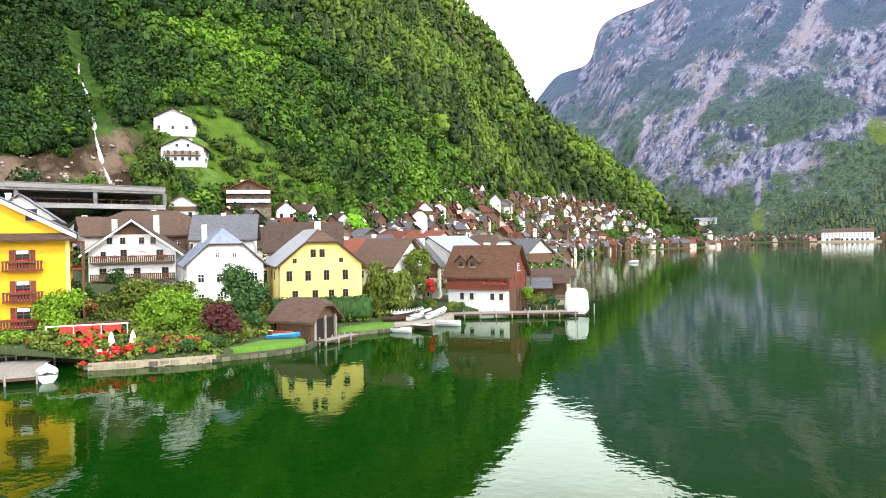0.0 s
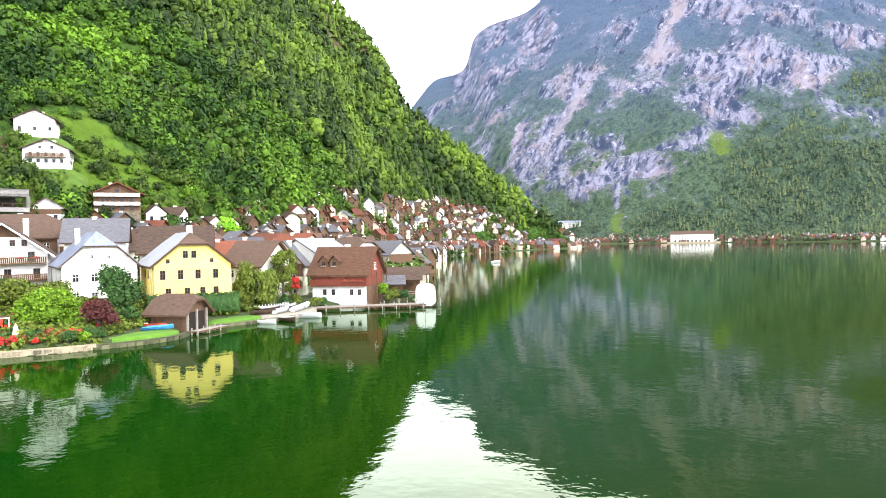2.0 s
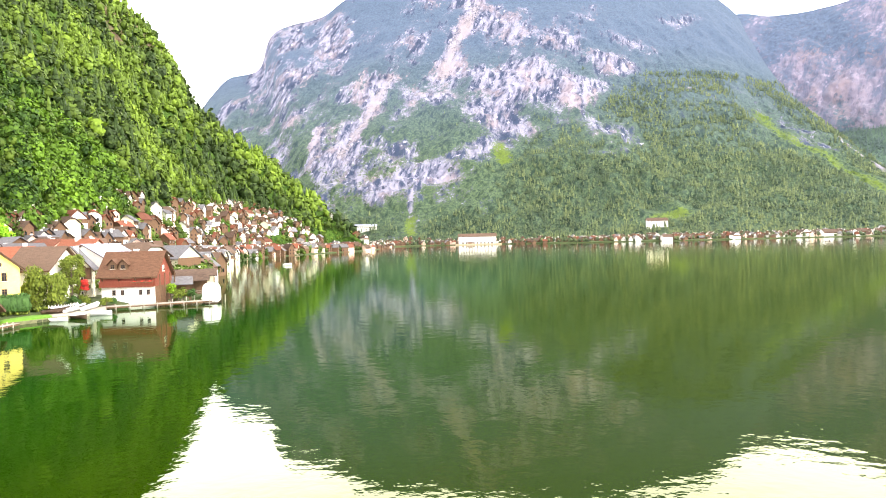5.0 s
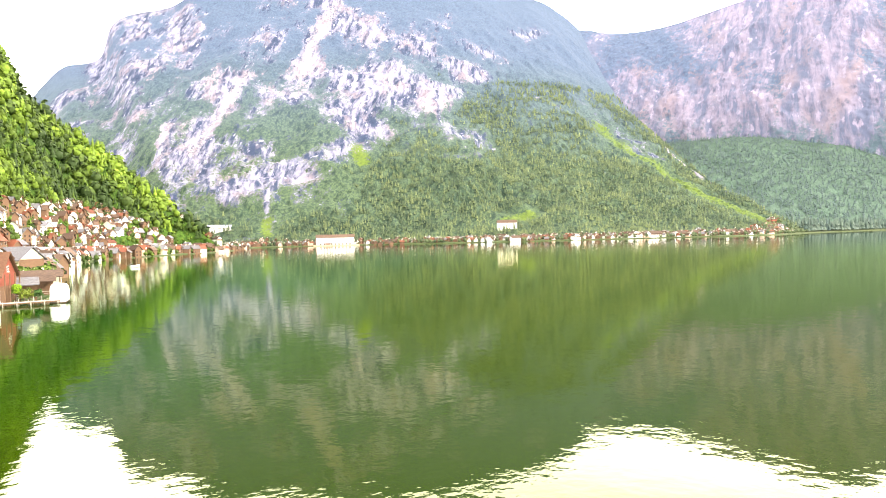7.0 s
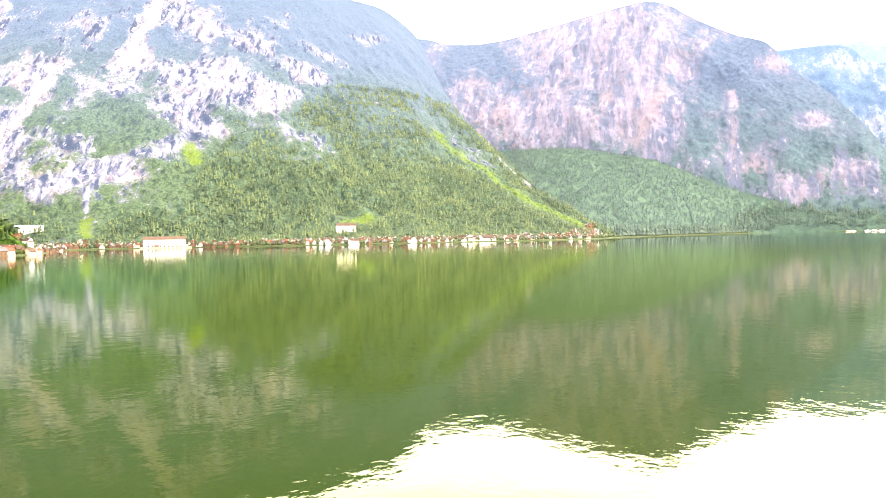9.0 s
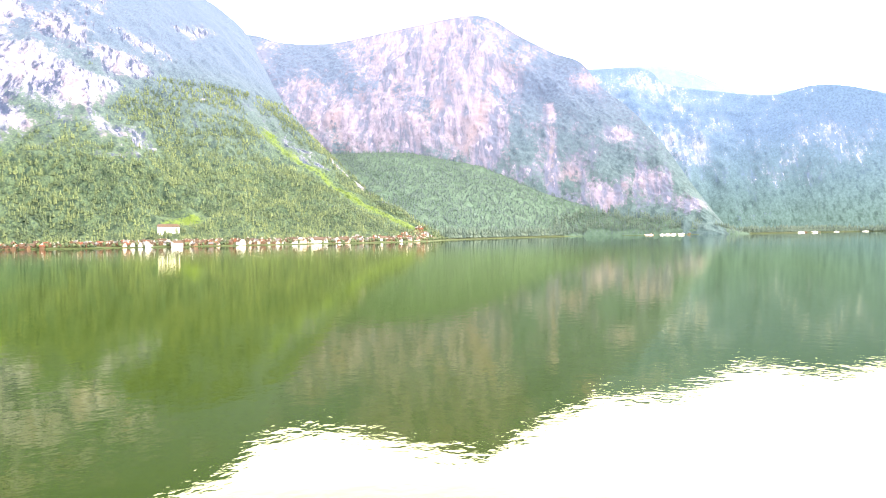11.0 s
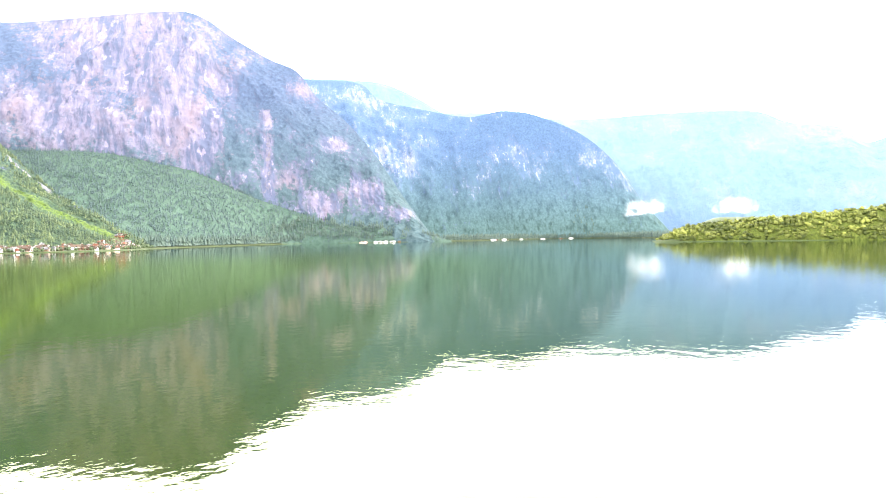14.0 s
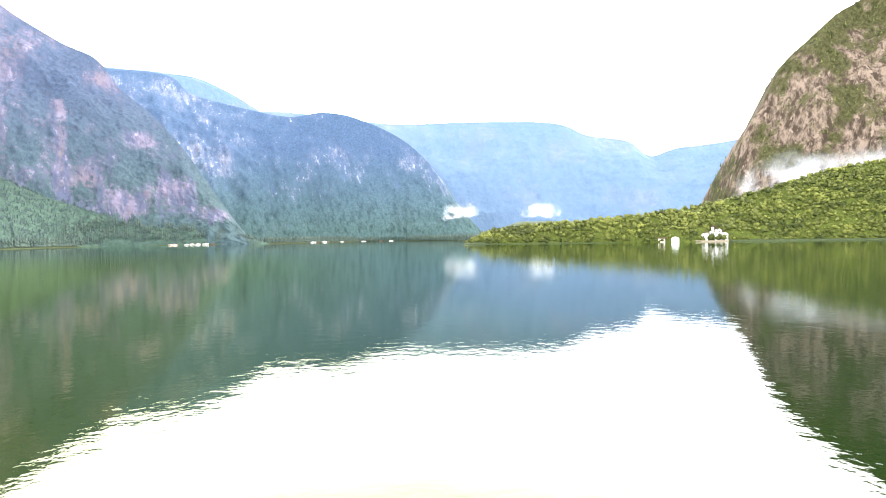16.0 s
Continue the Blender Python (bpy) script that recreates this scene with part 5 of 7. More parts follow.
for k, (fx, fy) in enumerate(far_line):
    dense = 0.62 + 1.1 * vnoise(np.array([[k * 0.09, 2.5, 0.5]]), 8)[0]
    for off in (7, 18, 30, 43, 58, 75):
        if rnd.random() < dense * (0.5 if off < 10 else 0.62 if off < 50 else 0.45):
            d = Vector((fx - LAKE_MID[0], fy - LAKE_MID[1])).normalized()
            x, y = fx + d.x * off + rnd.uniform(-5, 5), fy + d.y * off + rnd.uniform(-5, 5)
            if free(x, y, 2.9):
                far_house(far_bm, x, y, ground_z(x, y), rnd.uniform(-60, 60), rnd.uniform(4.5, 8), rnd.uniform(5, 9), rnd.uniform(1.8, 4.0) + off * 0.015, rnd.uniform(1.8, 3.2), rnd.choice((0, 2, 3, 4, 4, 4, 4, 4, 4)), rnd.choice((5, 5, 5, 6, 7)))
                BUILT.append((x, y, 3.8))
for line, n in (([(2424, 268), (2440, 160), (2466, 40)], 20), ([(2800, -214), (3078, -356), (3290, -620)], 9)):
    for fx, fy in spline(line, n):                          # hamlets at the foot of the distant mountains
        x, y = fx + rnd.uniform(2, 10), fy + rnd.uniform(-24, 24)
        far_house(far_bm, x, y, min(1.6, max(0.8, ground_z(x, y))), rnd.uniform(60, 120), rnd.uniform(8, 22), rnd.uniform(8, 12), rnd.uniform(1.2, 3.0), 1.8, rnd.choice((0, 2, 3, 3, 4)), rnd.choice((5, 5, 6, 7)))
        BUILT.append((x, y, 9))
far_ob = part("far_settlement", far_bm, WHITE)
for m_ in FAR_MATS[1:] + [GLASS]:
    far_ob.data.materials.append(m_)
tagged(far_ob, "small white, cream and timber houses strung along the far shore", "houses", kind="stuff")
lake_hotel = house("lake_hotel", "long white lakeside hotel with brown roof on the far shore", (563, 953, 1.6), -30, 62, 16, 12.5, 4.5, WHITE, ROOF_BROWN, "x", 0, 1.2,
                   grid_windows("front", [-27 + 4.5 * k for k in range(13)], (4.8, 8.2), 1.3, 1.7) + grid_windows("front", [-24 + 6 * k for k in range(9)], (0.4,), 3.0, 2.9), FRAME_DARK, category="hotel")
part("terrace", boxes((-36, -18, -3, 40, -8, 0.6)), STONE, lake_hotel)
part("porch", boxes((-16, -12, -1, -8, -8.0, 4.0)), FRAME_DARK, lake_hotel)
for wx, wy, ww, wh in ((960, 606, 20, 6), (934, 626, 12, 7), (1010, 590, 15, 4.8), (760, 726, 14, 5), (840, 670, 11, 5.2), (1080, 545, 17, 4)):
    village_house(wx, wy, -25, ww, 13, wh, 4, "houses on the far shore", (WHITE, "white plastered"), (ROOF_BROWN, "brown shingle roof"))

house("hillside_hall", "long pale hall with a low roof on the far slope", (444, 1163, ground_z(444, 1163) + 2), -20, 40, 12, 6, 3, GREYWALL, ROOF_BLUE, "x", 0, 1.0,
             grid_windows("front", [-18 + 4 * k for k in range(10)], (2.0,), 1.3, 1.8), FRAME_DARK, category="hall", base=8)
house("manor", "white manor with a long brown roof above the far shore", (838, 826, ground_z(838, 826) + 1), -35, 34, 13, 8, 4.5, WHITE, ROOF_BROWN, "x", 0.3, 1.0,
              grid_windows("front", [-14 + 4 * k for k in range(8)], (1.5, 4.8), 1.2, 1.8), FRAME_DARK, category="manor", base=8)

# ---------------------------------------------------------------- castle on the peninsula
castle = house("castle", "white lakeside castle with wings and round towers among trees", (925, -797, 6.5), -124, 11, 11, 8, 4, GREYWALL, ROOF_BROWN, "y", 0.3, 0.6,
               grid_windows("front", (-3.5, 0, 3.5), (2.0, 5.4), 1.3, 2.0), FRAME_DARK, category="castle")
for wx, wd, wh, wr in ((-12, 8, 5, 3), (-21, 8, 3, 2.5), (12, 7, 12, 3.5), (21, 8, 6, 3)):
    wing = part("wing", prism([(wx - wd / 2, -6), (wx + wd / 2, -6), (wx + wd / 2, wh), (wx, wh + wr), (wx - wd / 2, wh)], "y", -5, 6), WHITE if wx == 21 else GREYWALL, castle)
    part("wing_roof", slab([(wx - wd / 2 - 0.5, -5.5, wh - 0.3), (wx, -5.5, wh + wr + 0.2), (wx + wd / 2 + 0.5, -5.5, wh - 0.3), (wx - wd / 2 - 0.5, 6.5, wh - 0.3), (wx, 6.5, wh + wr + 0.2), (wx + wd / 2 + 0.5, 6.5, wh - 0.3)], [[0, 1, 4, 3], [1, 2, 5, 4]], 0.25), ROOF_BROWN, wing)
    for zw in range(1, int(wh) - 1, 4):
        put_window(castle, pose(wx, -5.01, zw), 1.6, 2.0, FRAME_DARK)
for tx, ty, th in ((-7.2, -6, 8), (7.0, -6, 13), (2, 6, 17), (16.5, -4, 8)):
    bm = bmesh.new()
    rod(bm, (tx, ty, -6), (tx, ty, th), 2.0, 1.9, 14)
    tower = part("tower", bm, WHITE, castle)
    bm = bmesh.new()
    rod(bm, (tx, ty, th), (tx, ty, th + 5), 2.4, 0.05, 14)
    part("tower_roof", bm, ROOF_BROWN, tower)
part("terrace_wall", boxes((-26, -9, -8, 26, -8, -4.2)), STONE, castle)
village_house(948, -746, -124, 12, 10, 3.4, 2.6, "peninsula houses", (WHITE, "white plastered"), (ROOF_BROWN, "brown shingle roof"), sink=11.5)
village_house(958, -727, -124, 11, 9, 3, 2.6, "peninsula houses", (CREAM, "cream plastered"), (ROOF_BROWN, "brown shingle roof"), sink=13)

castle_spots = []
for k in range(34):                                     # trees before and between the wings
    u, o = rnd.uniform(-30, 30), rnd.choice((rnd.uniform(-7.8, -6.4), rnd.uniform(7, 12)))
    x, y = 925 - u * 0.56 + o * 0.83, -797 - u * 0.83 - o * 0.56
    castle_spots.append((x, y, 2.0 if o < 0 else ground_z(x, y) - 0.6))
plant("castle_trees", "dark trees standing before the castle walls", np.array(castle_spots), CONIFER + THIN[:2], (4.5, 8.0), 79, LEAF_P, 1.0, np.full(len(castle_spots), -0.3))

# ---------------------------------------------------------------- gardens
BARK = mat("bark", (0.05, 0.035, 0.025), (0.13, 0.1, 0.08), 3.0, 0.95, 0.8, stretch=(3, 3, 0.6))
LEAF_BRIGHT = leaf_mat("bright_leaves", (0.016, 0.052, 0.004), (0.2, 0.35, 0.022), 0.7)
LEAF_DARK = leaf_mat("dark_leaves", (0.015, 0.045, 0.012), (0.06, 0.13, 0.03))
LEAF_OLIVE = leaf_mat("olive_leaves", (0.022, 0.042, 0.006), (0.17, 0.215, 0.03), 0.6)
LEAF_MAROON = leaf_mat("maroon_leaves", (0.025, 0.008, 0.01), (0.12, 0.035, 0.03))
LEAF_RUST = leaf_mat("rust_leaves", (0.05, 0.022, 0.01), (0.3, 0.12, 0.045), 0.6)
LEAF_RED = leaf_mat("red_leaves", (0.3, 0.012, 0.012), (0.72, 0.06, 0.05))


def leafy(seed, lobes, clumps, radius, height, low, leaf, droop=0.0):
    """A crown of several leafy lobes with gaps between them."""
    rng = np.random.default_rng(seed)
    vs, fs, n = [], [], 0
    for k in range(lobes):
        a, rr = rng.uniform(0, math.tau), radius * rng.uniform(0.15, 0.62)
        zc = low + (height - low) * rng.uniform(0.15, 0.8) if k else low + (height - low) * 0.6
        if k == 0:
            rr = 0
        s = radius * rng.uniform(0.38, 0.6) if k else radius * 0.62
        c = np.array([math.cos(a) * rr, math.sin(a) * rr, min(zc, height - s * 0.8)])
        v, f = crown_template(seed * 31 + k, int(clumps * 1.7), 0, leaf * 0.72 / s, 0.7, 0.75)
        v = (v - np.array([0, 0, 0.75])) * s * np.array([1, 1, 1.0 + droop])
        if droop:
            v[:, 2] -= droop * 0.25 * np.hypot(v[:, 0], v[:, 1])
        vs.append(v + c)
        fs.append(f + n)
        n += len(v)
    return np.vstack(vs), np.vstack(fs), rng


def tree(name, label, x, y, z, height, radius, leaves, seed, lobes=9, clumps=230, leaf=0.3, low=None, droop=0.0, category="tree", group=""):
    """A tapered trunk with limbs under a crown of leaf clumps."""
    ob = thing(name, pose(x, y, z, 0, 0, seed * 40 % 360), label, category, group)
    low = height * 0.28 if low is None else low
    rng = random.Random(seed)
    bm = bmesh.new()
    top = height * 0.72
    rod(bm, (0, 0, -0.6), (0.1, 0.05, top), 0.05 * height * 0.6 + 0.06, 0.05, 8)
    for k in range(6):
        a, h0 = k * 1.05 + rng.random(), top * rng.uniform(0.3, 0.75)
        rod(bm, (0, 0, h0), (math.cos(a) * radius * 0.6, math.sin(a) * radius * 0.6, h0 + (height - h0) * 0.5), 0.09, 0.025, 5)
    part("trunk", bm, BARK, ob)
    v, f, r = leafy(seed, lobes, clumps, radius, height, low, leaf, droop)
    crown = new("crown", raw_mesh("crown", v, f, leaves, False, [("tint", 0.15 + 0.3 * fbm(v / 1.3, 2, seed))]))
    crown.parent = ob
    return ob


def bush(label, x, y, z, height, radius, leaves, seed, lobes=6, clumps=72, leaf=0.25, group="garden shrubs"):
    return tree("garden_bush", label, x, y, z, height, radius, leaves, seed, lobes, clumps, leaf, 0.1, category="bush", group=group)


tree("garden_tree", "dark green rounded tree beside the white house", -27.8, 93.5, 1.4, 8.6, 4.0, LEAF_DARK, 3)
tree("maroon_tree", "dark maroon-leaved small tree on the lawn", -26.2, 80.5, 1.0, 5.0, 2.7, LEAF_MAROON, 4, 8, 120, 0.3, 0.3)
tree("bright_tree", "bright yellow-green leafy garden tree", -31.5, 82.5, 1.0, 6.6, 4.0, LEAF_BRIGHT, 5, 11, 330, 0.22, 0.6)
tree("bright_tree", "bright yellow-green leafy garden tree", -35.6, 84.5, 1.0, 6.2, 3.6, LEAF_BRIGHT, 6, 11, 330, 0.22, 0.6)
tree("willow_tree", "drooping olive-green willow by the shore", -10.4, 108.5, 1.3, 7.4, 3.4, LEAF_OLIVE, 7, 10, 230, 0.27, 0.8, 0.7)
tree("willow_tree", "drooping olive-green willow by the shore", -6.8, 107.6, 1.3, 6.8, 2.8, LEAF_OLIVE, 8, 10, 230, 0.27, 0.8, 0.7)
tree("yellow_birch", "tall yellowing tree behind the willows", -4.7, 117.5, 1.5, 11.0, 2.3, LEAF_OLIVE, 9, 9, 230, 0.27)
tree("lime_tree", "vivid lime-green tree among the roofs", -31.6, 238.0, ground_z(-31.6, 238) - 1.5, 9.5, 6.2, leaf_mat("lime_leaves", (0.1, 0.26, 0.01), (0.24, 0.5, 0.03)), 10, 9, 130, 0.6)
tree("garden_tree", "green leafy tree beside the guesthouse", -44.5, 79.5, 1.0, 6.8, 3.8, LEAF_BRIGHT, 11, 11, 300, 0.22, 0.4)
tree("garden_tree", "green leafy tree beside the guesthouse", -48.0, 89.0, 1.2, 7.4, 3.2, LEAF_DARK, 12, 9, 230, 0.27, 0.4)
tree("garden_tree", "green leafy tree below the balconies", -41.5, 92.5, 1.3, 7.2, 3.4, LEAF_OLIVE, 13, 9, 230, 0.28, 0.3)
tree("garden_tree", "green leafy tree below the balconies", -46.5, 100.5, 1.5, 8.0, 3.2, LEAF_DARK, 14, 9, 230, 0.28, 0.3)
tree("garden_tree", "olive tree in front of the chalet", -38.6, 98.0, 1.5, 7.0, 3.0, LEAF_OLIVE, 15, 8, 230, 0.28, 0.3)
tree("garden_tree", "small tree against the cream house", -3.6, 123.5, 1.5, 9.5, 2.6, LEAF_OLIVE, 16, 8, 230, 0.28, 0.5)
SHRUBS = [(15.8, 116.8, 2.6, 1.5, LEAF_OLIVE), (18.6, 118.6, 2.2, 1.3, LEAF_DARK), (1.6, 113.8, 1.6, 1.2, LEAF_OLIVE), (3.0, 114.8, 1.4, 1.0, LEAF_DARK), (-40.5, 76, 2.0, 1.8, LEAF_BRIGHT), (-38, 80, 2.6, 2.0, LEAF_DARK), (-30, 78, 2.2, 1.6, LEAF_OLIVE), (-28.5, 77.0, 1.6, 1.3, LEAF_RED), (-33, 76.5, 1.4, 1.3, LEAF_OLIVE),
          (-24.5, 88.5, 3.4, 2.0, LEAF_DARK), (-22.5, 94.5, 3.0, 1.8, LEAF_OLIVE), (-46.8, 74.5, 3.2, 2.2, LEAF_BRIGHT), (-41, 86, 3.2, 2.4, LEAF_DARK), (-36.5, 90, 4.0, 2.4, LEAF_OLIVE),
          (-30.5, 98, 3.5, 2.0, LEAF_DARK), (-12.3, 103.5, 2.6, 1.6, LEAF_DARK), (-4.2, 113.5, 2.4, 1.5, LEAF_DARK), (-2.2, 117.5, 2.2, 1.4, LEAF_OLIVE), (14.5, 119.5, 3.6, 1.7, LEAF_BRIGHT),
          (17.2, 121.5, 2.6, 1.6, LEAF_OLIVE), (-27, 84.2, 1.6, 1.4, LEAF_RED), (-29.6, 80.4, 1.7, 1.4, LEAF_MAROON), (-36, 76.2, 1.6, 1.2, LEAF_RED), (-38.8, 76.6, 1.7, 1.3, LEAF_RED), (-31.2, 76.8, 1.7, 1.3, LEAF_RUST), (-29.0, 75.9, 1.5, 1.2, LEAF_RUST), (-27.2, 78.6, 1.6, 1.3, LEAF_RUST), (-33.0, 74.9, 1.3, 1.0, LEAF_RUST)]
for k, (x, y, h, r, lm) in enumerate(SHRUBS):
    kindw = {LEAF_BRIGHT: "bright green", LEAF_DARK: "dark green", LEAF_OLIVE: "olive green", LEAF_RED: "red flowering", LEAF_MAROON: "maroon", LEAF_RUST: "rusty brown"}[lm]
    bush(f"{kindw} rounded shrub in a lakeside garden", x, y, 0.9, h, r, lm, 40 + k)


r5 = random.Random(31)
for k in range(130):
    x, y = r5.uniform(-46, -26.5), r5.uniform(74, 94)
    if y > 70 - (x + 46) * -0.25 and all((x - a) ** 2 + (y - b) ** 2 > (c + 0.5) ** 2 for a, b, c in BUILT[:6]) and y > 73.5 + (x + 37) * 0.3:
        lm, kindw = r5.choice(((LEAF_DARK, "dark green"), (LEAF_OLIVE, "olive green"), (LEAF_BRIGHT, "bright green"), (LEAF_DARK, "dark green"), (LEAF_RED, "red flowering")))
        h = r5.uniform(1.1, 2.0) + max(0, y - 78) * 0.11
        bush(f"{kindw} rounded shrub in a lakeside garden", x, y, 0.9, h, h * r5.uniform(0.55, 0.8), lm, 120 + k)


for k in range(26):
    t = r5.random()
    x, y = -36.2 + 11 * t, 72.4 + 3.4 * t + r5.uniform(0.2, 3.2)
    lm, kindw = r5.choice(((LEAF_OLIVE, "olive green"), (LEAF_BRIGHT, "bright green"), (LEAF_DARK, "dark green"), (LEAF_RED, "red flowering")))
    h = r5.uniform(0.8, 1.7)
    bush(f"low {kindw} shrub behind the quay wall", x, y, 0.9, h, h * r5.uniform(0.55, 0.8), lm, 260 + k, 5, 75, 0.17)


low_spots = []
for k in range(2600):
    x, y = r5.uniform(-50, -8), r5.uniform(71.5, 112)
    edge = np.interp(x, [-50, -46, -37, -33, -25, -22, -16, -12, -8], [73, 73.5, 71.0, 72.0, 75.0, 89, 97, 99, 106])
    if y > edge and all((x - a) ** 2 + (y - b) ** 2 > (c * 0.92) ** 2 for a, b, c in BUILT[:8]):
        low_spots.append((x, y, ground_z(x, y) - 0.15))
HERB = [crown_template(s + 80, 30, 0, 0.28, 0.7) for s in range(5)]
low_spots = np.array(low_spots)
plant("garden_plants", "mixed green undergrowth filling the lakeside gardens", low_spots, HERB, (0.35, 0.95), 97, LEAF_OLIVE, 0.9, 0.7 * (fbm(low_spots / 4.0, 2, 66) - 0.5))
bloom = low_spots[(low_spots[:, 1] < 79) & (low_spots[:, 0] < -31) & (low_spots[:, 0] > -41)][::4]
plant("garden_blossom", "red and pink flowers in the lakeside garden beds", bloom + np.array([0.2, 0.1, 0.25]), HERB, (0.35, 0.85), 98, LEAF_RED, 0.9)


def hedge(points, height, width, seed):
    """A clipped hedge following a line."""
    ob = thing("hedge", pose(0, 0, 0), "dark green clipped hedge before the yellow house", "hedge")
    line = spline([(*p, 0) for p in points], 14)
    vs, fs, n = [], [], 0
    for k, p in enumerate(line):
        v, f = crown_template(seed + k, 230, 1, 0.13)
        v = v - np.array([0, 0, 0.75])
        v = np.sign(v) * np.abs(v) ** 0.6 * np.array([width, width, height * 0.55]) + np.array([p[0], p[1], 1.4 + height * 0.5])
        vs.append(v)
        fs.append(f + n)
        n += len(v)
    v = np.vstack(vs)
    me = new("foliage", raw_mesh("foliage", v, np.vstack(fs), LEAF_DARK, False, [("tint", 0.1 + 0.3 * fbm(v / 1.1, 2, 3))]))
    me.parent = ob


hedge([(-23.5, 97.2), (-18, 97.6), (-11.5, 99.6)], 3.6, 1.2, 500)


def lawn(points, z, label, cover=None, name="lawn"):
    """A low mound of mown grass inside an outline."""
    loop = spline([(*p, 0) for p in points] + [(*points[0], 0)], 41)[:-1, :2]
    mid = loop.mean(0)
    vs = []
    for s, h in ((1.0, -1.2), (0.97, 0.05), (0.8, 0.16), (0.45, 0.22), (0.02, 0.25)):
        for q in loop:
            p = mid + (q - mid) * s
            vs.append((p[0], p[1], z + h))
    me = raw_mesh("lawn", vs, [(r * 40 + i, r * 40 + (i + 1) % 40, (r + 1) * 40 + (i + 1) % 40, (r + 1) * 40 + i) for r in range(4) for i in range(40)], cover or LAWN, True)
    return tagged(new(name, me), label, name, kind="structure")


lawn([(-26, 77.4), (-21, 79.2), (-17.2, 81.8), (-17.4, 85.2), (-21, 87.5), (-26.5, 86.0)], 0.75, "bright mown lawn at the water's edge")
lawn([(-14.5, 92.0), (-10, 95.0), (-7.2, 98.6), (-8.6, 104.5), (-13.5, 102.0), (-15.5, 97.5)], 0.75, "bright mown lawn at the water's edge")

GRAVEL = mat("pale_gravel", (0.14, 0.125, 0.1), (0.36, 0.33, 0.28), 2.5, 0.95, 0.7)
lawn([(-8.2, 98.9), (-4.0, 99.8), (0.2, 105.0), (1.6, 112.0), (-2.6, 112.6), (-6.2, 107.4), (-9.2, 103.0)], 0.72, "pale gravel landing where boats are drawn up", GRAVEL, "gravel")

# ---------------------------------------------------------------- quay, stages and boats
MOSSY = mat("mossy_stone", (0.03, 0.034, 0.016), (0.13, 0.125, 0.07), 1.2, 0.95, 0.8, obj=0.5)
STONE_MESHES = []
for k in range(12):
    r2 = random.Random(900 + k)
    bm = boxes((-0.44, -0.3, -0.24, 0.44, 0.3, 0.24))
    for v in bm.verts:
        v.co += Vector((r2.uniform(-.05, .05), r2.uniform(-.05, .05), r2.uniform(-.03, .03)))
    me = bpy.data.meshes.new("stone")
    bm.to_mesh(me)
    bm.free()
    me.materials.append(STONE if k < 6 else MOSSY)
    STONE_MESHES.append(me)


def quay_wall(points, top, label, mossy=False):
    """A low bank wall of rough stone blocks under a capping."""
    ob = thing("quay_wall", pose(0, 0, 0), label, "wall", kind="structure")
    length = sum((Vector(b) - Vector(a)).length for a, b in zip(points, points[1:]))
    n = int(length / 0.92)
    line = spline([(*p, 0) for p in points], n)
    r2 = random.Random(n)
    bm = bmesh.new()
    for a, b in zip(line, line[1:]):
        d = Vector(b - a).normalized()
        s = Vector((-d.y, d.x, 0)) * 0.27
        lo, hi = top - 1.4, top + 0.14
        pts = [Vector(a) + s, Vector(a) - s, Vector(b) - s, Vector(b) + s]
        vs = [bm.verts.new((p.x, p.y, lo)) for p in pts] + [bm.verts.new((p.x, p.y, hi)) for p in pts]
        for f in ((0, 1, 5, 4), (2, 3, 7, 6), (4, 5, 6, 7), (1, 2, 6, 5), (3, 0, 4, 7)):
            bm.faces.new([vs[i] for i in f])
    part("wall_core", bm, MOSSY if mossy else STONE, ob)
    for row in range(3):
        for k in range(n - 1):
            a, b = line[k], line[k + 1]
            ang = math.degrees(math.atan2(b[1] - a[1], b[0] - a[0]))
            f = 0.5 if row % 2 else 0.0
            p = a + (b - a) * f
            again("stone", r2.choice(STONE_MESHES[6:] if mossy else STONE_MESHES[:6]), ob, pose(p[0] + r2.uniform(-.03, .03), p[1] + r2.uniform(-.05, .05), top - 0.26 - row * 0.48, 0, 0, ang))
    return ob


quay_wall([(-36.8, 70.4), (-33, 71.6), (-28.5, 73.0), (-25.0, 74.6)], 0.6, "pale stone quay wall along the garden")
quay_wall([(-25.0, 74.6), (-20.5, 77.2), (-17.0, 80.5), (-16.0, 84.5)], 0.5, "low mossy stone bank edging below the lawn", True)
quay_wall([(-14.2, 92.5), (-9.5, 95.5), (-5.5, 98.2), (-1.0, 103.5)], 0.45, "low mossy stone bank edging by the boats", True)


def stage(label, x, y, yaw, length, width, top, piles=True):
    """A timber landing stage: beams, each plank, piles."""
    ob = thing("landing_stage", pose(x, y, top, 0, 0, yaw), label, "jetty")
    part("beam", boxes((0, -width / 2 + 0.1, -0.35, length, -width / 2 + 0.3, -0.08)), WOOD, ob)
    part("beam", boxes((0, width / 2 - 0.3, -0.35, length, width / 2 - 0.1, -0.08)), WOOD, ob)
    me, n = None, int(length / 0.34)
    for k in range(n):
        if me is None:
            o = part("plank", boxes((0.02, -width / 2, -0.08, 0.31, width / 2, 0)), WOOD_GREY, ob)
            me = o.data
        else:
            again("plank", me, ob, pose(k * 0.34, 0, 0))
    if piles:
        for k in range(int(length / 2.6) + 1):
            for s in (-1, 1):
                bm = bmesh.new()
                rod(bm, (k * 2.6 + 0.1, s * (width / 2 - 0.1), -2.5), (k * 2.6 + 0.1, s * (width / 2 - 0.1), 0.35), 0.12, 0.1, 7)
                part("stake", bm, WOOD_GREY, ob)
    return ob


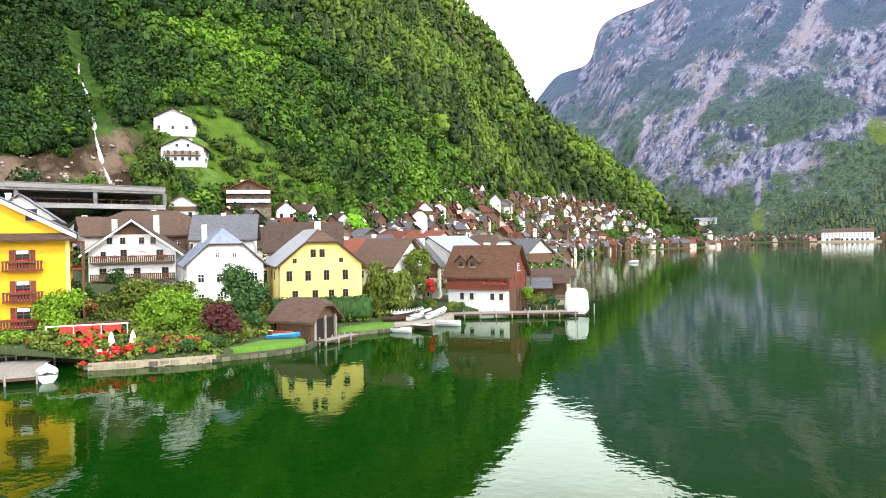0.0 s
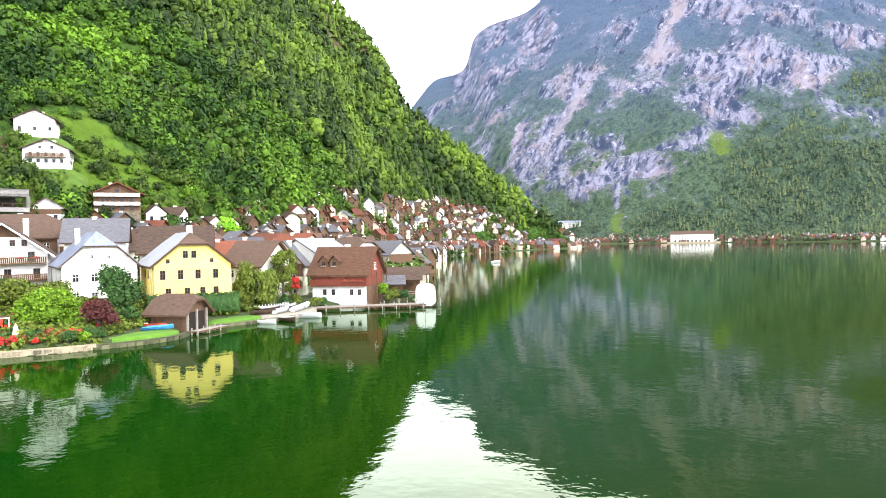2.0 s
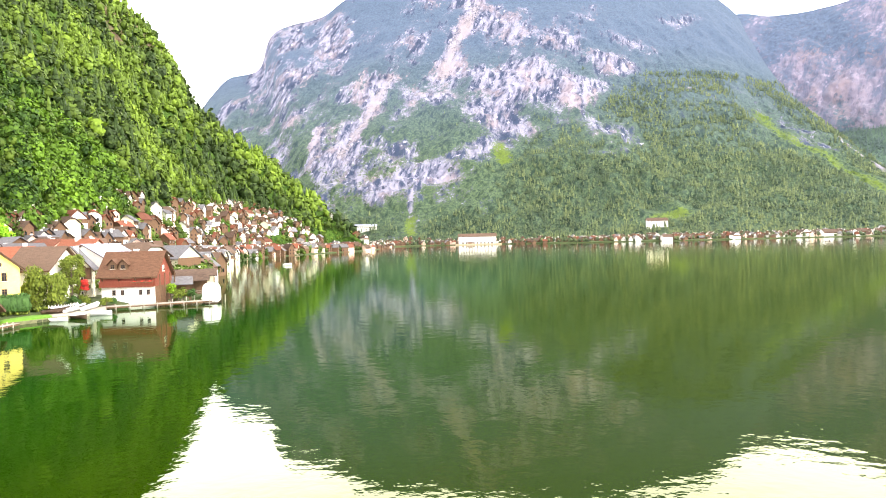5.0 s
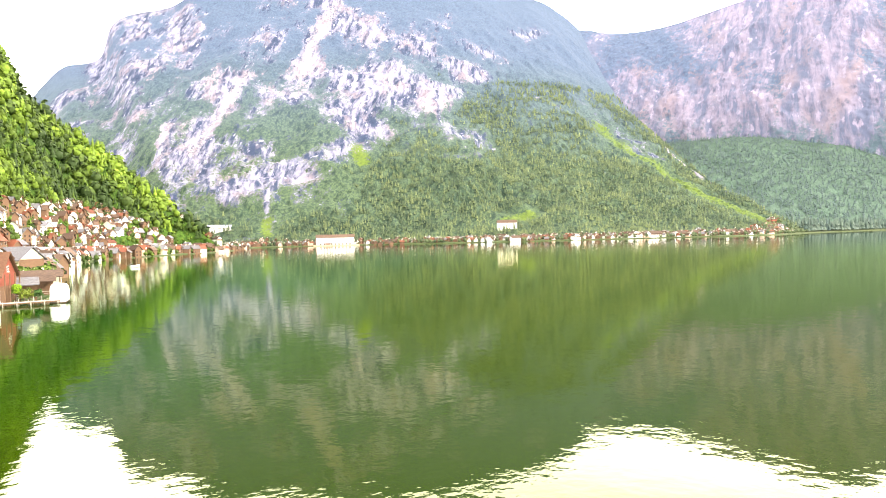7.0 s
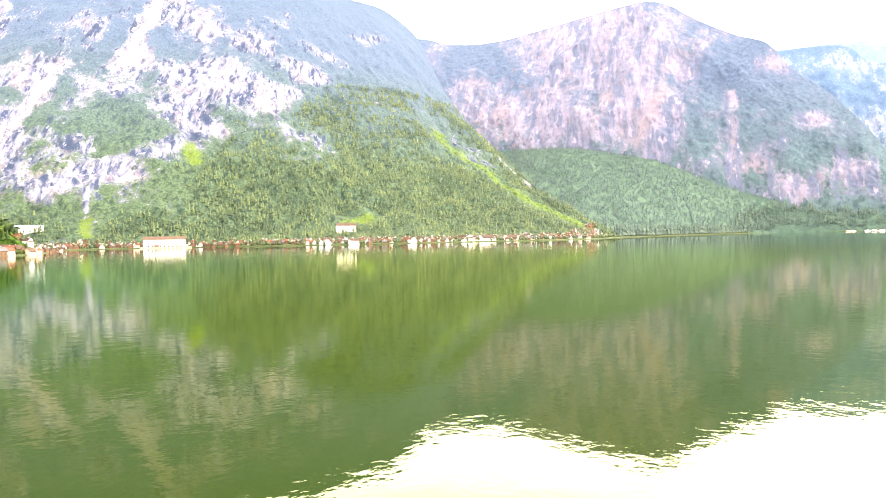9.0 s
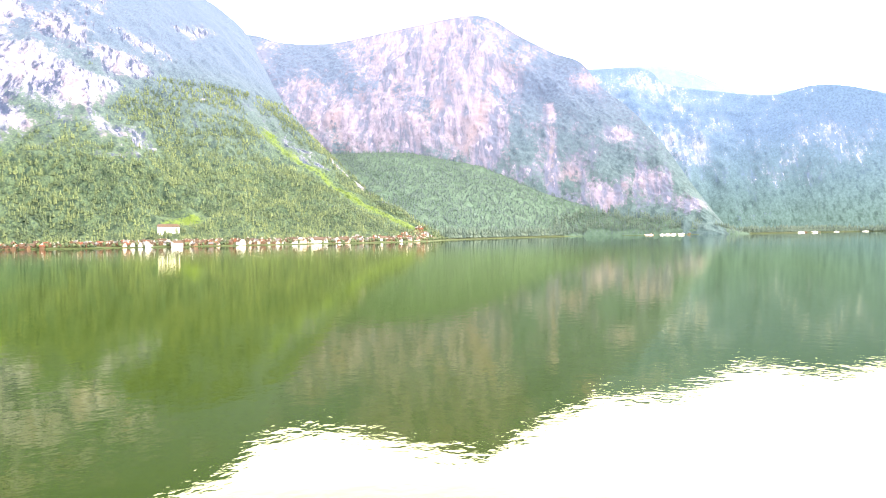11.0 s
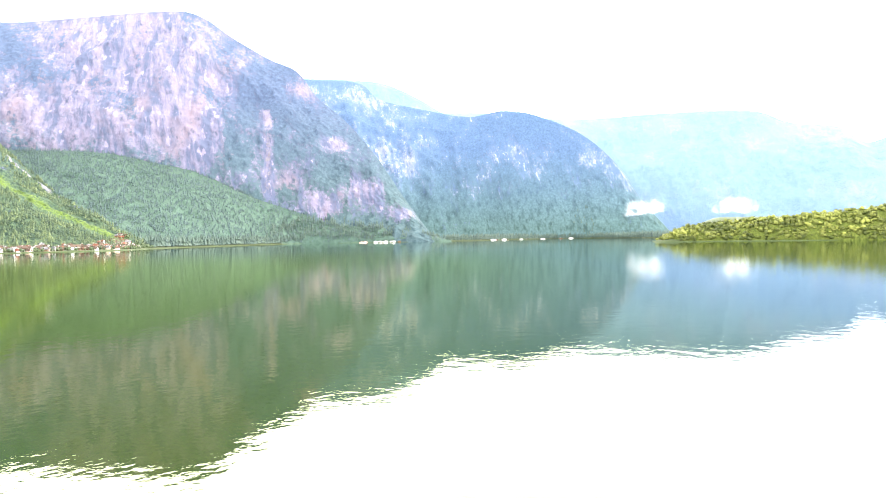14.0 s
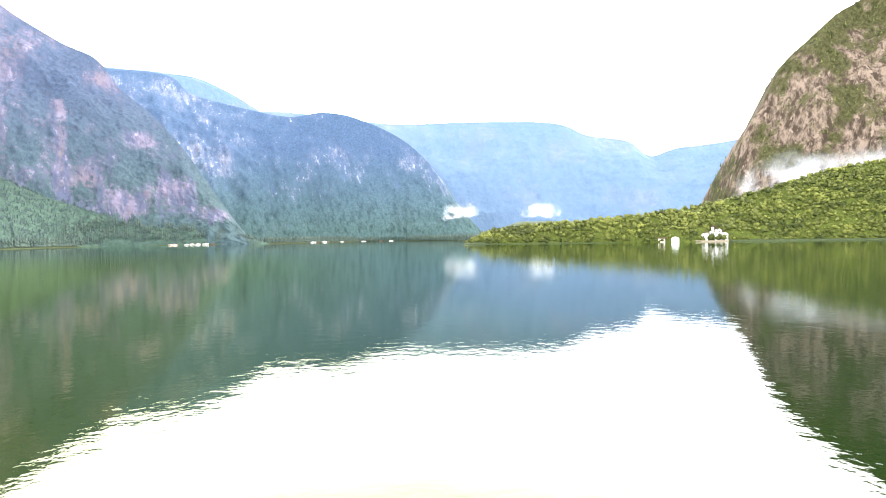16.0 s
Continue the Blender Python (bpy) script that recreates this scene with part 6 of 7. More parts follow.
stage("weathered timber stage before the lake house", -2.0, 112.8, 2, 24, 3.2, 0.75)
stage("broad timber terrace deck below the guesthouse", -52.5, 64.2, 22, 13, 11.0, 0.75)
stage("narrow timber stage beside the boat shed", -15.2, 85.0, 62, 7, 1.2, 0.6)

HULL_WHITE = mat("white_gelcoat", (0.7, 0.7, 0.69), (0.82, 0.82, 0.8), 1.0, 0.35, 0.05)
HULL_BLUE = mat("blue_plastic", (0.03, 0.22, 0.5), (0.08, 0.36, 0.66), 1.0, 0.4, 0.05)
HULL_RED = mat("red_plastic", (0.45, 0.05, 0.02), (0.65, 0.12, 0.05), 1.0, 0.4, 0.05)
TARP = mat("grey_tarpaulin", (0.25, 0.27, 0.3), (0.5, 0.52, 0.55), 1.5, 0.7, 0.6)


def hull_bm(length, beam, depth, stations=13, tip=0.08, flat=0.5):
    """An open hull pointed at the bow, with thickness in its sheer."""
    bm = bmesh.new()
    rows = []
    for k in range(stations):
        t = k / (stations - 1)
        w = beam / 2 * (math.sin(math.pi * min(1, (0.18 + t * 0.82)) ** 0.9) ** 0.6 if t < 1 else 0) * (1 if t < 0.98 else 0.1) + tip * 0.1
        sheer = depth * (1 + 0.35 * t * t)
        row = []
        for a, h in ((-1, 1), (-0.92, 0.5), (-flat, 0.06), (0, 0), (flat, 0.06), (0.92, 0.5), (1, 1)):
            row.append(bm.verts.new(((t - 0.5) * length, a * w, h * sheer + 0.1 * depth * t * t)))
        rows.append(row)
    for a, b in zip(rows, rows[1:]):
        for i in range(6):
            bm.faces.new((a[i], b[i], b[i + 1], a[i + 1]))
    bm.faces.new(rows[0])
    bmesh.ops.solidify(bm, geom=bm.faces[:], thickness=0.05)
    bmesh.ops.recalc_face_normals(bm, faces=bm.faces)
    return bm


def boat(label, x, y, z, yaw, length, beam, depth, hull, cover=None, name="rowing_boat", tilt=0, group="boats by the shore"):
    ob = thing(name, pose(x, y, z, tilt, 0, yaw), label, "boat", group)
    part("hull", hull_bm(length, beam, depth), hull, ob)
    if cover:
        bm = bmesh.new()
        rows = []
        for k in range(9):
            t = k / 8
            w = beam / 2 * math.sin(math.pi * (0.16 + 0.8 * t)) ** 0.6
            rows.append([bm.verts.new(((t - 0.5) * length * 0.92, s * w, depth * (1 + 0.3 * t * t) + 0.06 + 0.28 * (1 - abs(s)) * depth)) for s in (-1, -0.5, 0, 0.5, 1)])
        for a, b in zip(rows, rows[1:]):
            for i in range(4):
                bm.faces.new((a[i], b[i], b[i + 1], a[i + 1]))
        part("cover", bm, cover, ob, "stretched boat cover")
    else:
        for t in (-0.22, 0.12):
            part("thwart", boxes((t * length - 0.13, -beam * 0.42, depth * 0.62, t * length + 0.13, beam * 0.42, depth * 0.68)), WOOD_GREY, ob)
    return ob


boat("blue kayak lying on the lawn", -20.2, 84.6, 1.0, 12, 3.8, 0.75, 0.35, HULL_BLUE, HULL_BLUE, "kayak", 0, "kayaks on the lawn")
boat("blue kayak lying on the lawn", -19.9, 85.7, 1.0, 8, 3.6, 0.72, 0.35, HULL_BLUE, HULL_BLUE, "kayak", 0, "kayaks on the lawn")
for k, (x, y, a, cov) in enumerate(((-21.6, 87.6, -26, HULL_RED), (-22.3, 87.0, -22, None), (-20.6, 87.6, -28, HULL_RED), (-23.4, 87.6, -18, HULL_WHITE))):
    boat("red kayak lying beside the boat shed", x, y, 1.0 + 0.12 * (k % 2), a, 3.5, 0.72, 0.36, HULL_RED, cov, "kayak", (-8, 6, 10, -4)[k], "kayaks on the lawn")
HULL_DARK = mat("dark_varnished_hull", (0.05, 0.03, 0.02), (0.14, 0.09, 0.06), 1.0, 0.5, 0.2)
for k, (x, y, z, a, ln, cov, hull) in enumerate(((-6.2, 96.2, -0.05, -35, 4.0, None, HULL_WHITE), (-3.0, 98.2, -0.05, -50, 4.2, TARP, HULL_DARK), (-4.2, 103.0, 0.95, 62, 4.6, TARP, HULL_WHITE), (-1.6, 105.6, 0.95, 70, 4.8, CANVAS, HULL_WHITE),
                                                (-6.4, 105.4, 1.0, 40, 4.4, TARP, HULL_DARK), (-0.4, 109.6, 1.0, 78, 4.6, CANVAS, HULL_WHITE), (-7.0, 101.2, 0.95, 15, 4.2, None, HULL_DARK), (0.6, 102.4, -0.05, -25, 4.2, TARP, HULL_WHITE),
                                                (-3.0, 108.2, 1.0, 66, 4.4, TARP, HULL_DARK))):
    boat("small boat under a stretched cover drawn up on the shore" if cov else "open rowing boat at the water's edge", x, y, z, a, ln, 1.6, 0.6, hull, cov)
boat("white motor boat moored at the guesthouse stage", -38.6, 66.2, -0.15, 121, 4.6, 1.9, 0.9, HULL_WHITE, CANVAS, "motor_boat")
boat("small white boat moored by the village", 92, 330, -0.1, 30, 6.0, 2.0, 0.9, HULL_WHITE, CANVAS, "motor_boat")

# the tall covered boat at the end of the stage
ship = thing("covered_boat", pose(22.6, 116.4, -0.15, 0, 0, 80), "white boat with a tall white canvas cover at the stage", "boat")
part("hull", hull_bm(7.6, 4.2, 1.3), HULL_WHITE, ship)
bm = bmesh.new()
rows = []
for k in range(11):
    t = k / 10
    sc = 0.82 + 0.18 * math.sin(math.pi * t)
    rows.append([bm.verts.new(((t - 0.5) * 6.4, math.copysign(abs(math.cos(a)) ** 0.55, math.cos(a)) * 2.0 * sc, 1.25 + 3.2 * sc * math.sin(a) ** 0.45 if 0 < a < math.pi - 1e-6 else 1.25))
                 for a in [math.pi * j / 12 for j in range(13)]])
for a, b in zip(rows, rows[1:]):
    for i in range(12):
        bm.faces.new((a[i], b[i], b[i + 1], a[i + 1]))
bm.faces.new(rows[0])
bm.faces.new(rows[-1][::-1])
bmesh.ops.recalc_face_normals(bm, faces=bm.faces)
part("canopy", bm, CANVAS, ship, "taut white canvas cover")
bm = hull_bm(7.66, 4.28, 0.42)
part("rubbing_strake", bm, HULL_DARK, ship, "dark band along the waterline")
part("canopy_seam", boxes((-0.05, -2.04, 1.3, 0.05, 2.04, 1.36), (-3.3, -0.03, 1.3, -3.2, 0.03, 3.9)), FRAME_DARK, ship)
for k in range(3):
    bm = bmesh.new()
    rod(bm, (20.4 + k * 2.4, 113.4 + k * 0.6, -2.5), (20.4 + k * 2.4, 113.4 + k * 0.6, 1.7), 0.12, 0.1, 7)
    ob = part("mooring_post", bm, WOOD_GREY)
    tagged(ob, "weathered wooden mooring post in the water", "post", "mooring posts")


def pavilion(label, x, y, z, yaw, w, d, h, roof_mat, wall_mat=None):
    """A timber shelter: posts, plate beams, saddle roof."""
    ob = thing("lake_pavilion", pose(x, y, z, 0, 0, yaw), label, "pavilion")
    for sx in (-1, 0, 1):
        for sy in (-1, 1):
            part("post", boxes((sx * (w / 2 - 0.15) - 0.1, sy * (d / 2 - 0.15) - 0.1, -1.5, sx * (w / 2 - 0.15) + 0.1, sy * (d / 2 - 0.15) + 0.1, h)), WOOD, ob)
    s, l = d / 2 + 0.6, w / 2 + 0.6
    part("roof", slab([(-l, -s, h - 0.15), (l, -s, h - 0.15), (l, 0, h + 1.5), (-l, 0, h + 1.5), (-l, s, h - 0.15), (l, s, h - 0.15)], [[0, 1, 2, 3], [3, 2, 5, 4]], 0.16), roof_mat, ob)
    part("rail", boxes((-w / 2, -d / 2 + 0.02, 0.85, w / 2, -d / 2 + 0.12, 0.97), (-w / 2, -d / 2 + 0.02, 0.4, w / 2, -d / 2 + 0.12, 0.48)), WOOD_GREY, ob)
    if wall_mat:
        part("back_wall", boxes((-w / 2, d / 2 - 0.12, -0.2, w / 2, d / 2, h)), wall_mat, ob)
    return ob


pavilion("open timber boat shelter beside the lake house", 15.8, 124.5, 0.8, -5, 6.5, 5, 3.4, ROOF_GREY, WOOD)
pavilion("long landing shelter with pale roof", 19.5, 134, 0.8, -8, 9, 5, 3.6, ROOF_BROWN, WOOD)
pavilion("long landing shelter with pale roof", 22.5, 146, 0.8, -8, 10, 6, 4.2, ROOF_BROWN, CREAM)


def parasol(x, y, z, r, fabric, label, seed, rim_z=2.15):
    ob = thing("parasol", pose(x, y, z, 0, 0, seed * 13), label, "parasol", "garden parasols")
    bm = bmesh.new()
    rod(bm, (0, 0, 0), (0, 0, 2.6), 0.035, 0.03, 6)
    part("pole", bm, FRAME, ob)
    bm = bmesh.new()
    apex = bm.verts.new((0, 0, 2.7))
    mid = [bm.verts.new((math.cos(k * math.tau / 8) * r * 0.62, math.sin(k * math.tau / 8) * r * 0.62 * (1 if rim_z > 2 or k % 2 else 0.75), 2.7 - (2.7 - rim_z) * 0.34)) for k in range(8)]
    rim = [bm.verts.new((math.cos(k * math.tau / 8) * r, math.sin(k * math.tau / 8) * r * (1 if rim_z > 2 or k % 2 else 0.6), rim_z)) for k in range(8)]
    hem = [bm.verts.new((math.cos(k * math.tau / 8) * r, math.sin(k * math.tau / 8) * r * (1 if rim_z > 2 or k % 2 else 0.6), rim_z - 0.2)) for k in range(8)]
    for k in range(8):
        bm.faces.new((apex, mid[k], mid[(k + 1) % 8]))
        bm.faces.new((mid[k], rim[k], rim[(k + 1) % 8], mid[(k + 1) % 8]))
        bm.faces.new((rim[k], hem[k], hem[(k + 1) % 8], rim[(k + 1) % 8]))
    part("canopy", bm, fabric, ob)


FABRIC_RED = mat("red_fabric", (0.5, 0.03, 0.02), (0.65, 0.06, 0.04), 1.0, 0.85, 0.2)
FABRIC_CREAM = mat("cream_fabric", (0.6, 0.5, 0.36), (0.75, 0.65, 0.5), 1.0, 0.85, 0.2)
for k, (x, y, fab, nm) in enumerate(((-39.2, 75.6, FABRIC_RED, "red"), (-47.5, 71.5, FABRIC_RED, "red"), (-36.2, 74.2, FABRIC_CREAM, "cream"), (-34.3, 75.2, FABRIC_CREAM, "cream"))):
    parasol(x, y, 0.9, 0.42, fab, f"closed {nm} garden parasol on a pale pole", k, 1.1)
awning = thing("terrace_awning", pose(-40.5, 77.8, 1.45, 0, 0, 20), "white beamed terrace pergola with drooping red awning cloth", "awning")
part("beam", boxes((-4.2, -1.0, 2.45, 4.2, -0.88, 2.58)), FRAME, awning, "thin white beam")
part("rear_beam", boxes((-4.2, 1.6, 2.45, 4.2, 1.72, 2.58)), WOOD, awning)
for sx in (-4.1, -1.4, 1.4, 4.1):
    part("post", boxes((sx - 0.05, -0.95, -0.8, sx + 0.05, -0.87, 2.45)), FRAME, awning)
    part("rafter", boxes((sx - 0.05, -0.88, 2.46, sx + 0.05, 1.6, 2.55)), WOOD, awning)
for x0, x1, drop in ((-2.9, -1.7, 1.0), (-1.6, 0.3, 0.75), (0.4, 1.3, 1.15), (1.5, 3.4, 0.85)):
    vs = []
    for i in range(17):
        u = i / 16
        for j in range(7):
            v = j / 6
            fold = 0.12 * math.sin(u * 19 + x0) * v
            vs.append((x0 + (x1 - x0) * u, 0.9 - 1.6 * v + fold, 2.42 - 1.4 * drop * v ** 1.6 * (0.8 + 0.3 * math.sin(u * 9 + x0 * 3))))
    cloth = new("awning_cloth", raw_mesh("awning_cloth", vs, grid_faces(17, 7), FABRIC_RED, True))
    cloth.parent = awning
    cloth.modifiers.new("thick", "SOLIDIFY").thickness = 0.02
for k, (x, y, r) in enumerate(((-37.6, 73.3, 0.75), (-35.8, 73.7, 0.6), (-34.4, 74.3, 0.8), (-39.4, 74.0, 0.6), (-36.6, 74.9, 0.7))):
    table = thing("garden_table", pose(x, y, 0.95, 0, 0, 30 * k), "round garden table under a cream cloth", "table", "garden tables")
    bm = bmesh.new()
    rings = [[bm.verts.new((math.cos(i * math.tau / 24) * r * q * (1 + 0.09 * f * math.sin(i * 1.57 + k)), math.sin(i * math.tau / 24) * r * q * (1 + 0.09 * f * math.sin(i * 1.57 + k)), h)) for i in range(24)] for q, h, f in ((0.5, 0.78, 0), (0.96, 0.77, 0), (1.0, 0.72, 0.2), (1.04, 0.45, 0.7), (1.1, 0.12, 1))]
    bm.faces.new(rings[0])
    for lo, hi in zip(rings, rings[1:]):
        for i in range(24):
            bm.faces.new((lo[i], hi[i], hi[(i + 1) % 24], lo[(i + 1) % 24]))
    part("tablecloth", bm, FABRIC_CREAM, table)
    bm = bmesh.new()
    rod(bm, (0, 0, -0.1), (0, 0, 0.76), 0.06, 0.05, 8)
    part("leg", bm, WOOD, table)

tree("rust_climber", "rusty red climbing plant on the timber loggia", -45.6, 87.5, 1.2, 6.4, 1.4, LEAF_RUST, 34, 7, 120, 0.22, 1.2, category="shrub")
tree("red_climber", "red-leaved climbing shrub against the white house wall", -2.2, 117.6, 1.3, 5.6, 1.3, LEAF_RED, 33, 6, 90, 0.2, 2.2, category="shrub")


def picket_fence(label, points, n, paint):
    """A low fence: two rails, each picket."""
    ob = thing("garden_fence", pose(0, 0, 0), label, "fence")
    line = spline([(*p, 0) for p in points], n)
    me = None
    for a, b in zip(line, line[1:]):
        m = pose(a[0], a[1], 1.0, 0, 0, math.degrees(math.atan2(b[1] - a[1], b[0] - a[0])))
        if me is None:
            first = part("picket", boxes((-0.05, -0.03, -0.3, 0.05, 0.03, 1.15)), paint, ob)
            first.matrix_basis, me = m, first.data
        else:
            again("picket", me, ob, m)
        length = math.hypot(b[0] - a[0], b[1] - a[1])
        part("rail", boxes((0, 0.03, 0.75, length, 0.07, 0.85), (0, 0.03, 0.15, length, 0.07, 0.25)), paint, ob).matrix_basis = m


picket_fence("white painted picket fence under the willows", [(-13.6, 103.6), (-10.0, 105.4), (-5.6, 106.8), (-3.2, 111.0)], 26, FRAME)
picket_fence("weathered timber railing along the guesthouse stage", [(-56, 68.6), (-50.5, 71.0), (-45.0, 73.4)], 14, WOOD_GREY)
for k, (x, y) in enumerate(((14.2, 113.2), (17.0, 113.2), (19.3, 119.0), (24.8, 121.5), (25.6, 126.0), (26.8, 132.0))):
    bm = bmesh.new()
    rod(bm, (x, y, -2.5), (x, y, 1.5 + 0.3 * (k % 3)), 0.13, 0.1, 7)
    tagged(part("mooring_post", bm, WOOD_GREY), "weathered wooden mooring post in the water", "post", "mooring posts")
for k, (x, y) in enumerate(((-49.5, 69.6), (-53.0, 68.2))):
    parasol(x, y, 0.8, 0.4, CANVAS, "closed white parasol on the guesthouse stage", k + 9, 1.2)
    table = thing("terrace_table", pose(x + 1.2, y + 0.6, 0.75, 0, 0, 22), "small round wooden table on the guesthouse stage", "table", "terrace tables")
    bm = bmesh.new()
    rod(bm, (0, 0, 0.7), (0, 0, 0.75), 0.5, 0.5, 16)
    part("tabletop", bm, WOOD_GREY, table)
    bm = bmesh.new()
    rod(bm, (0, 0, 0.03), (0, 0, 0.7), 0.05, 0.05, 8)
    part("stem", bm, FRAME_DARK, table)
    bm = bmesh.new()
    rod(bm, (0, 0, 0), (0, 0, 0.04), 0.28, 0.25, 12)
    part("foot", bm, FRAME_DARK, table)

# ---------------------------------------------------------------- road gallery and cascade
gallery = thing("road_gallery", pose(-90, 172, 0), "long stained concrete avalanche gallery with open side", "gallery", kind="structure")
ax, ay, bx, by = -140, 128, -77, 186
ang = math.degrees(math.atan2(by - ay, bx - ax))
glen = math.hypot(bx - ax, by - ay)
gallery.matrix_basis = pose(ax, ay, 23.2, 0, 0, ang)
PALE_CONCRETE = mat("pale_concrete", (0.13, 0.12, 0.115), (0.36, 0.345, 0.33), 0.5, 0.9, 0.4, stretch=(0.3, 1, 2))
part("roof_slab", boxes((0, -4.5, 3.0, glen, 4.5, 3.6)), CONCRETE, gallery)
part("edge_beam", boxes((0, -4.9, 3.5, glen, -4.5, 4.6)), PALE_CONCRETE, gallery)
part("coping", boxes((0, -5.1, 4.6, glen, -4.4, 4.8)), CONCRETE, gallery)
part("lintel", boxes((0, -4.7, 2.9, glen, -4.45, 3.5)), CONCRETE, gallery)
part("road_slab", boxes((0, -5.0, -1.2, glen, 4.5, 0.0)), PALE_CONCRETE, gallery)
for sx in np.arange(0, glen - 2, 2.4):
    part("railing_post", boxes((sx, -5.0, 0.0, sx + 0.08, -4.92, 1.0)), FRAME_DARK, gallery)
part("rail", boxes((0, -5.0, 1.0, glen, -4.9, 1.08)), FRAME_DARK, gallery)
# rear wall coloured near black to paint the shade inside the gallery
part("rear_wall", boxes((0, 4.2, 0, glen, 4.6, 3.0)), mat("shaded_concrete", (0.02, 0.018, 0.016), (0.06, 0.055, 0.05), 0.5, 0.9, 0.4), gallery)
for k in range(6):
    part("pillar", boxes((k * glen / 5 - 0.45, -4.45, 0, k * glen / 5 + 0.45, -3.8, 3.0)), CONCRETE, gallery)

CASCADE = mat("white_water", (0.07, 0.065, 0.045), (0.82, 0.82, 0.78), 1.3, 0.6, 0.6, stretch=(2, 2, 0.6))
path = spline([(-131, 250, 0), (-122.4, 235.8, 0), (-113.9, 223.2, 0), (-103.2, 206.9, 0), (-98.2, 200.7, 0), (-93.4, 194.6, 0)], 180)
vs = []
for k, p in enumerate(path):
    w = (0.5 + 2.4 * (fbm(np.array([[k * 0.16, 3.0, 0]]), 4, 4)[0] - 0.42)) * (1.0 if k > 60 else 0.55)
    off = 1.7 * (fbm(np.array([[k * 0.05, 9.0, 0]]), 4, 6)[0] - 0.5)
    for j, s in enumerate((-1.0, -0.6, -0.2, 0.2, 0.6, 1.0)):
        edge = 1.0 + 0.9 * (fbm(np.array([[k * 0.45, j * 2.0, 0]]), 3, 14)[0] - 0.5)
        x, y = p[0] + s * max(w, 0.12) * edge * 0.55 + off, p[1] + s * max(w, 0.12) * edge * 0.17 - 1.5
        vs.append((x, y, ground_z(x, y) + (0.1 if j in (0, 5) else 0.25 + 0.9 * fbm(np.array([[k * 0.3, j * 1.7, 0]]), 3, 15)[0])))
cas = new("waterfall", raw_mesh("waterfall", vs, grid_faces(180, 6), CASCADE, False))
tagged(cas, "thin white cascade falling down a rocky bed", "waterfall", kind="structure")

# ---------------------------------------------------------------- lamps, trees and meadows along the far shore
shore_spots = []
r3 = np.random.default_rng(14)
for fx, fy in spline([(280, 712), (338, 812), (398, 942), (438, 1013), (490, 1011), (565, 968), (672, 820), (800, 694), (960, 594), (1127, 500), (1500, 563), (2209, 548), (2405, 484), (2430, 260), (2475, 32), (2702, -156), (3082, -356), (3330, -690), (2950, -800), (2600, -852), (1900, -832), (1420, -640)], 900):
    d = Vector((fx - LAKE_MID[0], fy - LAKE_MID[1])).normalized()
    for off in (*r3.uniform(2, 14, 0 if fx < 1300 and r3.random() < 0.3 else 1), *r3.uniform(6, 90, 3)):
        x, y = fx + d.x * off, fy + d.y * off
        if all((x - a) ** 2 + (y - b) ** 2 > (c * 0.75) ** 2 for a, b, c in BUILT[-300:]):
            shore_spots.append((x, y, ground_z(x, y) - 0.5))
shore_spots = np.array(shore_spots)
beyond = shore_spots[:, 0] > 1400
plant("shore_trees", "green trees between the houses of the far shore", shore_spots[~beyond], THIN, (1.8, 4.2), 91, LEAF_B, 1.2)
# leaf colour shifted to blue-green to paint in the distance haze
plant("distant_trees", "blue-green woods along the distant shore", shore_spots[beyond], SIMPLE, (13, 24), 94, leaf_mat("hazed_distant_leaves", (0.022, 0.042, 0.04), (0.06, 0.09, 0.065)), 1.2)
lea = np.array([(x, y, ground_z(x, y) - 0.3) for x, y in r3.uniform((-150, 160), (-46, 256), (330, 2))])
crag = (np.exp(-((lea[:, 0] + 112) / 30) ** 2 - ((lea[:, 1] - 184) / 30) ** 2) > 0.25) & (lea[:, 2] > 36)
lea = lea[((cover_a(lea)[1] > 0.3) | crag) & (np.abs((lea[:, 0] + 93) * 0.82 + (lea[:, 1] - 195) * 0.57) > 3) & np.array([all((x - a) ** 2 + (y - b) ** 2 > (c * 0.9) ** 2 for a, b, c in BUILT) for x, y, z in lea])]
skirts = []
for hx, hy in ((-87, 225), (-80.5, 215.5), (-60, 213)):
    for k in range(16):
        u, o = r3.uniform(-8, 8), r3.uniform(-8.2, -6.6) if k < 11 else r3.uniform(-5, 5)
        if k >= 11:
            u = 7.6 * (1 if k % 2 else -1)
        x, y = hx + u * 0.97 - o * 0.22, hy + u * 0.22 + o * 0.97
        skirts.append((x, y, ground_z(x, y) - 0.3))
lea = np.vstack([lea, skirts])
rubble = []
for k in range(170):
    t, o = r3.random(), r3.uniform(2, 22)
    x, y = -138 + 60 * t - (6.2 + o) * 0.677, 130 + 56 * t + (6.2 + o) * 0.736
    rubble.append((x, y, ground_z(x, y) - 0.1))
BOULDER = [crown_template(s + 130, 9, 0, 0.5, 1.1, 0.2) for s in range(4)]
scree = plant("rubble", "", np.array(rubble), BOULDER, (0.25, 1.1), 99, mat("pale_rubble", (0.14, 0.1, 0.08), (0.5, 0.4, 0.33), 1.0, 0.95, 0.8, island=0.5), 0.7)
tagged(scree, "pale pinkish limestone rubble at the foot of the crag", "rubble", kind="stuff")
plant("meadow_shrubs", "low green bushes dotted over the upper meadow and crag", lea, MEDIUM, (0.5, 2.1), 95, LEAF_A, 0.9)
vil_spots = []
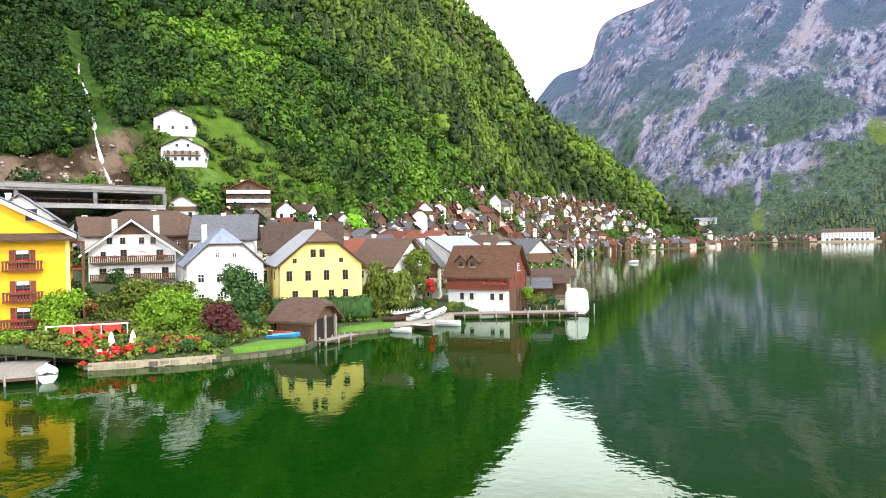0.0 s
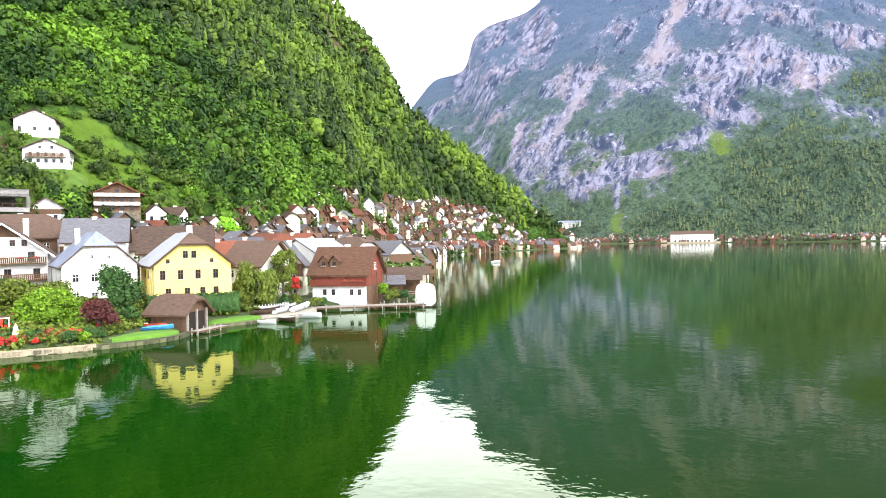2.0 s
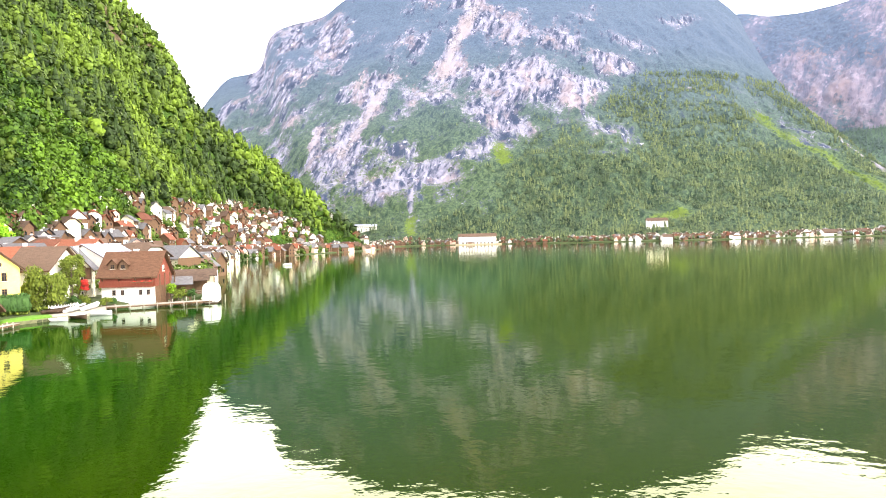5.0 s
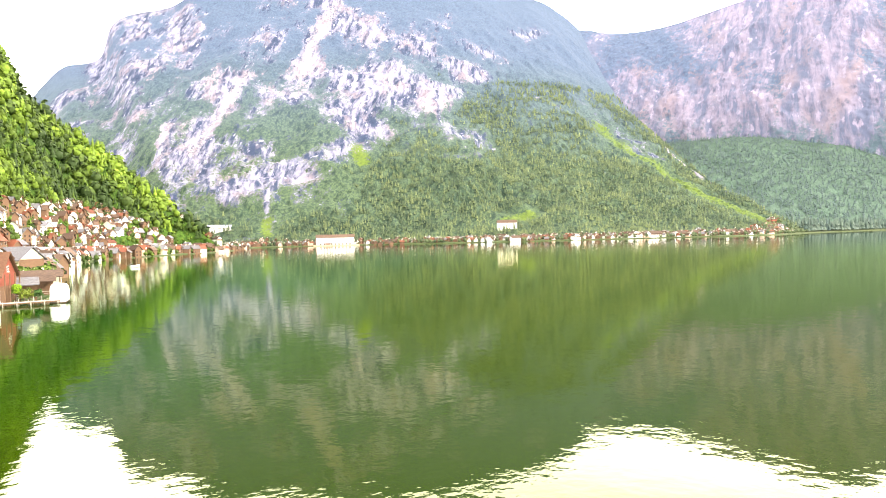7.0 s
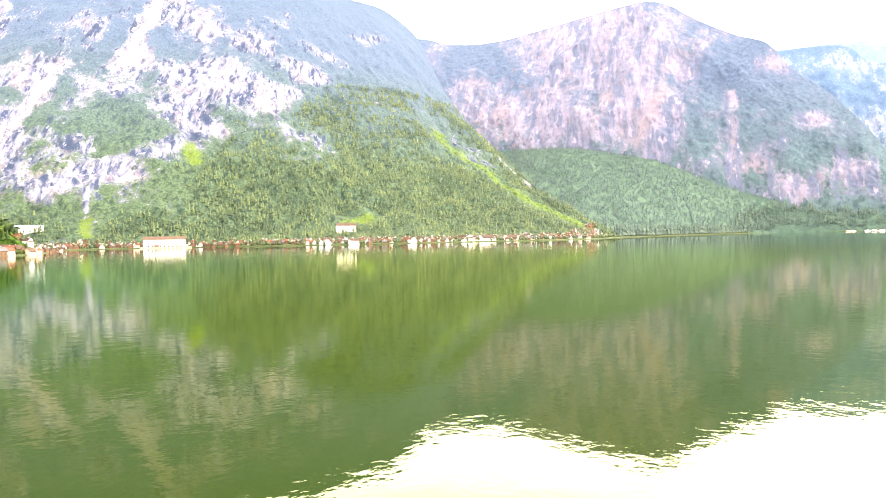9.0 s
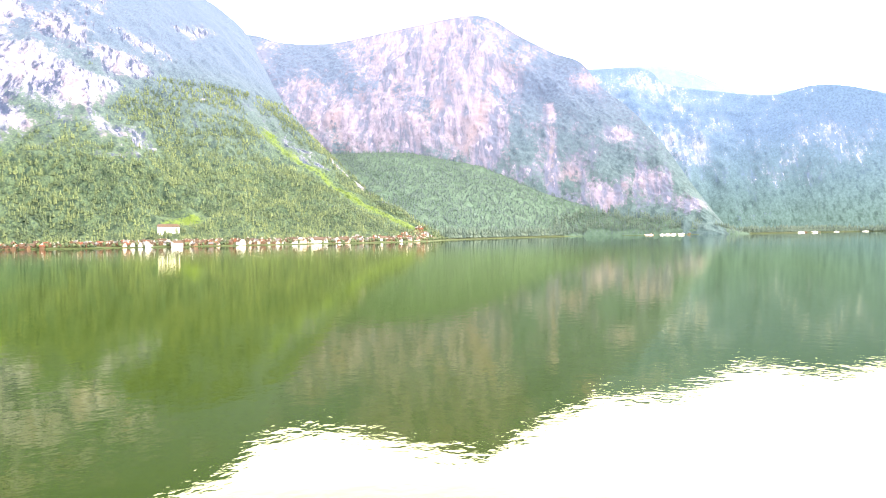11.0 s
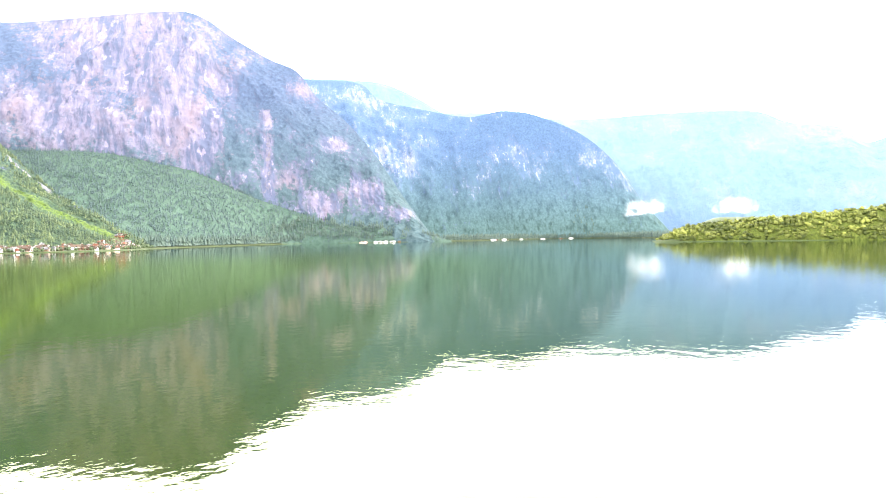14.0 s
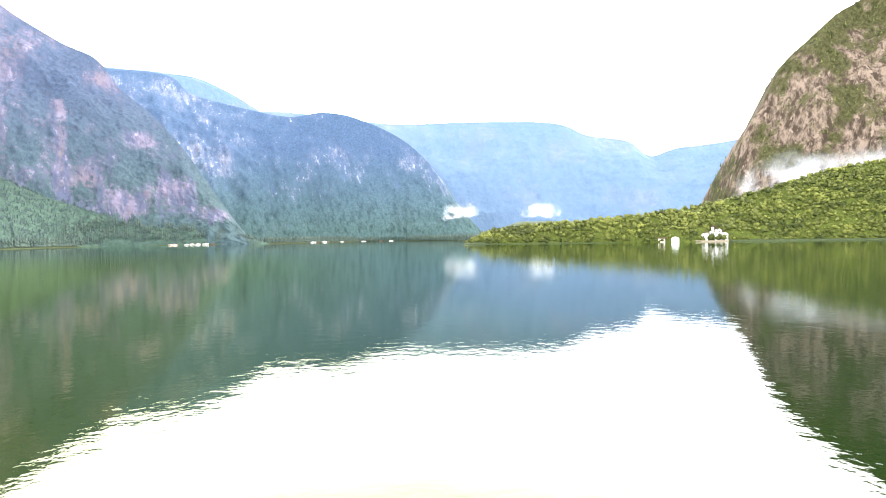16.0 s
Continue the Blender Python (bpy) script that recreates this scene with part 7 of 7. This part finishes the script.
for k in range(9500):
    x, y = rnd.uniform(-90, 285), rnd.uniform(128, 765)
    if (sx := float(np.interp(y, [120, 200, 400, 489, 570, 652, 705], [18, 33, 74, 98, 145, 213, 272]))) > x > sx - 135 and all((x - a) ** 2 + (y - b) ** 2 > (c * 0.8) ** 2 for a, b, c in BUILT):
        vil_spots.append((x, y, ground_z(x, y) - 0.4))
vil_spots = np.array(vil_spots)
close = np.hypot(vil_spots[:, 0], vil_spots[:, 1]) < 300
for shapes, some in ((MEDIUM, close), (THIN, ~close)):
    plant("village_trees", "green garden trees between the village houses", vil_spots[some], shapes, (1.4, 3.6), 92, LEAF_A2, 1.15, np.full(some.sum(), -0.1))


bank_spots = []
for k in range(90):                                     # trees on the near bank between the landing and the first quay
    y = rnd.uniform(150, 300)
    x = float(np.interp(y, [150, 200, 300], [26, 34, 55])) - rnd.uniform(0.5, 9)
    bank_spots.append((x, y, ground_z(x, y) - 0.4))
plant("bank_trees", "green and olive trees along the village bank", np.array(bank_spots), BROAD, (1.6, 3.6), 96, LEAF_A2, 1.2, np.full(len(bank_spots), 0.0))


# ---------------------------------------------------------------- mist
def mist_mat():
    m = bpy.data.materials.new("mist")
    m.use_nodes = True
    t = m.node_tree
    t.nodes.clear()
    out, mx, tr, em = [t.nodes.new("ShaderNode" + k) for k in ("OutputMaterial", "MixShader", "BsdfTransparent", "BsdfDiffuse")]
    em.inputs["Color"].default_value = (0.85, 0.86, 0.88, 1)
    at, co, no, mu = [t.nodes.new("ShaderNode" + k) for k in ("Attribute", "TexCoord", "TexNoise", "Math")]
    at.attribute_name = "dense"
    no.inputs["Scale"].default_value, no.inputs["Detail"].default_value = 0.02, 5
    t.links.new(co.outputs["Object"], no.inputs["Vector"])
    mu.operation = "MULTIPLY"
    mr = t.nodes.new("ShaderNodeMapRange")
    mr.inputs[1].default_value, mr.inputs[2].default_value = 0.4, 0.64
    t.links.new(no.outputs["Fac"], mr.inputs[0])
    t.links.new(at.outputs["Fac"], mu.inputs[0])
    t.links.new(mr.outputs[0], mu.inputs[1])
    t.links.new(mu.outputs[0], mx.inputs[0])
    t.links.new(tr.outputs[0], mx.inputs[1])
    t.links.new(em.outputs[0], mx.inputs[2])
    t.links.new(mx.outputs[0], out.inputs["Surface"])
    return m


MIST = mist_mat()


def mist(label, a, b, za, zb, bulge, dense, seed, layers=4):
    """A bank of low cloud: ragged veils one behind the other, thinning out at their edges; za and zb are its foot and top at either end."""
    ob = thing("mist_bank", pose(0, 0, 0), label, "mist", kind="stuff")
    a, b = Vector(a), Vector(b)
    side = Vector((-(b - a).y, (b - a).x)).normalized()
    length = (b - a).length
    for layer in range(layers):
        nu, nv = 72, 20
        u, v = [g.ravel() for g in np.meshgrid(np.linspace(0, 1, nu), np.linspace(0, 1, nv), indexing="ij")]
        z0, z1 = za[0] + (zb[0] - za[0]) * u, za[1] + (zb[1] - za[1]) * u
        q = np.stack([u * length / 45, v * 1.6, np.full(len(u), layer * 0.7 + seed)], 1)
        lift = 0.5 * (fbm(q * np.array([0.5, 0, 1]), 3, seed) - 0.5)
        off = layer * 14 + bulge * np.sin(np.pi * v)
        pos = np.stack([a.x + (b.x - a.x) * u + side.x * off, a.y + (b.y - a.y) * u + side.y * off, z0 + (z1 - z0) * (v + lift)], 1)
        body = np.clip(np.minimum(u, 1 - u) / 0.22, 0, 1) ** 0.7 - (np.abs(2 * v - 0.75) / 1.15) ** 2
        dn = dense * np.clip(body + 2.6 * (fbm(q, 5, seed + 3, 0.6) - 0.52), 0, 1) ** 1.2
        dn[(u <= 0) | (u >= 1) | (v <= 0) | (v >= 1)] = 0
        o = new("veil", raw_mesh("veil", pos, grid_faces(nu, nv), MIST, True, [("dense", dn)]))
        o.parent = ob
        o.visible_shadow = False


mist("white mist hanging below the brown cliff", (1290, -1075), (1090, -1165), (66, 168), (104, 188), 25, 0.34, 3)
mist("thin mist drifting along the brown cliff", (1180, -1120), (960, -1260), (112, 168), (150, 200), 20, 0.13, 9)
mist("white low cloud over the valley mouth", (3292, -870), (3205, -1045), (105, 190), (105, 180), 30, 0.32, 5)
mist("white low cloud over the valley mouth", (3128, -1225), (3025, -1405), (105, 180), (110, 195), 30, 0.32, 6)
